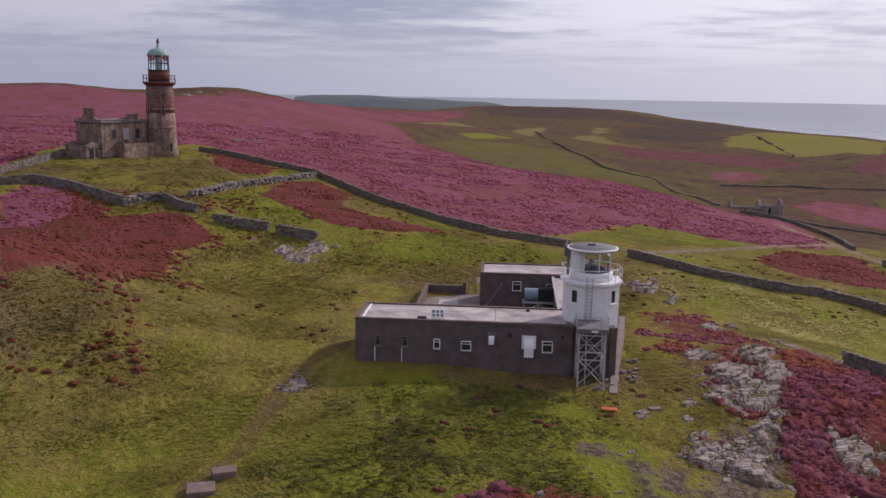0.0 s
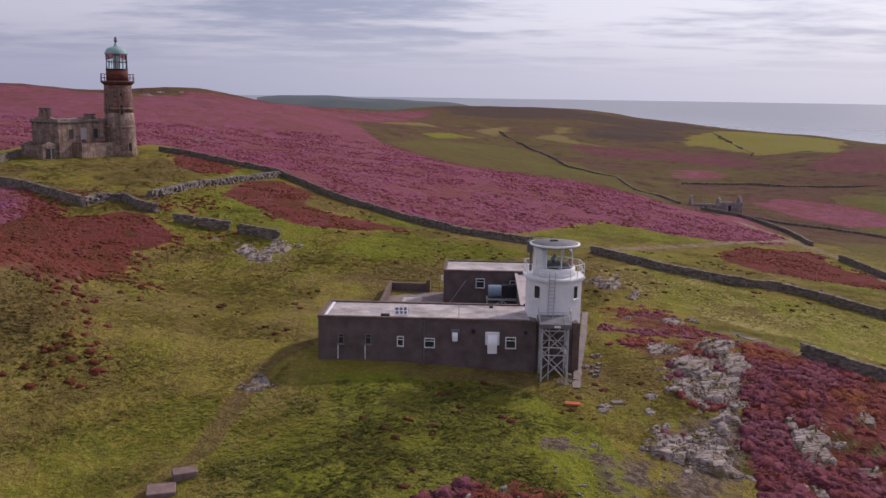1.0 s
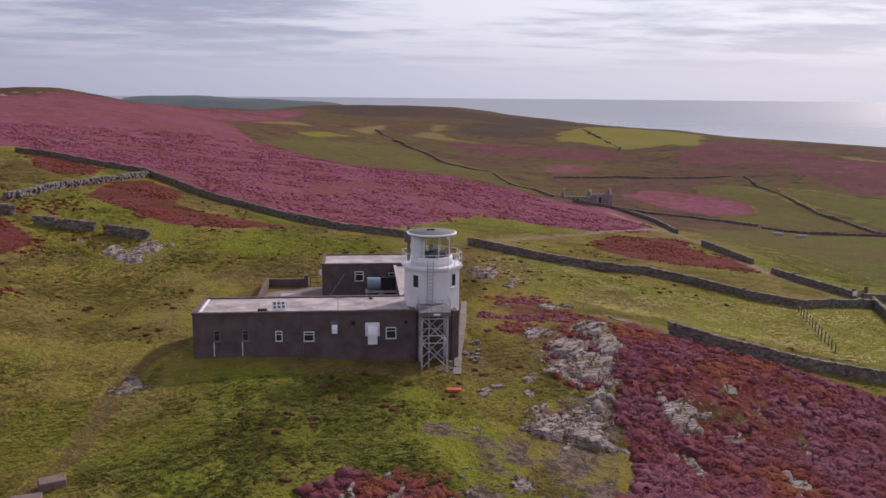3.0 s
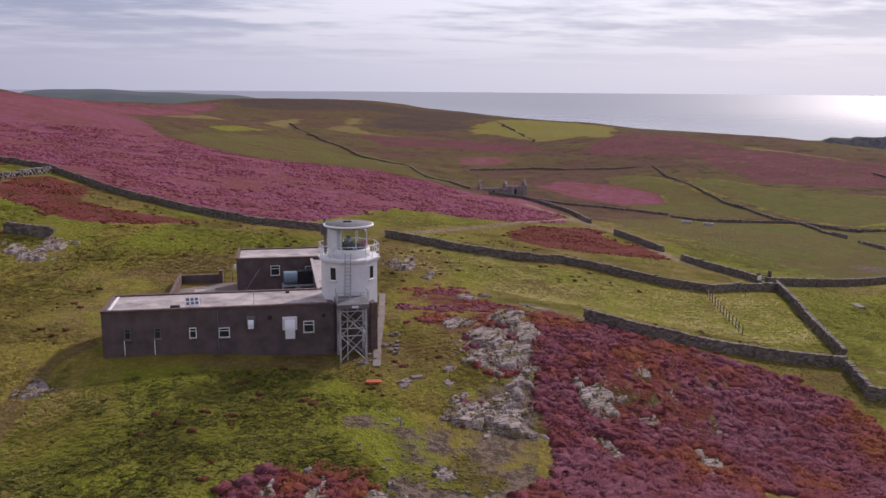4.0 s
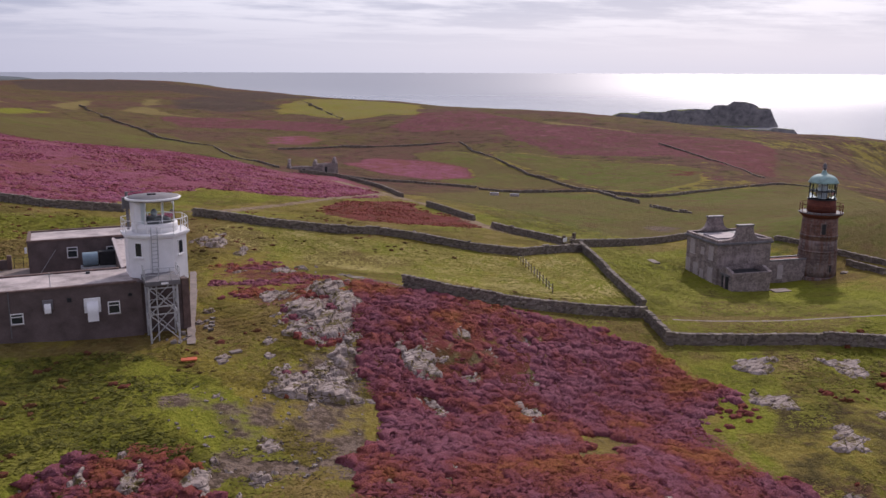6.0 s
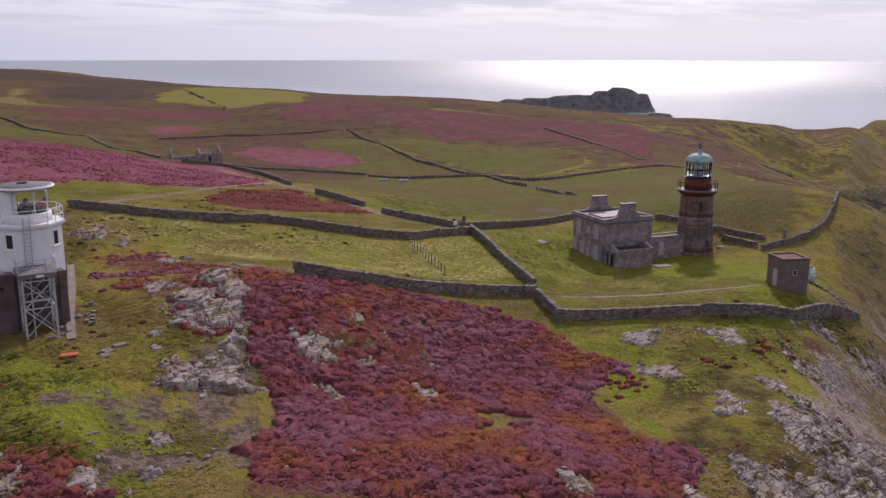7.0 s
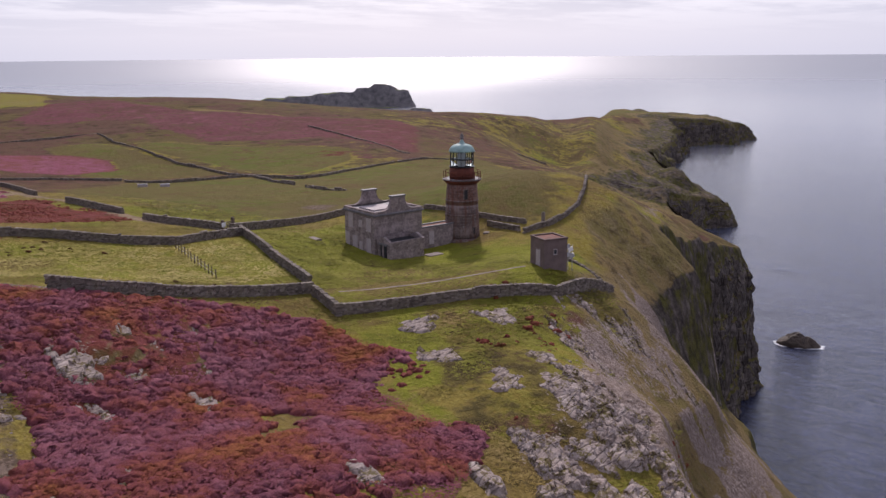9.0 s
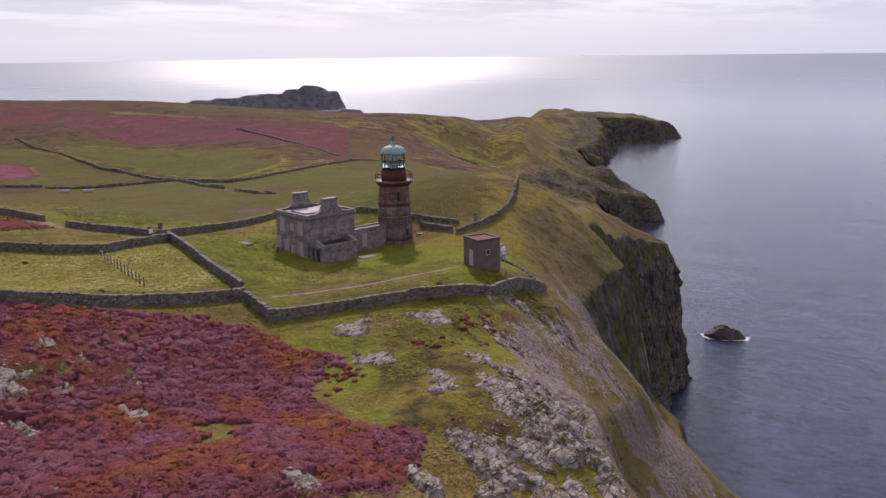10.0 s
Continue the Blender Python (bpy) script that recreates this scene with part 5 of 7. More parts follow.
def white_tower():
    cx, cy = 12.35, 69.95
    s = thing("white_light_tower", pose(cx, cy, 0), "white octagonal light tower with glazed lantern and balcony", "tower")
    q = math.pi / 8
    part("base", block(-1.85, 1.75, -2.3, 2.6, -0.8, 4.15), RENDER_BROWN, s, "brown rendered base")
    part("pilaster", block(1.3, 1.85, -2.42, -2.28, -0.8, 4.15), PARAPET, s)
    drum = part("drum", lathe([(2.34, 3.7), (2.34, 7.3), (2.46, 7.36), (2.46, 7.5)], 8, None, q), WHITE, s, "white painted octagonal drum")
    part("gallery_deck", lathe([(2.62, 7.5), (2.62, 7.66)], 8, None, q), WHITE, s)
    part("parapet", lathe([(1.72, 7.66), (1.72, 8.30), (1.66, 8.36)], 32), WHITE, s, "white lantern base")
    ring = [(2.5 * math.cos(q + math.pi / 4 * k + j * math.pi / 8), 2.5 * math.sin(q + math.pi / 4 * k + j * math.pi / 8), 7.66) for k in range(8) for j in (0, 1)]
    ring = [(x * (1 if i % 2 == 0 else 0.924), y * (1 if i % 2 == 0 else 0.924), z) for i, (x, y, z) in enumerate(ring)]
    railing(s, ring, 1.05, WHITE, 0.03, 3, True)
    part("glazing", lathe([(1.55, 8.36), (1.55, 10.05)], 24), GLASS, s, "clear lantern glass")
    part("lamp_table", lathe([(1.15, 8.0), (1.15, 8.62), (0.95, 8.7)], 20), SLATE, s, "low dark lamp table")
    part("lens", lathe([(0.10, 8.7), (0.22, 8.85), (0.22, 9.15), (0.08, 9.3)], 12), STEEL, s, "small lamp optic")
    for k in range(8):
        a = 2 * math.pi * k / 8 + 0.2
        part("astragal", rod((1.58 * math.cos(a), 1.58 * math.sin(a), 8.3), (1.58 * math.cos(a), 1.58 * math.sin(a), 10.06), 0.04), WHITE, s)
    part("blank_panel", block(-1.62, -0.75, -1.05, 0.9, 8.3, 10.05), WHITE, s, "white sheeted lantern side", 0.05)
    part("lantern_roof", lathe([(1.95, 10.06), (2.0, 10.2), (1.9, 10.32), (0.4, 10.42)], 32), SLATE, s, "flat grey lantern roof")
    part("roof_rim", lathe([(2.02, 10.12), (2.06, 10.15), (2.06, 10.26), (2.02, 10.29)], 32), WHITE, s)
    part("roof_hatch", block(-0.4, 0.2, -0.2, 0.2, 10.4, 10.52), DARK, s)
    m = part("aerial_post", rod((-1.75, 1.2, 7.66), (-1.75, 1.2, 10.6), 0.12, 8), SLATE, s, "grey aerial post")
    part("aerial_box", block(-2.1, -1.5, 0.9, 1.4, 9.3, 10.2), SLATE, m)
    part("aerial_arm", rod((-1.75, 1.2, 10.55), (-0.6, 1.4, 10.6), 0.03), SLATE, m)
    # small windows of the drum
    for a, z in ((-math.pi / 2 - math.pi / 4, 5.95), (-math.pi / 2 + math.pi / 4, 5.95)):
        r = 2.34 * math.cos(q) + 0.01
        h = new("window")
        h.parent = s
        h.matrix_local = Matrix.Translation((r * math.cos(a), r * math.sin(a), z)) @ Euler((0, 0, a + math.pi / 2)).to_matrix().to_4x4()
        bm = block(-0.32, 0.32, -0.05, 0.02, 0, 0.06)
        block(-0.32, 0.32, -0.05, 0.02, 1.04, 1.1, bm), block(-0.32, -0.26, -0.05, 0.02, 0.06, 1.04, bm), block(0.26, 0.32, -0.05, 0.02, 0.06, 1.04, bm)
        part("window_frame", bm, WHITE, h)
        part("pane", block(-0.26, 0.26, -0.02, 0.02, 0.06, 1.04), GLASS_DARK, h)
        part("sill", block(-0.4, 0.4, -0.12, 0.02, -0.1, -0.003), WHITE, h)
    # ladder
    for x in (-0.75, -0.3):
        part("ladder_rail", rod((x, -2.25, 4.8), (x, -2.6, 8.3), 0.035), STEEL, s)
    for k in range(11):
        f = k / 11
        part("rung", rod((-0.75, -2.27 - 0.32 * f, 4.7 + 3.3 * f), (-0.3, -2.27 - 0.32 * f, 4.7 + 3.3 * f), 0.028), STEEL, s)
    return s


white_tower()


def stair_tower():
    s = thing("steel_lattice_tower", pose(10.75, 64.9, 0.0, 0, 0, -4), "galvanised lattice access tower with a railed platform", "lattice tower")
    w, d = 2.0, 2.1
    legs = [(0, 0), (w, 0), (w, d), (0, d)]
    for x, y in legs:
        leg = part("leg", block(x - 0.07, x + 0.07, y - 0.07, y + 0.07, -0.5, 4.45), STEEL, s)
        part("foot", block(x - 0.2, x + 0.2, y - 0.2, y + 0.2, -0.5, 0.1), CONCRETE, leg)
    for k in range(4):
        (ax, ay), (bx, by) = legs[k], legs[(k + 1) % 4]
        for lo, hi in ((0.3, 2.3), (2.3, 4.25)):
            part("brace", bar((ax, ay, lo), (bx, by, hi), 0.07, 0.07), STEEL, s)
            part("brace", bar((bx, by, lo), (ax, ay, hi), 0.07, 0.07), STEEL, s)
            part("strut", bar((ax, ay, hi), (bx, by, hi), 0.08, 0.08), STEEL, s)
        part("strut", bar((ax, ay, 2.9), (bx, by, 2.9), 0.06, 0.06), STEEL, s)
    p = part("platform", block(-0.2, w + 0.25, -0.15, d + 0.7, 4.45, 4.8), SLATE, s, "grey platform edge", 0.02)
    part("plate", block(0.9, 1.4, -0.18, -0.15, 4.54, 4.7), WHITE, p)
    railing(s, [(-0.2, 1.6, 4.8), (-0.2, 0.7, 4.8), (-0.2, -0.15, 4.8), (0.75, -0.15, 4.8), (1.55, -0.15, 4.8), (w + 0.2, -0.15, 4.8), (w + 0.2, 0.7, 4.8), (w + 0.2, 1.6, 4.8)], 0.95, STEEL, 0.025, 2)
    part("conduit", rod((0.6, 0.5, -0.3), (0.6, 0.5, 4.45), 0.05), STEEL, s)
    return s


stair_tower()
path = strip("path", [(13.3, 63.6), (14.5, 68.9), (16.6, 77.4), (18.6, 86.5)], 0.6, CONCRETE, 0.08)
tagged(path, "narrow concrete path beside the station", "path", kind="structure")
apron = part("step", block(-2.0, 0.0, 0.2, 3.0, -0.6, 0.78), OLD_SLAB, None, "", 0.03)
apron.matrix_world = pose(-6.9, 68.9, 0, 0, 0, -4.9)
tagged(apron, "low concrete slab at the end of the station", "slab")


def scree(spots, seed, size, label):
    """Small loose stones, each lying on the ground."""
    rng = random.Random(seed)
    for x, y in spots:
        w = size * rng.uniform(0.6, 1.4)
        ob = new("stone", stones_mesh("stone", [stone(None, (0, 0, w * 0.2), (w * 1.4, w, w * 0.6), rng.uniform(0, 3), rng, 0.3)], RUBBLE))
        ob.matrix_world = pose(x, y, up(x, y), 0, 0, rng.uniform(0, 90))
        tagged(ob, label, "stone", "loose stones at the station")


scree([(12.4, 65.0), (12.9, 65.6), (13.3, 66.3), (12.6, 64.2), (13.1, 64.9), (12.2, 64.4), (13.5, 65.4), (11.9, 65.3), (15.6, 68.6), (15.7, 67.3), (15.2, 67.0), (15.9, 68.0), (16.2, 69.0), (15.4, 66.3)], 8, 0.24, "loose pale stone beside the lattice tower")


# ---- the two old stone lighthouses ----
def stone_lighthouse(m, gallery, total, r0, r1, mat, label, red=True, slits=()):
    """Tapered shaft, corbelled gallery with rails, red service room, glazed lantern and copper dome."""
    s = thing("stone_lighthouse", m, label, "lighthouse", "old stone lighthouses")
    part("plinth", lathe([(r0 + 0.25, -1.5), (r0 + 0.25, 0.15), (r0 + 0.05, 0.3)], 36), mat, s)
    split = 5
    part("shaft", lathe([(r0 + (r1 - r0) * k / 8, 0.1 + (gallery - 0.6) * k / 8) for k in range(split + 1)], 36), mat, s, "coursed granite shaft")
    part("upper_shaft", lathe([(r0 + (r1 - r0) * k / 8, 0.1 + (gallery - 0.6) * k / 8) for k in range(split, 9)], 36), STONE_RED, s, "upper shaft stained rusty red below the gallery")
    for f in (0.42, 0.66):
        r = r0 + (r1 - r0) * f
        part("string_course", lathe([(r, gallery * f - 0.12), (r + 0.08, gallery * f - 0.08), (r + 0.08, gallery * f + 0.08), (r, gallery * f + 0.12)], 36), mat, s)
    part("corbel", lathe([(r1, gallery - 0.62), (r1 + 0.35, gallery - 0.3), (r1 + 0.55, gallery - 0.12), (r1 + 0.55, gallery)], 36), RUST if red else mat, s)
    part("gallery_deck", lathe([(r1 + 0.62, gallery), (r1 + 0.62, gallery + 0.14)], 36), SLATE, s)
    rr, n = r1 + 0.5, 18
    ring = [(rr * math.cos(2 * math.pi * k / n), rr * math.sin(2 * math.pi * k / n), gallery + 0.14) for k in range(n)]
    railing(s, ring, 0.11 * (total - gallery) + 0.35, RUST if red else SLATE, 0.045, 3, True)
    h1 = gallery + 0.27 * (total - gallery)
    h2 = gallery + 0.60 * (total - gallery)
    rl = r1 * 0.80
    part("service_room", lathe([(rl + 0.05, gallery + 0.14), (rl, h1)], 32), RUST, s, "rust-red painted service room")
    part("lantern_sill", lathe([(rl + 0.1, h1), (rl + 0.1, h1 + 0.12)], 32), DARK, s)
    part("glazing", lathe([(rl * 0.93, h1 + 0.12), (rl * 0.93, h2)], 16), GLASS, s, "clear lantern panes")
    part("lantern_core", lathe([(0.5, h1), (0.62, h1 + 0.5), (0.62, h2 - 0.4), (0.4, h2)], 12), WHITE, s, "pale lantern optic")
    for k in range(16):
        a = 2 * math.pi * (k + 0.5) / 16
        part("astragal", rod((rl * 0.95 * math.cos(a), rl * 0.95 * math.sin(a), h1 + 0.1), (rl * 0.95 * math.cos(a), rl * 0.95 * math.sin(a), h2 + 0.05), 0.05), DARK if r0 < 3 else PALE_BOARD, s)
    for z in (h1 + (h2 - h1) * 0.5,):
        part("transom", lathe([(rl * 0.97, z - 0.035), (rl * 0.99, z), (rl * 0.97, z + 0.035)], 16), DARK, s)
    hd = total - h2
    dome = [(rl + 0.12, h2), (rl + 0.14, h2 + 0.12)] + [((rl + 0.05) * math.cos(a) ** 0.9, h2 + 0.12 + hd * 0.40 * math.sin(a)) for a in (0.15, 0.4, 0.65, 0.9, 1.15, 1.35)]
    dome += [(0.28, h2 + hd * 0.56), (0.2, h2 + hd * 0.64)]
    part("dome", lathe(dome, 32), COPPER, s, "green copper dome")
    part("finial", lathe([(0.12, h2 + hd * 0.62), (0.12, h2 + hd * 0.68), (0.34, h2 + hd * 0.72), (0.34, h2 + hd * 0.75), (0.16, h2 + hd * 0.79), (0.30, h2 + hd * 0.86), (0.12, h2 + hd * 0.93), (0.04, total)], 14), SLATE, s)
    for az, z, w, h in slits:
        r = r0 + (r1 - r0) * z / gallery
        a = radians(az)
        q = new("window")
        q.parent = s
        q.matrix_local = Matrix.Translation((r * math.cos(a), r * math.sin(a), z)) @ Euler((0, 0, a + math.pi / 2)).to_matrix().to_4x4()
        bm = block(-w / 2 - 0.14, -w / 2, -0.08, 0.25, 0, h)
        block(w / 2, w / 2 + 0.14, -0.08, 0.25, 0, h, bm), block(-w / 2 - 0.14, w / 2 + 0.14, -0.08, 0.25, h, h + 0.16, bm)
        part("surround", bm, PALE_BOARD if w > 0.7 else mat, q)
        # Dark panel painted as the shade inside a narrow slit.
        part("opening_panel", block(-w / 2, w / 2, -0.03, 0.25, 0, h), DARK if w < 0.7 else PALE_BOARD, q)
    return s


def keepers_house(m, side, mat, label, face_windows, wing_len, wing_v, L=10.0, far_gable=1.9, W=8.0, H=6.1):
    """Two-storey stone house with a flat roof and curved end gables; side mirrors it across its length."""
    s = thing("keepers_house", m, label, "house", "old keepers' houses")

    def ub(u0, u1, v0, v1, z0, z1, bm=None):
        a, b = sorted((side * u0, side * u1))
        return block(a, b, v0, v1, z0, z1, bm)

    part("wall", ub(0, W, 0, L, -1.5, H - 0.5), mat, s)
    part("cornice", ub(-0.25, W + 0.25, -0.25, L + 0.25, H - 0.5, H - 0.2), SLATE, s, "projecting stone cornice", 0.05)
    for args in ((-0.1, W + 0.1, -0.1, 0.3), (-0.1, W + 0.1, L - 0.3, L + 0.1), (-0.1, 0.3, 0.3, L - 0.3), (W - 0.3, W + 0.1, 0.3, L - 0.3)):
        part("parapet", ub(*args, H - 0.2, H + 0.12), mat, s)
    part("roof", ub(0.3, W - 0.3, 0.3, L - 0.3, H - 0.2, H - 0.12), SLATE, s)
    part("roof_panel", ub(1.2, 5.2, L * 0.26, L * 0.74, H - 0.11, H + 0.05), PALE_BOARD, s, "pale flat roof covering")
    for v0, v1, rise in ((-0.08, 0.5, 1.9), (L - 0.5, L + 0.08, far_gable)):
        bm = bmesh.new()
        out = []
        for k in range(9):
            f = k / 8
            u = W / 2 - 2.9 + 1.75 * f
            out.append((u, H + 0.1 + 0.605 * rise * (1 - math.sqrt(max(0.0, 1 - f * f)))))
        out += [(W / 2 - 1.05, H + rise), (W / 2 + 1.05, H + rise)] + [(W - u, z) for u, z in reversed(out[:9])]
        ra = [bm.verts.new((side * u, v0, z)) for u, z in out]
        rb = [bm.verts.new((side * u, v1, z)) for u, z in out]
        for k in range(len(out)):
            j = (k + 1) % len(out)
            bm.faces.new((ra[k], ra[j], rb[j], rb[k]))
        bm.faces.new(ra), bm.faces.new(list(reversed(rb)))
        bmesh.ops.recalc_face_normals(bm, faces=bm.faces)
        g = part("gable", bm, mat, s, "curved chimney gable")
        part("coping", ub(W / 2 - 1.2, W / 2 + 1.2, v0 - 0.1, v1 + 0.1, H + rise, H + rise + 0.18), SLATE, g)
    for v, z, w, h, dark in face_windows:
        v = v * L / 10
        bm = ub(-0.06, 0.02, v - w / 2 - 0.18, v - w / 2, z, z + h)
        ub(-0.06, 0.02, v + w / 2, v + w / 2 + 0.18, z, z + h, bm), ub(-0.06, 0.02, v - w / 2 - 0.18, v + w / 2 + 0.18, z + h, z + h + 0.22, bm), ub(-0.1, 0.02, v - w / 2 - 0.2, v + w / 2 + 0.2, z - 0.15, z, bm)
        win = part("window", bm, PALE_BOARD if not dark else STONE_PALE, s)
        # Dark ones are panels coloured as the shade of an open window.
        part("shutter", ub(-0.03, 0.02, v - w / 2, v + w / 2, z, z + h), DARK if dark else PALE_BOARD, win, "dark panel painted as the shade in an open window" if dark else "pale boarded shutter")
    part("string_course", ub(-0.05, W + 0.05, -0.05, L + 0.05, 2.85, 3.05), mat, s)
    # entrance porch on the gable end
    p = part("porch", ub(0.4, 6.0, -3.1, -0.02, -1.5, 2.2), mat, s, "single-storey stone porch")
    part("porch_roof", ub(0.8, 5.6, -2.8, -0.1, 2.2, 2.28), DARK, p)
    for u0, u1 in ((0.3, 0.75), (5.65, 6.1)):
        bm = bmesh.new()
        tri = [(-3.2, 2.2), (-0.02, 2.2), (-0.02, 2.55), (-1.6, 3.05), (-3.2, 2.5)]
        ra, rb = [bm.verts.new((side * u0, v, z)) for v, z in tri], [bm.verts.new((side * u1, v, z)) for v, z in tri]
        for k in range(5):
            bm.faces.new((ra[k], ra[(k + 1) % 5], rb[(k + 1) % 5], rb[k]))
        bm.faces.new(ra), bm.faces.new(list(reversed(rb)))
        bmesh.ops.recalc_face_normals(bm, faces=bm.faces)
        part("porch_gable", bm, mat, p)
    part("parapet", ub(0.75, 5.65, -3.18, -2.85, 2.2, 2.5), mat, p)
    # A solid dark panel stands in for the shade within the porch.
    part("porch_door_shade", ub(0.28, 0.42, -2.3, -0.9, -0.3, 1.9), DARK, p, "dark panel painted as the shade in the open doorway")
    part("pillar", ub(0.2, 0.42, -1.75, -1.45, -0.3, 1.9), mat, p)
    part("lintel", ub(0.22, 0.42, -2.6, -0.6, 1.9, 2.15), SLATE, p)
    # low wing towards the lighthouse
    u0, u1, v0, v1 = wing_len
    wg = part("wing", ub(u0, u1, v0, v1, -1.5, 2.6), mat, s, "low stone link to the lighthouse")
    part("wing_roof", ub(u0 + 0.25, u1 - 0.25, v0 + 0.25, v1 - 0.25, 2.6, 2.66), RUST, wg)
    for a in ((u0, u1, v0 - 0.08, v0 + 0.22), (u0, u1, v1 - 0.22, v1 + 0.08)):
        part("coping", ub(*a, 2.6, 2.8), SLATE, wg)
    for a in wing_v:
        part("door", ub(*a), PALE_BOARD, wg, "pale boarded door")
    return s


# upper light on the knoll
stone_lighthouse(pose(-53.6, 168.2, 9.0, 0, 0, 0), 14.3, 22.6, 2.95, 2.42, STONE_PALE, "tall tapered stone lighthouse with red gallery room and green dome",
                 True, ((-38, 1.6, 0.6, 1.5), (-62, 8.4, 0.45, 1.6), (-125, 8.4, 0.4, 1.6), (-62, 11.7, 0.45, 0.5), (-125, 11.7, 0.45, 0.5)))
keepers_house(pose(-60.7, 157.1, 9.7, 0, 0, -30), -1, STONE_PALE, "roofless-looking two-storey stone keepers' house on the knoll",
              [(2.6, 3.4, 0.95, 1.7, True), (5.3, 3.4, 0.95, 1.7, False), (8.0, 3.4, 0.95, 1.7, True)], (-1.9, -0.05, 3.2, 10.6), [], far_gable=0.75, W=6.9, H=6.8)
# lower light above the cliff
stone_lighthouse(pose(102.2, 80.4, -8.1), 8.9, 15.7, 2.65, 2.25, STONE_TOWER, "squat stone lighthouse with rusty red gallery and green dome",
                 True, ((-128, 6.2, 0.5, 1.4), (-100, 1.0, 0.35, 0.9)))
keepers_house(pose(84.8, 81.9, -8.1, 0, 0, -13), 1, STONE_HOUSE, "two-storey grey stone keepers' house with boarded windows",
              [(1.9, 3.5, 0.8, 1.5, False), (4.6, 3.9, 0.5, 0.6, False), (7.9, 3.5, 0.8, 1.7, False), (1.9, 0.5, 0.8, 1.7, False), (4.6, 0.7, 0.5, 0.8, False), (6.6, 0.5, 0.8, 1.6, False), (9.2, 0.5, 0.7, 1.9, False)],
              (8.02, 15.2, 1.6, 3.6), [(10.4, 11.3, 1.5, 1.62, 0.1, 2.0)], 7.5)


def outhouse():
    s = thing("outhouse", pose(83.9, 54.2, -5.2, 0, 0, -26), "small flat-roofed brown rendered hut", "hut")
    part("wall", block(0, 3.1, 0, 3.1, -1.8, 3.1), HUT_RENDER, s)
    for a in ((-0.08, 3.18, -0.08, 0.22), (-0.08, 3.18, 2.88, 3.18), (-0.08, 0.22, 0.22, 2.88), (2.88, 3.18, 0.22, 2.88)):
        part("parapet", block(*a, 3.1, 3.3), PARAPET, s, "", 0.03)
    part("roof", block(0.22, 2.88, 0.22, 2.88, 3.1, 3.16), RUST, s, "rusty sunken roof")
    d = part("door", block(-0.05, 0.03, 0.9, 1.8, 0, 1.9), PALE_BOARD, s, "pale weathered door")
    part("lintel", block(-0.08, 0.03, 0.8, 1.9, 1.9, 2.0), CONCRETE, d)
    window(s, 1.45, 0, 1.4, 0.5, 0.65, frame_mat=PALE_BOARD, mullion=False)
    for x in (3.4, 4.0, 4.6):
        part("rack_post", rod((x, 1.2, -1.8), (x, 1.2, 2.0), 0.04), STEEL, s)
    for k, (x, z) in enumerate(((3.5, 1.6), (3.9, 1.9), (4.3, 1.4), (4.1, 1.0), (3.7, 0.9), (4.5, 0.6))):
        part("scrap_panel", bar((x - 0.35, 1.05 + 0.05 * (k % 2), z), (x + 0.3, 1.15, z + 0.2 * ((k % 3) - 1)), 0.1, 0.5), STEEL if k % 2 else WHITE, s, "loose pale scrap sheet")
    return s


outhouse()


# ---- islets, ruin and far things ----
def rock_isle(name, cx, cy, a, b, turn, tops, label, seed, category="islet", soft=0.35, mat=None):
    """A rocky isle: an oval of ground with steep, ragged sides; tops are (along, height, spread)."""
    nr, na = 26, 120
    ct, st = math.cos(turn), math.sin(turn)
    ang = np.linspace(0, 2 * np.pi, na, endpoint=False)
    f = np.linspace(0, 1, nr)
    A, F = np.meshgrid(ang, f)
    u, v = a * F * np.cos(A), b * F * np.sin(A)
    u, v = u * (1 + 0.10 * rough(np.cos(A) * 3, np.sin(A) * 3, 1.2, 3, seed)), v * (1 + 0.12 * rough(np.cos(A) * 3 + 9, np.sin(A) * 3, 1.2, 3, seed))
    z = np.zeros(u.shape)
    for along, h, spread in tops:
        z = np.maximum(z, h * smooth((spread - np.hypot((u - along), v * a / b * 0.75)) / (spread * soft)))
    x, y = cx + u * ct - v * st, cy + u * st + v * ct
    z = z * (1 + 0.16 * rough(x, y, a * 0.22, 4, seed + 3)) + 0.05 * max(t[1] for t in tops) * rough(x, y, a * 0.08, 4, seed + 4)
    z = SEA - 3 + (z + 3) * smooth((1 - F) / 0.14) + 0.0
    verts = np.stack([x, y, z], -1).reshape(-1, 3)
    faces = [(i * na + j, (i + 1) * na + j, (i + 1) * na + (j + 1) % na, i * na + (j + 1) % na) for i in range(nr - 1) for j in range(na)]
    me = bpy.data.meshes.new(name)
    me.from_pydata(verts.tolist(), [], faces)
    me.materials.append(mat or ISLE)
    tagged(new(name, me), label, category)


m, n = material("hazed_isle_rock")
p = n.place()
nz = m.node_tree.nodes.new("ShaderNodeSeparateXYZ")
m.node_tree.links.new(m.node_tree.nodes.new("ShaderNodeNewGeometry").outputs["Normal"], nz.inputs[0])
fine = n.noise(p, 0.09, 6.0, 0.65)
flat = n.step(n.math("ADD", nz.outputs[2], n.math("MULTIPLY", n.math("SUBTRACT", fine, 0.5), 0.8)), 0.72, 0.86)
# Distant haze is put into these tones by lightening rock and grass.
col = n.mix(flat, n.ramp(fine, (0.34, (0.11, 0.105, 0.11)), (0.66, (0.26, 0.24, 0.235))), n.ramp(fine, (0.36, (0.10, 0.115, 0.05)), (0.64, (0.17, 0.18, 0.075))))
n.surface(col, 0.95, 0.0, n.bump(fine, 0.8, 2.0), 0.1)
ISLE = m


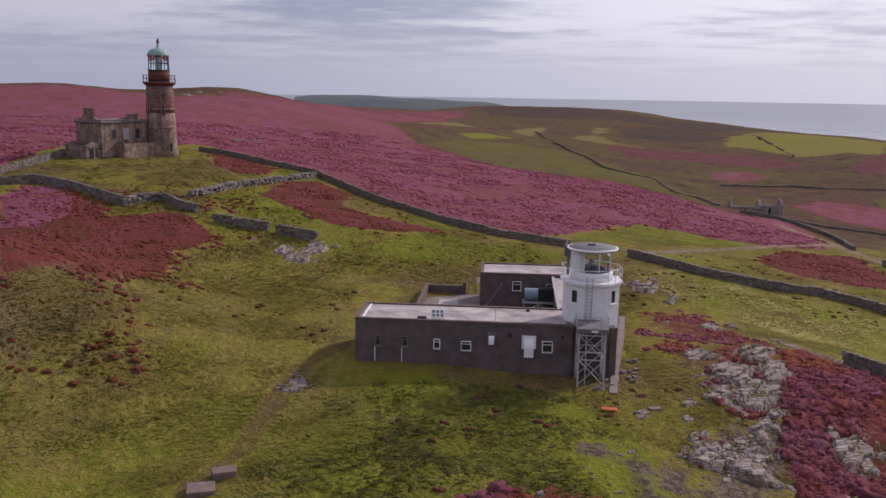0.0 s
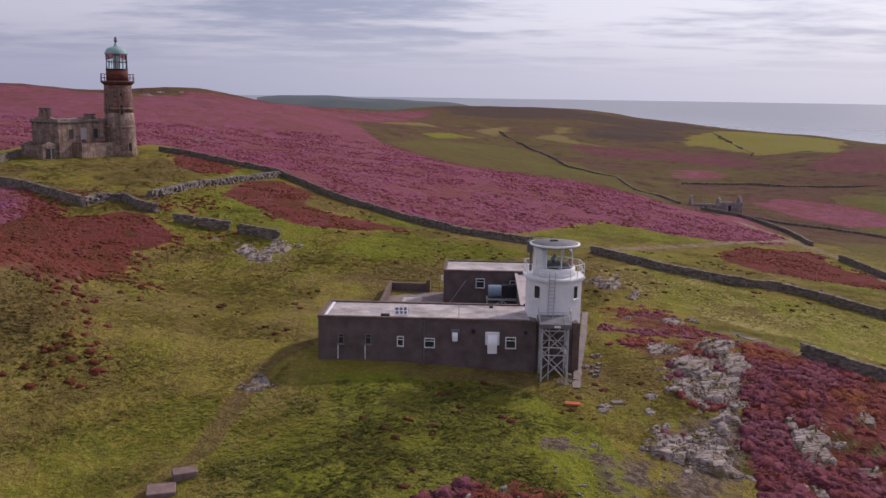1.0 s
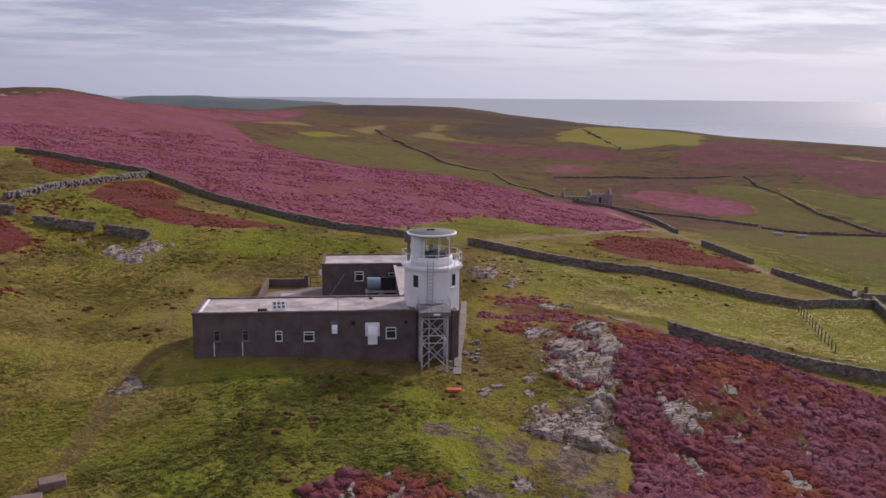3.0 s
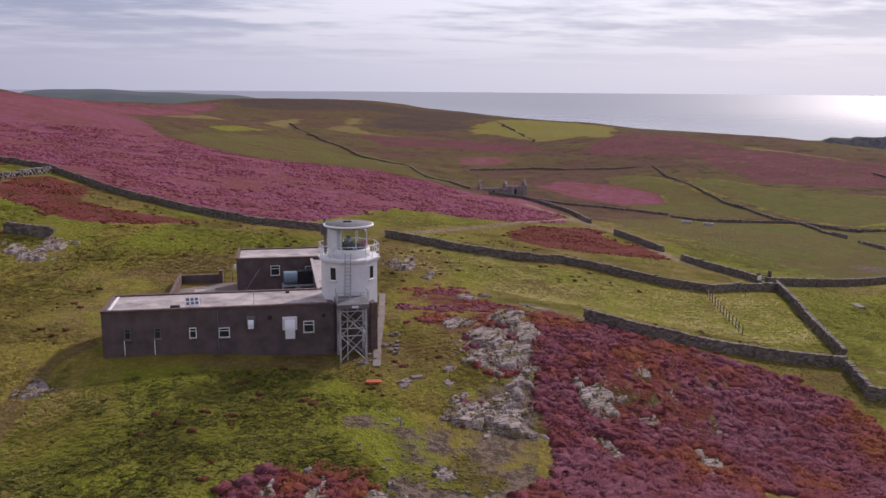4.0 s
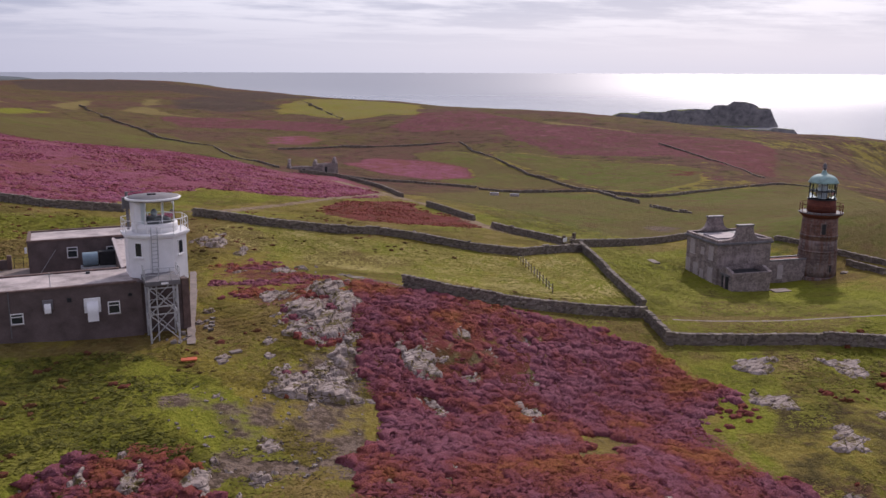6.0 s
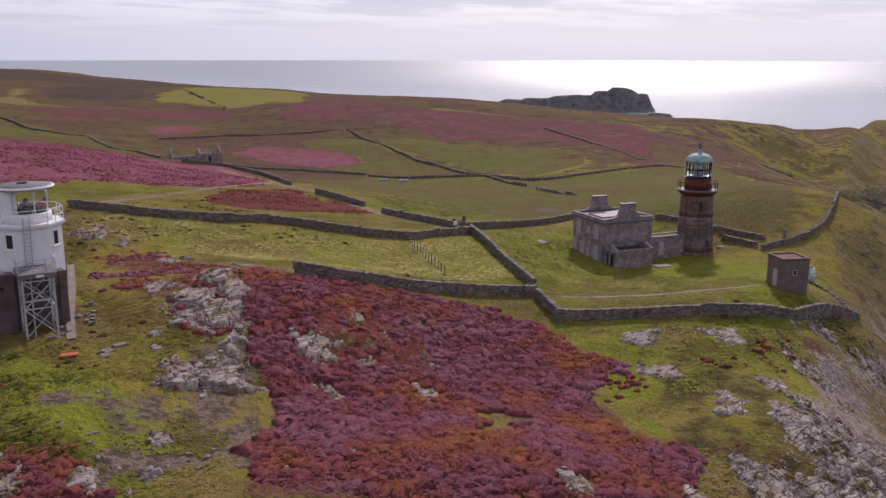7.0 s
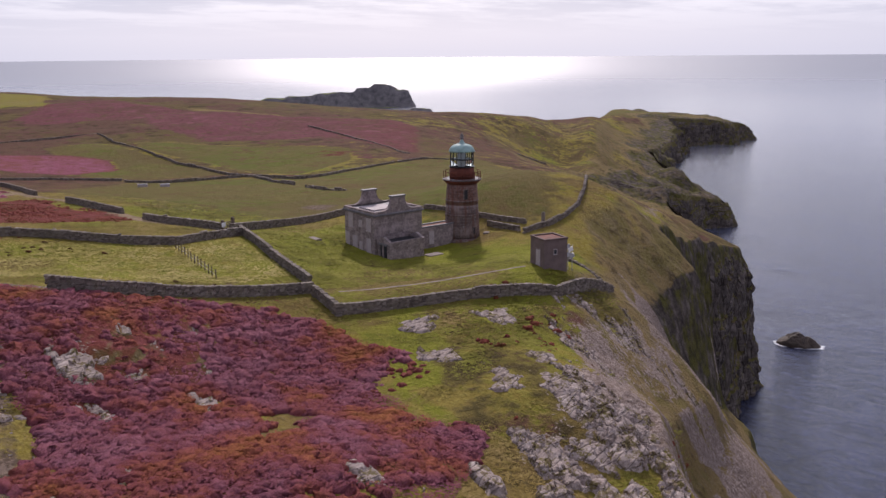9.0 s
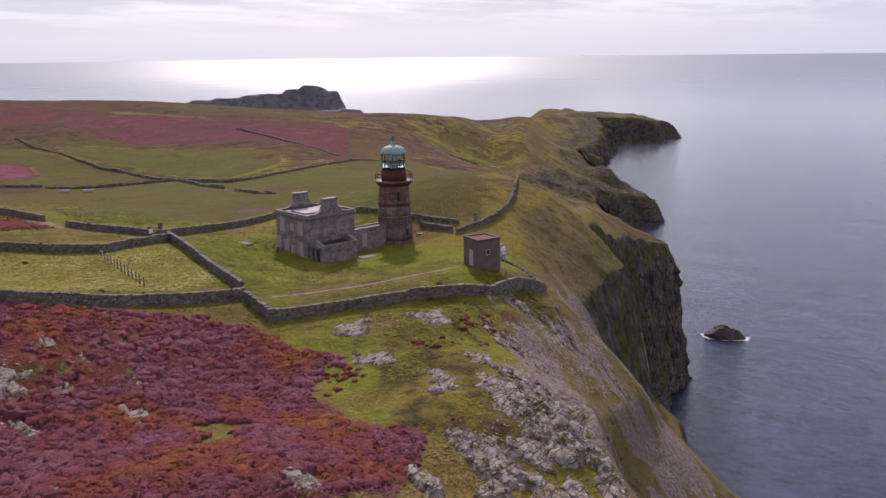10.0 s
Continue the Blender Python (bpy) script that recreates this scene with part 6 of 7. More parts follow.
# Islets and rock are turned square to the camera's line of view.
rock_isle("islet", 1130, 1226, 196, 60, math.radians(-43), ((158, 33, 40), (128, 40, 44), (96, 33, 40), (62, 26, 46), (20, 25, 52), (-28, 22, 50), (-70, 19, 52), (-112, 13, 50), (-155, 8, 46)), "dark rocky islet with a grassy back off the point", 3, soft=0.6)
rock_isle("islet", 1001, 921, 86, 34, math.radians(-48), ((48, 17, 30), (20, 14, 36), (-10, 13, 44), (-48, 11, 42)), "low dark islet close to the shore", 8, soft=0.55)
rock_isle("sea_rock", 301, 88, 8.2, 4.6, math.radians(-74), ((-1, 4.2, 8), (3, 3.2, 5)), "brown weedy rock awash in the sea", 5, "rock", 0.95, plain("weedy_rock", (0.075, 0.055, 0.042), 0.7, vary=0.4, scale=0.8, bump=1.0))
ring = []
for k in range(48):
    a = 2 * math.pi * k / 48
    u, v = 8.2 * math.cos(a), 4.6 * math.sin(a)
    lap = 0.99 + 0.09 * math.sin(5 * a + 1) * math.sin(2 * a) + 0.05 * math.sin(11 * a)
    ring.append([(u * f, v * f, 0.06) for f in (0.80, max(0.93, lap))])
bm = bmesh.new()
rows = [[bm.verts.new(q) for q in pair] for pair in ring]
for k in range(48):
    bm.faces.new((rows[k][0], rows[k][1], rows[(k + 1) % 48][1], rows[(k + 1) % 48][0]))
foam = part("foam", bm, FOAM)
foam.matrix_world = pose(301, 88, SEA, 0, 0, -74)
tagged(foam, "white surf round the sea rock", "surf", kind="stuff")

# far hill across the sound, bluish haze put into its colour
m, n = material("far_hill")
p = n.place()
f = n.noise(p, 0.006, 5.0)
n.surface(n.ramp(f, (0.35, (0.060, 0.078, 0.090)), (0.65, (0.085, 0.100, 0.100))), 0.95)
FAR_HILL = m
nx = 60
vs, fs = [], []
for k in range(nx + 1):
    t = k / nx
    az = radians(-9.5 + 14.0 * t)
    top = -24 + 33 * math.sin(math.pi * min(1, 0.12 + 0.9 * t)) ** 0.5 * (1.1 - 0.55 * t) + 2.5 * math.sin(9 * t) + 1.2 * math.sin(23 * t)
    for r, z in ((2350, SEA - 2), (2600, top * 0.6 - 10), (2900, top), (3300, SEA - 2)):
        vs.append((math.sin(az) * r, math.cos(az) * r, z))
for k in range(nx):
    for j in range(3):
        fs.append((4 * k + j, 4 * k + 4 + j, 4 * k + 5 + j, 4 * k + 1 + j))
me = bpy.data.meshes.new("far_hill")
me.from_pydata(vs, [], fs)
for q in me.polygons:
    q.use_smooth = True
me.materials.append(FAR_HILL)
tagged(new("far_hill", me), "green hill far across the water, haze painted into its bluish tone", "hill", kind="structure")


def ruin():
    x0, y0 = 93.8, 283.0
    s = thing("ruined_farmstead", pose(x0, y0, up(102, 283) - 0.3, 0, 0, -6), "roofless grey stone farmstead in ruins", "ruin")

    def gable(u, w, h, peak):
        bm = bmesh.new()
        out = [(0, -2), (w, -2), (w, h), (w / 2, peak), (0, h)]
        ra, rb = [bm.verts.new((u, v, z)) for v, z in out], [bm.verts.new((u + 0.7, v, z)) for v, z in out]
        for k in range(5):
            bm.faces.new((ra[k], ra[(k + 1) % 5], rb[(k + 1) % 5], rb[k]))
        bm.faces.new(ra), bm.faces.new(list(reversed(rb)))
        bmesh.ops.recalc_face_normals(bm, faces=bm.faces)
        part("gable", bm, STONE_HOUSE, s)

    gable(16.3, 5.5, 2.6, 4.6), gable(9.6, 5.5, 2.4, 4.0), gable(0.5, 5.0, 1.6, 3.6)
    for u0, u1, v, h in ((10.3, 16.3, 0.0, 2.5), (10.3, 16.3, 4.9, 2.3), (1.2, 9.6, 0.0, 1.9), (1.2, 8.0, 4.6, 1.6)):
        part("wall", block(u0, u1, v, v + 0.6, -2, h), STONE_HOUSE, s, "", 0.08)
    # Dark panels stand in for the shade of the two empty doorways.
    part("doorway", block(12.4, 13.3, -0.04, 0.0, -0.5, 1.6), DARK, s)
    part("doorway", block(4.6, 5.5, -0.04, 0.0, -0.5, 1.2), DARK, s)
    part("chimney", block(0.5, 1.3, 2.0, 2.8, 3.0, 4.4), PALE_BOARD, s, "leaning pale chimney stump")


ruin()


# ---- small things ----
for x, y, turn, sx, sy, z in ((-13.4, 51.6, 20, 1.5, 1.0, 0.38), (-14.4, 49.9, 14, 1.7, 1.5, 0.3)):
    ob = part("concrete_slab", block(-sx / 2, sx / 2, -sy / 2, sy / 2, -0.5, z), OLD_BLOCK, None, "", 0.04)
    ob.matrix_world = pose(x, y, up(x, y) + 0.05, 0, 0, turn)
    tagged(ob, "red-brown weathered block half sunk in the grass", "slab", "concrete slabs by the footpath")
ob = part("board", block(-0.55, 0.55, -0.22, 0.22, 0.0, 0.09), ORANGE, None, "", 0.02)
ob.matrix_world = pose(12.4, 60.3, up(12.4, 60.3) + 0.16, 8, 0, -10)
tagged(ob, "orange board lying in the grass", "board")
for x, y, turn, sx, sy, label in ((15.9, 61.2, 10, 0.9, 0.5, "flat grey stone by the path"), (91.3, 76.9, -13, 2.4, 1.5, "pale concrete patch beside the porch"), (104.6, 77.6, 20, 1.0, 0.8, "pale slab at the lighthouse foot"), (83.6, 92.6, 77, 2.4, 1.0, "pale concrete patch behind the house")):
    ob = part("paving_slab", block(-sx / 2, sx / 2, -sy / 2, sy / 2, -0.4, 0.07), CONCRETE, None, "", 0.03)
    ob.matrix_world = pose(x, y, up(x, y) + 0.05, 0, 0, turn)
    tagged(ob, label, "slab")


def field_fence():
    (ax, ay), (bx, by) = (59.8, 90.9), (54.2, 75.6)
    s = thing("post_fence", pose(0, 0, 0), "line of thin weathered fence posts across the paddock", "fence")
    tops = []
    for k in range(13):
        f = k / 12
        x, y = ax + (bx - ax) * f, ay + (by - ay) * f
        z = up(x, y)
        tops.append((x, y, z + 0.8))
        part("post", bar((x, y, z - 0.4), (x + 0.04 * math.sin(k * 2.1), y, z + 1.1), 0.08, 0.08), TIMBER, s)
    for dz in (0.0, -0.4):
        bm = bmesh.new()
        for a, b in zip(tops, tops[1:]):
            rod((a[0], a[1], a[2] + dz), (b[0], b[1], b[2] + dz), 0.012, 4, bm)
        part("wire", bm, STEEL, s)


field_fence()


def field_gate():
    x, y = 75.4, 101.4
    z = up(x, y)
    s = thing("field_gate", pose(x, y, z, 0, 0, 20), "dark timber gate and posts at the wall junction", "gate")
    for u in (-1.3, 1.3):
        part("gate_post", block(u - 0.2, u + 0.2, -0.2, 0.2, -0.5, 1.8), TIMBER, s, "", 0.03)
    for k in range(5):
        part("gate_bar", block(-1.1, 1.1, -0.04, 0.04, 0.25 + 0.25 * k, 0.37 + 0.25 * k), TIMBER, s)
    part("gate_brace", bar((-1.0, -0.06, 0.3), (1.0, -0.06, 1.3), 0.06, 0.1), TIMBER, s)
    part("notice", block(-1.9, -1.0, -0.3, -0.24, 0.9, 1.5), WHITE, s, "small white notice board")


field_gate()
for x, y in ((134.9, 218.3), (138.6, 213.1)):
    s = thing("water_trough", pose(x, y, up(x, y), 0, 0, -30), "small pale stone trough beside the far wall", "trough", "field troughs")
    part("basin", block(-1.3, 1.3, -0.6, 0.6, -0.3, 0.8), PALE_BOARD, s, "", 0.06)
    part("water_surface", block(-1.1, 1.1, -0.42, 0.42, 0.79, 0.815), GLASS_DARK, s)
x, y = 110.2, 71.2
ob = part("stone_post", block(-0.25, 0.25, -0.25, 0.25, -0.4, 1.5), DRYSTONE, None, "", 0.06)
ob.matrix_world = pose(x, y, up(x, y), 0, 4, 20)
tagged(ob, "upright stone gatepost by the cliff wall", "post")

path = strip("path", [(63.3, 66.8), (69.6, 64.2), (74.4, 61.0), (80.5, 57.2), (83.0, 56.2)], 0.35, CONCRETE, 0.04)
tagged(path, "thin pale concrete footpath across the yard", "path", kind="structure")


# ---- crags and boulders ----
CRAGS_A = [(23.8, 59.8, 2.6, 2.3), (20.7, 54.1, 2.8, 1.9), (18.3, 55.4, 2.2, 1.3), (23.6, 67.2, 3.3, 1.4), (24.7, 64.7, 3.5, 1.6), (27.5, 68.6, 2.5, 1.6), (27.6, 73.1, 3.1, 1.6), (27.0, 84.2, 3.5, 1.2), (22.0, 72.4, 2.0, 0.8), (29.7, 58.6, 3.6, 2.1), (31.8, 58.8, 1.8, 1.9), (28.7, 60.1, 1.8, 1.2), (43.0, 62.8, 1.8, 0.9), (35.3, 51.2, 1.6, 3.0), (27.7, 53.2, 1.2, 1.6), (21.3, 47.8, 0.9, 1.3), (9.5, 44.9, 2.3, 1.5), (5.9, 44.9, 1.3, 1.9), (3.6, 46.2, 1.4, 1.5), (35.5, 62.4, 1.9, 1.1), (36.6, 60.0, 1.4, 1.4), (34.7, 51.4, 1.7, 2.4)]
CRAGS_B = [(33.4, 33.9, 2.4, 1.8), (22.8, 41.8, 0.9, 1.5), (9.5, 44.6, 2.2, 1.7), (27.0, 53.0, 1.6, 1.6), (36.3, 60.2, 1.4, 1.6), (38.6, 55.9, 1.2, 1.1), (33.5, 33.9, 2.3, 1.5), (35.0, 51.5, 1.7, 1.9), (27.7, 52.9, 1.6, 1.7), (33.3, 56.4, 1.3, 1.0), (23.9, 43.1, 1.0, 1.4), (60.4, 52.7, 3.2, 1.6), (55.6, 46.5, 2.9, 1.0), (53.8, 38.8, 2.7, 1.1), (66.9, 49.0, 3.3, 0.8), (61.2, 39.5, 2.9, 1.0), (54.7, 32.9, 3.5, 1.2), (78.5, 42.7, 3.6, 2.1), (79.7, 41.7, 3.0, 2.4), (78.2, 37.3, 3.5, 2.0), (55.8, 27.2, 3.0, 3.0), (52.2, 27.3, 3.3, 2.8)]
CRAGS_C = [(54.2, 25.2, 2.1, 3.4), (50.3, 28.9, 2.8, 1.9), (47.0, 30.2, 2.8, 1.8), (40.1, 29.9, 2.8, 2.5), (43.9, 27.4, 2.6, 2.1), (47.1, 25.9, 2.7, 2.6), (48.3, 24.1, 2.3, 2.7), (77.2, 39.1, 2.9, 2.0), (56.5, 36.0, 2.3, 0.8), (57.6, 32.0, 2.2, 1.2), (50.1, 22.7, 1.6, 2.3), (-11.2, 64.8, 1.7, 0.8), (-11.9, 64.0, 1.0, 0.5), (24.1, 99.6, 2.7, 1.7), (23.4, 101.0, 2.1, 1.4), (-16.1, 102.3, 4.1, 1.6), (-14.7, 104.5, 2.8, 1.3), (-18.8, 102.1, 2.7, 0.8), (50.6, 110.2, 4.0, 1.8), (47.7, 107.7, 2.3, 1.2), (24.0, 99.1, 2.7, 1.7)]
CRAGS_D = [(23.4, 100.9, 2.0, 1.4), (18.8, 62.7, 1.0, 0.4), (17.9, 59.8, 0.9, 0.4), (14.7, 60.0, 1.0, 0.4), (14.9, 68.3, 0.8, 0.4), (16.4, 71.1, 0.9, 0.6), (15.2, 67.6, 0.7, 0.4)]



STRIKE = 56.0  # the beds of the headland run this way, degrees from +x


def bedded(x, y, wide, tall, seed, cell=0.17, long=1.25):
    """The points of a low outcrop: tilted beds, broken across, sunk into the ground at the rim."""
    g = random.Random(seed)
    turn = radians(STRIKE + g.uniform(-14, 14))
    nu, nv = max(7, int(2 * wide * long / cell)), max(6, int(2 * wide * 0.8 / cell))
    u, v = np.meshgrid(np.linspace(-1.25, 1.25, nu) * wide * long * 0.5, np.linspace(-1.25, 1.25, nv) * wide * 0.8 * 0.5, indexing="ij")
    w = np.random.default_rng(seed)
    u, v = u + w.uniform(-0.2, 0.2, u.shape) * cell, v + w.uniform(-0.2, 0.2, u.shape) * cell
    px, py = x + u * math.cos(turn) - v * math.sin(turn), y + u * math.sin(turn) + v * math.cos(turn)
    r = np.hypot(u / (wide * long * 0.5), v / (wide * 0.4))
    fall = smooth((0.92 - r + 0.85 * rough(u, v, wide * 0.42, 3, seed)) / 0.5)
    course = v / (0.55 + 0.13 * wide) + 0.6 * rough(u, v, wide * 0.9, 2, seed + 1) + 0.35 * np.floor(u / (0.9 + 0.3 * wide) + 0.7 * rough(u, v, 1.8, 2, seed + 5))
    saw = course - np.floor(course)
    broken = np.floor(2.2 * rough(u * 0.6, v * 1.5, 1.5, 2, seed + 2)) / 2.2
    h = tall * 0.48 * (0.75 + 0.5 * rough(u, v, wide * 0.6, 2, seed + 3)) + (0.12 + 0.16 * tall) * (1 - saw) + (0.06 + 0.12 * tall) * broken + 0.05 * rough(u, v, 0.5, 2, seed + 4)
    z = height(px, py) - 0.22 + (h + 0.22) * fall
    return px, py, z


def sheet_mesh(name, sheets, ox=0.0, oy=0.0, oz=0.0):
    verts, faces, base = [], [], 0
    for px, py, pz in sheets:
        nu, nv = px.shape
        verts.append(np.stack([px - ox, py - oy, pz - oz], -1).reshape(-1, 3))
        i, j = np.meshgrid(np.arange(nu - 1), np.arange(nv - 1), indexing="ij")
        k = (base + i * nv + j).ravel()
        faces.append(np.stack([k, k + nv, k + nv + 1, k + 1], -1))
        base += nu * nv
    me = bpy.data.meshes.new(name)
    me.from_pydata(np.concatenate(verts).tolist(), [], np.concatenate(faces).tolist())
    me.materials.append(ROCK)
    return me


def crag(x, y, wide, tall, seed, label):
    z = up(x, y)
    ob = new("boulder", sheet_mesh("boulder", [bedded(x, y, wide, tall, seed, 0.09 if wide < 1.4 else 0.13)], x, y, z))
    ob.matrix_world = pose(x, y, z)
    return tagged(ob, label, "boulder", "boulders of the headland")


for x, y, w in ((-55.5, 237.2, 2.2), (-53.4, 239.0, 1.6), (-51.6, 244.9, 1.4), (-125.6, 435.0, 3.6), (-150.2, 548.0, 4.0), (-138.4, 552.0, 3.2)):
    crag(x, y, w * 1.5, w * 0.35, int(-x), "pale boulder lying on the heather moor")
seen_crags = []
for k, (x, y, wide, tall) in enumerate(CRAGS_A + CRAGS_B + CRAGS_C + CRAGS_D):
    if min((math.hypot(x - cx, y - cy) for cx, cy in seen_crags), default=9) < 0.9:
        continue
    seen_crags.append((x, y))
    crag(x, y, wide * 1.5, min(tall * 0.55, wide * 0.30) * (0.5 if x > 52 and y > 31 else 1.0), k + 1, "flat grey stone lying in the grass" if tall < 0.5 else ("pale jagged crag standing out of the heather" if wide > 2.4 else "lichen-pale boulder bedded in the turf"))


sheet_spots = []


def crag_field():
    """Low shards of bedrock breaking the heather and turf between the crags."""
    g = np.random.default_rng(55)
    spots = []
    for name, n in (("rock1", 34), ("rock2", 20), ("rock3", 12), ("crag_left", 12), ("dirt", 14)):
        o = np.array(patches[name])
        q = g.uniform(o.min(0) - 1, o.max(0) + 1, (900, 2))
        spots += [tuple(p) for p in q[inside(q[:, 0], q[:, 1], patches[name]) > -0.8][:n]]
    for cx, cy, wide, tall in CRAGS_A + CRAGS_B + CRAGS_C:
        if wide > 1.2 and cx < 52:
            spots += [(cx + g.normal() * wide * 0.9, cy + g.normal() * wide * 0.9) for _ in range(2)]
    sheets = []
    for k, (x, y) in enumerate(spots):
        wide = 0.45 + 1.5 * g.random() ** 2.2
        sheets.append(bedded(x, y, wide, wide * g.uniform(0.12, 0.26), 3000 + k, 0.12, g.uniform(1.2, 2.4)))
        sheet_spots.append((x, y, wide))
    tagged(new("rock_shards", sheet_mesh("rock_shards", sheets)), "pale shards of bedrock breaking through the heather", "rock", kind="stuff")
    o = np.array(patches["dirt"])
    q = g.uniform(o.min(0), o.max(0), (420, 2))
    q = q[inside(q[:, 0], q[:, 1], patches["dirt"]) + 2 * rough(q[:, 0], q[:, 1], 4, 3, 3) > 0]
    w = random.Random(6)
    tagged(new("gravel", stones_mesh("gravel", [stone(None, (x, y, up(x, y) + 0.02), (s * 1.4, s, s * 0.6), w.uniform(0, 3), w, 0.3) for (x, y), s in zip(q.tolist(), (0.05 + 0.16 * g.random(len(q)) ** 3).tolist())], RUBBLE)), "loose stones scattered over bare earth", "gravel", kind="stuff")


crag_field()


def ledges():
    """Broken rock bands over the seaward slope and round the crags."""
    g = np.random.default_rng(77)
    q = g.uniform((14, 10), (150, 70), (22000, 2))
    x, y = q[:, 0], q[:, 1]
    u, v = 0.55 * x + 0.83 * y, 0.83 * x - 0.55 * y
    bed = rough(u / 4.5, v, 3.2, 2, 71) + 0.5 * rough(u / 2.5, v, 1.4, 1, 72)
    d, s, _ = line_distance(x, y, EDGE)
    sea = d * s
    home = np.max([inside(x, y, patches[k]) for k in ("headland", "rockedge", "rocks_r", "rock1", "rock2", "rock3")], axis=0)
    rock = np.max([inside(x, y, patches[k]) for k in ("rockedge", "rock1", "rock2", "rock3")], axis=0)
    rim = np.abs(sea + 1.0) < 3.2
    keep = ((home > 0) | (sea > -2)) & (bed > np.where(rim, 0.22, np.where(rock > 0, -0.15, np.where(home > 0, 0.26, 0.33))) + g.uniform(-0.08, 0.12, len(x))) & (height(x, y) > -55)
    x, y, sea, rim = x[keep][:1150], y[keep][:1150], sea[keep][:1150], rim[keep][:1150]
    sheets = []
    for k in range(len(x)):
        wide = g.uniform(0.7, 1.9) * (1.7 if rim[k] else 1.0)
        sheets.append(bedded(x[k], y[k], wide, g.uniform(0.25, 0.6) * (1.8 if rim[k] else 1.0), 900 + k, 0.22 if rim[k] else 0.18, g.uniform(1.3, 2.2)))
    tagged(new("rock_ledges", sheet_mesh("rock_ledges", sheets)), "pale broken rock ledges along the cliff slope", "rock", kind="stuff")


ledges()


m, n = material("sea_cliff_rock")
p = n.place()
nz = m.node_tree.nodes.new("ShaderNodeSeparateXYZ")
m.node_tree.links.new(m.node_tree.nodes.new("ShaderNodeNewGeometry").outputs["Normal"], nz.inputs[0])
big, fine = n.noise(p, 0.11, 6.0, 0.65), n.noise(p, 0.8, 6.0, 0.7)
joints, beds = n.voronoi(n.mapping(p, (0.650, 0.650, 0.179)), 0.9, "DISTANCE_TO_EDGE"), n.noise(n.mapping(p, (0.3, 0.3, 1.6)), 0.5, 6.0, 0.65)
col = n.ramp(n.math("ADD", n.math("MULTIPLY", big, 0.5), n.math("MULTIPLY", n.math("ADD", fine, beds), 0.25)), (0.38, (0.044, 0.036, 0.033)), (0.50, (0.117, 0.096, 0.084)), (0.62, (0.260, 0.218, 0.192)))
col = n.mix(n.math("MULTIPLY", n.math("SUBTRACT", 1.0, n.step(joints, 0.0, 0.05)), 0.7), col, (0.029, 0.023, 0.020))
ledge = n.step(n.math("ADD", nz.outputs[2], n.math("MULTIPLY", n.math("SUBTRACT", big, 0.5), 1.6)), 0.40, 0.58)
col = n.mix(n.math("MULTIPLY", ledge, 0.85), col, n.mix(n.step(fine, 0.42, 0.6), (0.114, 0.109, 0.020), (0.124, 0.086, 0.033)))
n.surface(col, 0.95, 0.0, n.bump(n.math("ADD", n.math("ADD", fine, beds), n.step(joints, 0.0, 0.12)), 1.0, 0.6), 0.15)
CLIFF = m


def cliff_face(line, label, seed, step=1.0, bulk=3.0):
    """A jointed rock face hung on the slope between the grass and the sea along a stretch of the coast."""
    pts = []
    for (ax, ay), (bx, by) in zip(line, line[1:]):
        k = max(2, int(math.hypot(bx - ax, by - ay) / step))
        pts += [(ax + (bx - ax) * i / k, ay + (by - ay) * i / k) for i in range(k)]
    pts = np.array(pts)
    for _ in range(8):
        pts[1:-1] = (pts[:-2] + 2 * pts[1:-1] + pts[2:]) / 4
    tan = np.gradient(pts, axis=0)
    tan /= np.linalg.norm(tan, axis=1)[:, None]
    inland = np.stack([-tan[:, 1], tan[:, 0]], 1)
    reach = np.linspace(-14, 26, 60)
    gx, gy = pts[:, 0, None] + inland[:, 0, None] * reach, pts[:, 1, None] + inland[:, 1, None] * reach
    gz = np.maximum.accumulate(height(gx, gy), axis=1)
    low = SEA - 2.5
    rows = max(12, int((gz.max() - SEA) / step))
    f = np.linspace(0, 1, rows)
    bend = np.array([np.where(np.gradient(g, reach) > 0.75)[0].max(initial=8) for g in gz])
    tops = np.array([g[k] for g, k in zip(gz, bend)]) - 0.3
    tops = np.convolve(np.pad(tops, 4, mode="edge"), np.ones(9) / 9, mode="valid")
    ends = smooth(np.minimum(np.arange(len(pts)), np.arange(len(pts))[::-1]) / 9.0)
    px, py, pz = [], [], []
    for i in range(len(pts)):
        top = tops[i]
        h = low + (top - low) * f
        d = np.interp(h, gz[i] + np.linspace(0, 1e-3, len(reach)), reach)
        run = np.full(rows, i * step)
        pillar = np.abs(rough(run, h * 0.35, 11, 4, seed)) * 1.5 + 0.6 * np.abs(rough(run * 1.6, h * 0.5, 4, 3, seed + 1))
        shelf_out = 0.5 * np.floor(2.5 * rough(run * 0.4, h, 9, 3, seed + 2)) / 2.5
        out = bulk * (0.85 - pillar + shelf_out) * np.clip(6 * (1 - f), 0, 1) * ends[i] - 1.2 * (1 - ends[i]) - 0.6 * smooth((f - 0.9) / 0.1)
        px.append(pts[i, 0] + inland[i, 0] * (d - out)), py.append(pts[i, 1] + inland[i, 1] * (d - out)), pz.append(h + 0.13 * bulk * rough(run, h, 3, 2, seed + 3))
    me = sheet_mesh("cliff_face", [(np.array(px), np.array(py), np.array(pz))])
    me.materials.clear()
    me.materials.append(CLIFF)
    tagged(new("cliff_face", me), label, "cliff", kind="structure")


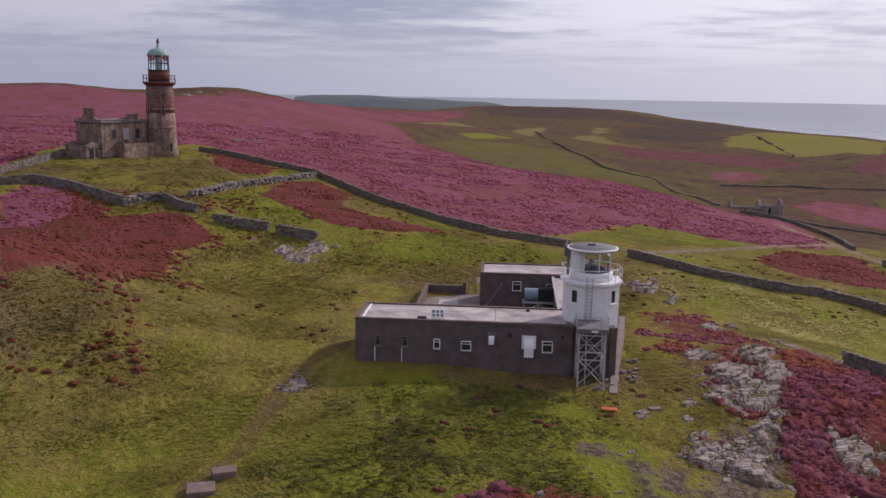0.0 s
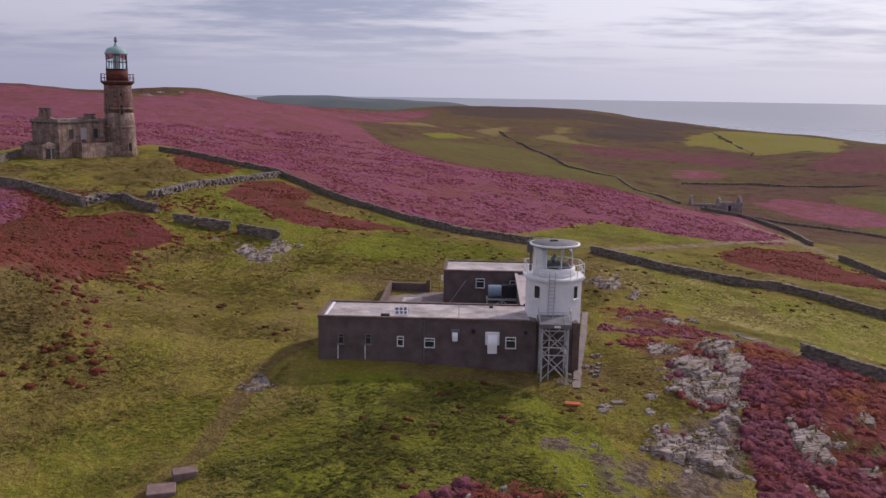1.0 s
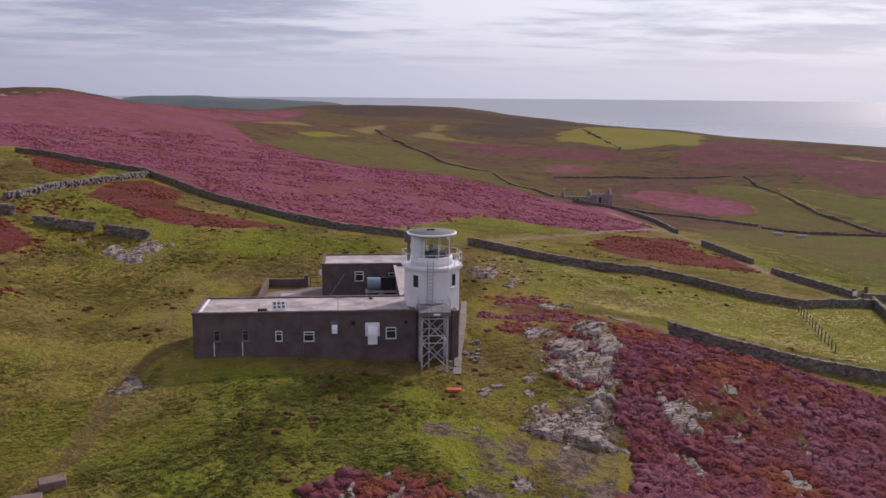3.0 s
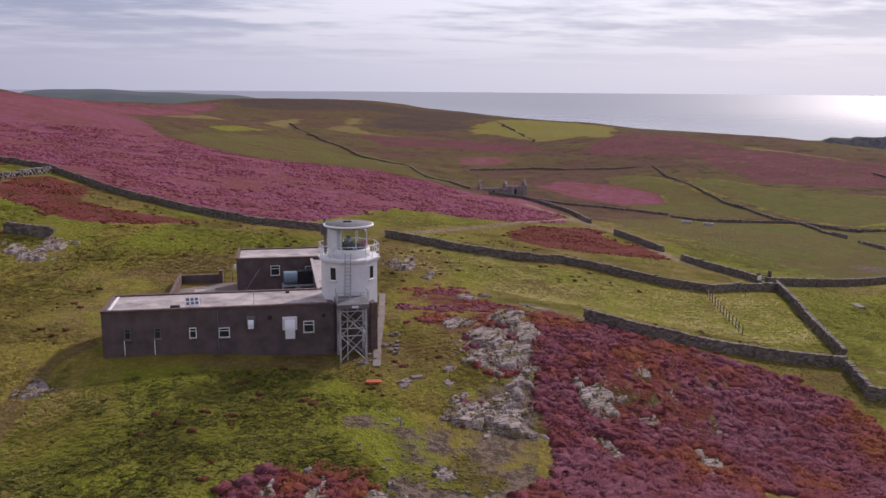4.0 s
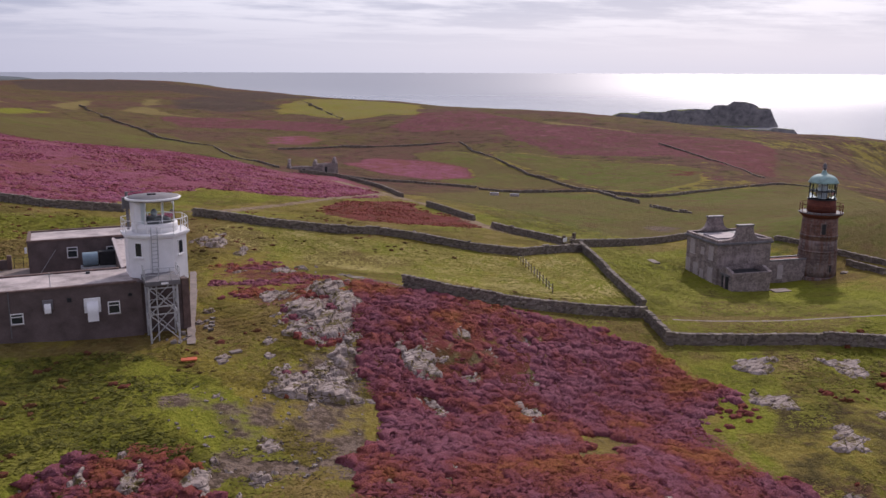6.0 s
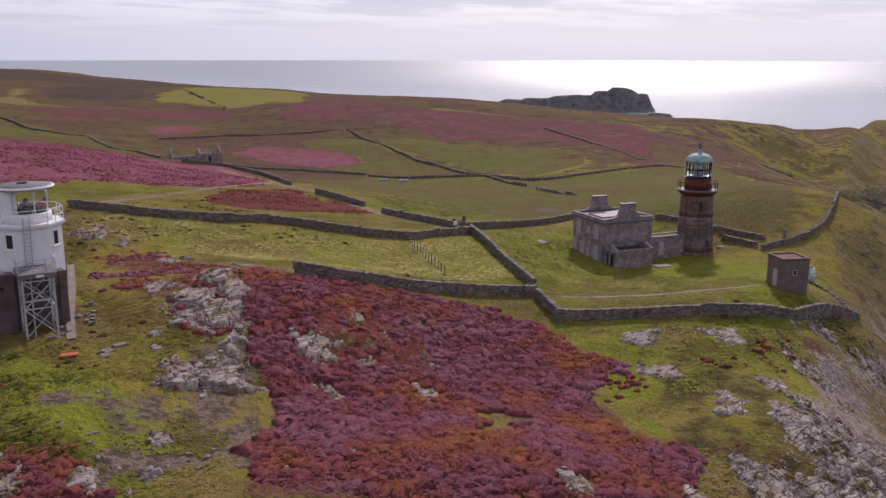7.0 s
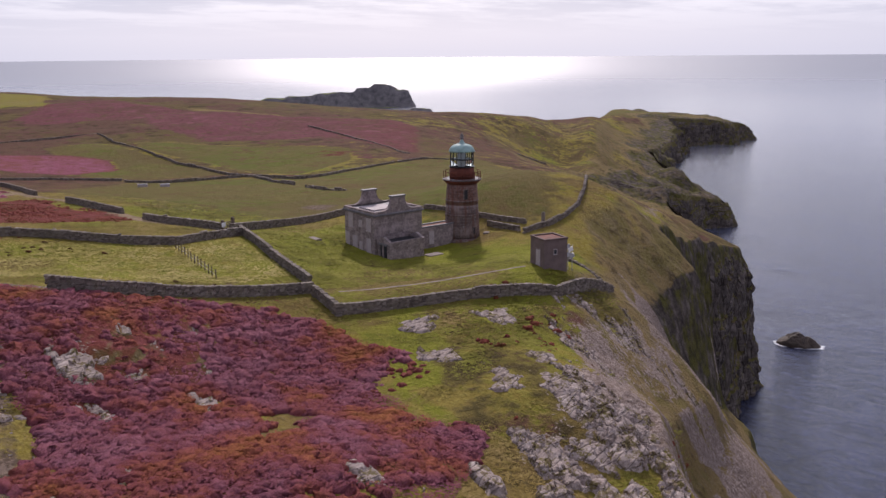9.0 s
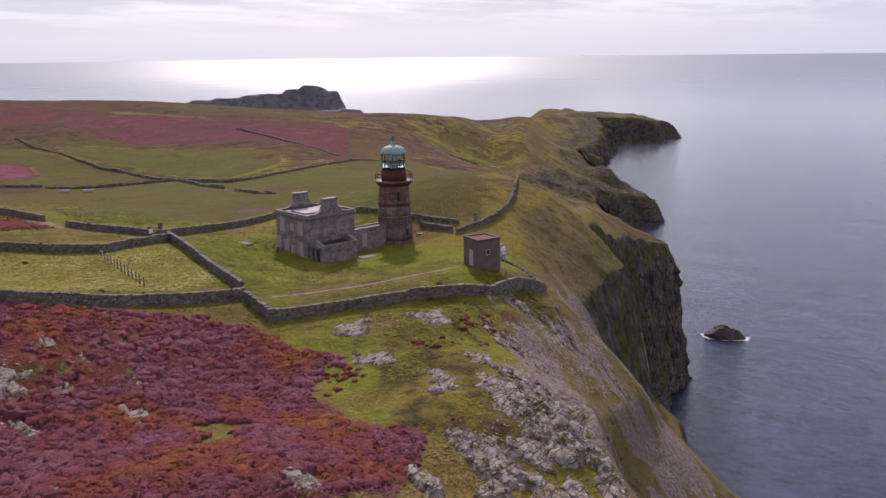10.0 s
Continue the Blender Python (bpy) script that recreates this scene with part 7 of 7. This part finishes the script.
cliff_face(COAST[13:23], "dark jointed sea cliff with green ledges above the water", 101, 0.9, 3.2)
cliff_face(COAST[22:34], "ragged dark rock of the low spur above the cove", 111, 1.5, 3.4)
cliff_face(COAST[33:42], "dark cliffs of the farther coves", 121, 2.4, 3.6)
cliff_face(COAST[41:50], "dark cliffs under the far green headland", 131, 2.8, 3.8)


# ---- heather, bracken and turf ----
def domes(name, pts, sizes, flat, mat, label, category, seed, ragged=0.35, sides=7):
    """Many small ragged cushions in one mesh."""
    rng = np.random.default_rng(seed)
    n = len(pts)
    rings = ((1.0, -0.25), (0.92, 0.30), (0.60, 0.78))
    base = [(r * math.cos(2 * math.pi * (k + 0.5 * i) / sides), r * math.sin(2 * math.pi * (k + 0.5 * i) / sides), z) for i, (r, z) in enumerate(rings) for k in range(sides)] + [(0, 0, 1.0)]
    base = np.array(base)
    v = base[None] * (1 + ragged * rng.uniform(-1, 1, (n, len(base), 1))) + 0.12 * rng.normal(size=(n, len(base), 3))
    v = v * np.stack([sizes, sizes * rng.uniform(0.75, 1.2, n), sizes * flat], -1)[:, None, :]
    z = height(pts[:, 0], pts[:, 1])
    v = v + np.concatenate([pts, z[:, None]], 1)[:, None, :]
    f = []
    for i in range(2):
        for k in range(sides):
            a, b, c, d = i * sides + k, i * sides + (k + 1) % sides, (i + 1) * sides + k, (i + 1) * sides + (k + 1) % sides
            f += [(a, b, c), (b, d, c)]
    top = len(base) - 1
    f += [(2 * sides + k, 2 * sides + (k + 1) % sides, top) for k in range(sides)]
    f = (np.array(f)[None] + (np.arange(n) * len(base))[:, None, None]).reshape(-1, 3)
    me = bpy.data.meshes.new(name)
    me.vertices.add(n * len(base))
    me.vertices.foreach_set("co", v.ravel())
    me.loops.add(f.size)
    me.loops.foreach_set("vertex_index", f.ravel())
    me.polygons.add(len(f))
    me.polygons.foreach_set("loop_start", np.arange(len(f)) * 3)
    me.polygons.foreach_set("use_smooth", np.ones(len(f), bool))
    me.update(calc_edges=True)
    me.materials.append(mat)
    tagged(new(name, me), label, category, kind="stuff")


def sprigs(name, pts, sizes, mat, label, category, seed, lift=0.0, spread=0.5):
    """Tufts of four leaning blades each, in one mesh."""
    g = np.random.default_rng(seed)
    n, blades = len(pts), 4
    z = height(pts[:, 0], pts[:, 1]) + lift * g.random(n) - 0.03
    root = np.concatenate([pts, z[:, None]], 1)[:, None, :] + np.concatenate([0.5 * sizes[:, None, None] * g.normal(size=(n, blades, 2)), np.zeros((n, blades, 1))], 2)
    a = g.uniform(0, 2 * np.pi, (n, blades))
    wide = sizes[:, None] * g.uniform(0.35, 0.7, (n, blades))
    side = np.stack([np.cos(a) * wide, np.sin(a) * wide, np.zeros_like(a)], -1)
    tip = np.stack([spread * g.normal(size=(n, blades)), spread * g.normal(size=(n, blades)), g.uniform(0.16, 0.42, (n, blades))], -1) * sizes[:, None, None]
    v = np.stack([root - side, root + side, root + tip], 2).reshape(-1, 3)
    me = bpy.data.meshes.new(name)
    me.vertices.add(len(v))
    me.vertices.foreach_set("co", v.ravel())
    me.loops.add(len(v))
    me.loops.foreach_set("vertex_index", np.arange(len(v)))
    me.polygons.add(len(v) // 3)
    me.polygons.foreach_set("loop_start", np.arange(len(v) // 3) * 3)
    me.update(calc_edges=True)
    me.materials.append(mat)
    tagged(new(name, me), label, category, kind="stuff")


def scatter(names, per_m2, seed, gap=0.0, size=9.0, lim=None):
    """Random places inside the named patches, thinned by a noise field."""
    rng = np.random.default_rng(seed)
    found = []
    for name in names:
        o = np.array(patches[name])
        lo, hi = o.min(0) - 2, o.max(0) + 2
        if lim:
            hi = np.minimum(hi, lim)
        n = int((hi - lo).prod() * per_m2)
        q = rng.uniform(lo, hi, (n, 2))
        d = inside(q[:, 0], q[:, 1], patches[name]) + 2.2 * rough(q[:, 0], q[:, 1], 5, 3, seed) + 0.9 * rough(q[:, 0], q[:, 1], 1.6, 2, seed + 1)
        keep = (d > 0) & (rough(q[:, 0], q[:, 1], size, 3, seed + 5) > gap - 1)
        found.append(q[keep])
    return np.concatenate(found)


def clear_of(q):
    """Leave out the crags, the tracks and the buildings."""
    keep = np.ones(len(q), bool)
    for x, y, wide, tall in CRAGS_A + CRAGS_B + CRAGS_C + CRAGS_D:
        keep &= np.hypot(q[:, 0] - x, q[:, 1] - y) > wide * 0.5
    for x, y, wide in sheet_spots:
        keep &= np.hypot(q[:, 0] - x, q[:, 1] - y) > wide * 0.42
    for name in ways:
        keep &= line_distance(q[:, 0], q[:, 1], ways[name])[0] > 1.1
    keep &= ~((q[:, 0] > -9) & (q[:, 0] < 16.5) & (q[:, 1] > 64.5) & (q[:, 1] < 96))
    return q[keep]


rng = np.random.default_rng(4)
gap = lambda q: q[inside(q[:, 0], q[:, 1], patches["bare_gap"]) < 0.5 + 1.8 * rough(q[:, 0], q[:, 1], 1.6, 2, 19)]
q = gap(clear_of(scatter(("big",), 0.9, 18, 0.2, 4)))
domes("heather", q, rng.uniform(0.45, 0.85, len(q)), 0.52, HEATHER, "broad purple heather bushes", "heather", 4, 0.30, 12)
q = gap(clear_of(scatter(("big", "heather_low"), 7.6, 11, 0.24, 4)))
domes("heather", q, 0.16 + 0.48 * rng.random(len(q)) ** 2.0, 0.58, HEATHER, "bushy purple and rust heather in bloom", "heather", 1, 0.42, 9)
q = gap(clear_of(scatter(("big", "heather_low"), 62.0, 21, 0.24, 4)))
sprigs("heather_sprigs", q, rng.uniform(0.05, 0.13, len(q)), HEATHER_TIPS, "flowering heather sprigs, purple to rust", "heather", 31, 0.42, 0.9)
q = clear_of(scatter(("crag_left", "red_crag"), 4.0, 12, 0.98, 3))
domes("heather", q, 0.16 + 0.28 * rng.random(len(q)) ** 1.4, 0.62, HEATHER, "low russet heather round the crags", "heather", 2, 0.3, 9)
q = clear_of(scatter(("rock1", "rock2"), 4.5, 16, 0.85, 3))
domes("heather", q, 0.14 + 0.34 * rng.random(len(q)) ** 1.6, 0.6, HEATHER, "rust and purple heather between the rock shards", "heather", 3, 0.35, 9)
q = clear_of(scatter(("crag_left", "red_crag"), 9.0, 22, 0.98, 3))
sprigs("heather_sprigs", q, rng.uniform(0.05, 0.11, len(q)), HEATHER_TIPS, "sprigs of russet heather round the crags", "heather", 32, 0.3, 0.9)
q = clear_of(scatter(("red_left", "red_wall", "red_knoll", "red_lane"), 2.2, 13, 0.75, 6))
domes("heather", q, 0.16 + 0.30 * rng.random(len(q)) ** 1.5, 0.6, HEATHER_RED, "russet heather spreading over the pasture", "heather", 33, 0.3, 8)
q = clear_of(scatter(("moor",), 1.1, 14, 0.75, 10, (92, 330)))
domes("heather", q, 0.22 + 0.40 * rng.random(len(q)) ** 1.5, 0.55, HEATHER_PINK, "pink heather moor in full bloom", "heather", 34, 0.3, 7)
q = clear_of(scatter(("purple_left",), 2.2, 15, 0.6, 8))
domes("heather", q, 0.16 + 0.30 * rng.random(len(q)) ** 1.5, 0.6, HEATHER_PINK, "purple heather beside the broken wall", "heather", 35, 0.3, 8)


def strew(x0, x1, y0, y1, n, gap, size, seed):
    """Random places in a stretch of the plan, thinned towards its rim."""
    g = np.random.default_rng(seed)
    q = g.uniform((x0, y0), (x1, y1), (n, 2))
    rim = np.minimum(np.minimum(q[:, 0] - x0, x1 - q[:, 0]), np.minimum(q[:, 1] - y0, y1 - q[:, 1]))
    return clear_of(q[rough(q[:, 0], q[:, 1], size, 3, seed) > gap + 0.9 * (1 - smooth(rim / 9))])


def fan(az0, az1, r0, r1, n, seed):
    """Random places, spread evenly over the camera's view, so thinner with distance."""
    g = np.random.default_rng(seed)
    a, r = np.radians(g.uniform(az0, az1, n)), r0 * (r1 / r0) ** g.random(n)
    return np.stack([np.sin(a) * r, np.cos(a) * r], 1)


q = fan(-34, 74, 36, 250, 400000, 61)
q = q[rng.random(len(q)) > smooth((np.hypot(q[:, 0], q[:, 1]) - 120) / 130)]
bare = np.max([inside(q[:, 0], q[:, 1], patches[k]) for k in ("big", "moor", "red_lane", "rock1", "rock2")], axis=0)
d, side, along = line_distance(q[:, 0], q[:, 1], EDGE)
q = q[(bare < -0.3) & ((d * side < 1.5) | (q[:, 0] < 30)) & ((inside(q[:, 0], q[:, 1], patches["dirt"]) < 1.0) | (rough(q[:, 0], q[:, 1], 4, 3, 8) > 0.15)) & (rough(q[:, 0], q[:, 1], 5, 3, 62) > -0.9)]
q = q[~((np.hypot(q[:, 0], q[:, 1]) > 112) & (np.arctan2(q[:, 0], q[:, 1]) > 0.86)) & (q[:, 0] < 101)]
heath = np.max([inside(q[:, 0], q[:, 1], patches[k]) for k in ("red_left", "purple_left", "red_wall", "red_knoll", "crag_left")], axis=0)
q = clear_of(q[heath < 2.0 * rough(q[:, 0], q[:, 1], 4, 3, 63)])
# Tufts grow with distance from the camera to keep one size in view.
size = (0.05 + 0.0013 * np.hypot(q[:, 0], q[:, 1])) * rng.uniform(0.6, 1.4, len(q))
lush = greenness(q[:, 0], q[:, 1]) + 0.30 * rough(q[:, 0], q[:, 1], 4, 3, 64) + rng.normal(size=len(q)) * 0.07
parched = 0.32 + 0.6 * rough(q[:, 0], q[:, 1], 13, 4, 27) + 0.25 * rough(q[:, 0], q[:, 1], 4, 3, 65) + rng.normal(size=len(q)) * 0.06
hay = inside(q[:, 0], q[:, 1], patches["paddock"]) > 0
green, brown = (lush > 0.56) & ~hay, (parched > 0.56) & (lush <= 0.56) & ~hay
for name, keep, mat, label, category in (("bracken", green, BRACKEN, "green bracken and lush grass in drifts over the pasture", "bracken"), ("dry_grass", brown, ROUGH_GRASS, "withered brown grass in patches over the pasture", "grass"),
                                         ("turf", ~(green | brown | hay), TURF, "tussocky yellow-green rough pasture", "grass"), ("pasture_grass", hay, STRAW, "pale yellow-green grass of the walled paddock", "grass")):
    sprigs(name, q[keep], size[keep], mat, label, category, 41 + len(name), 0.05, 1.35)
q = fan(-22, 42, 40, 66, 16000, 66)
q = clear_of(q[(greenness(q[:, 0], q[:, 1]) + 0.45 * rough(q[:, 0], q[:, 1], 4, 4, 67) > 0.70) & (inside(q[:, 0], q[:, 1], patches["big"]) < -0.3) & (inside(q[:, 0], q[:, 1], patches["dirt"]) < 0)])
sprigs("bracken", q, rng.uniform(0.10, 0.30, len(q)), FERN, "dark green sprays of bracken before the station", "bracken", 13, 0.12, 1.2)
q = strew(-70, 60, 44, 150, 5200, 0.18, 9, 64)
domes("weeds", q, 0.08 + 0.32 * rng.random(len(q)) ** 2, 0.5, RUSSET_WEED, "scattered dark clumps of dead bracken", "weeds", 9, 0.4, 8)
q = strew(40, 60, 28, 56, 500, 0.25, 5, 65)
domes("heather", q, rng.uniform(0.2, 0.5, len(q)), 0.6, HEATHER_RED, "outlying russet heather clumps on the slope", "heather", 10, 0.3, 8)
o = np.array(patches["red_left"])
q = strew(o[:, 0].min() - 6, o[:, 0].max() + 12, o[:, 1].min() - 14, o[:, 1].max() + 6, 5200, 0.05, 6, 66)
domes("heather", q, 0.10 + 0.36 * rng.random(len(q)) ** 2, 0.55, HEATHER_RED, "russet heather clumps thinning out over the pasture", "heather", 11, 0.3, 8)
q = strew(52, 150, 14, 78, 60000, -0.25, 7, 67)
d, side, along = line_distance(q[:, 0], q[:, 1], EDGE)
q = q[(d * side > 0) & (along < 0.98) & (height(q[:, 0], q[:, 1]) > -60) & (inside(q[:, 0], q[:, 1], patches["big"]) < 0)]
sprigs("rough_grass", q, rng.uniform(0.10, 0.24, len(q)), ROUGH_GRASS, "dry brown grass tussocks on the cliff slope", "grass", 44, 0.08, 1.1)
q = strew(54, 80, 24, 60, 900, 0.2, 5, 68)
domes("heather", q, 0.14 + 0.4 * rng.random(len(q)) ** 2, 0.6, HEATHER_RED, "last russet heather clumps above the cliff", "heather", 12, 0.3, 8)
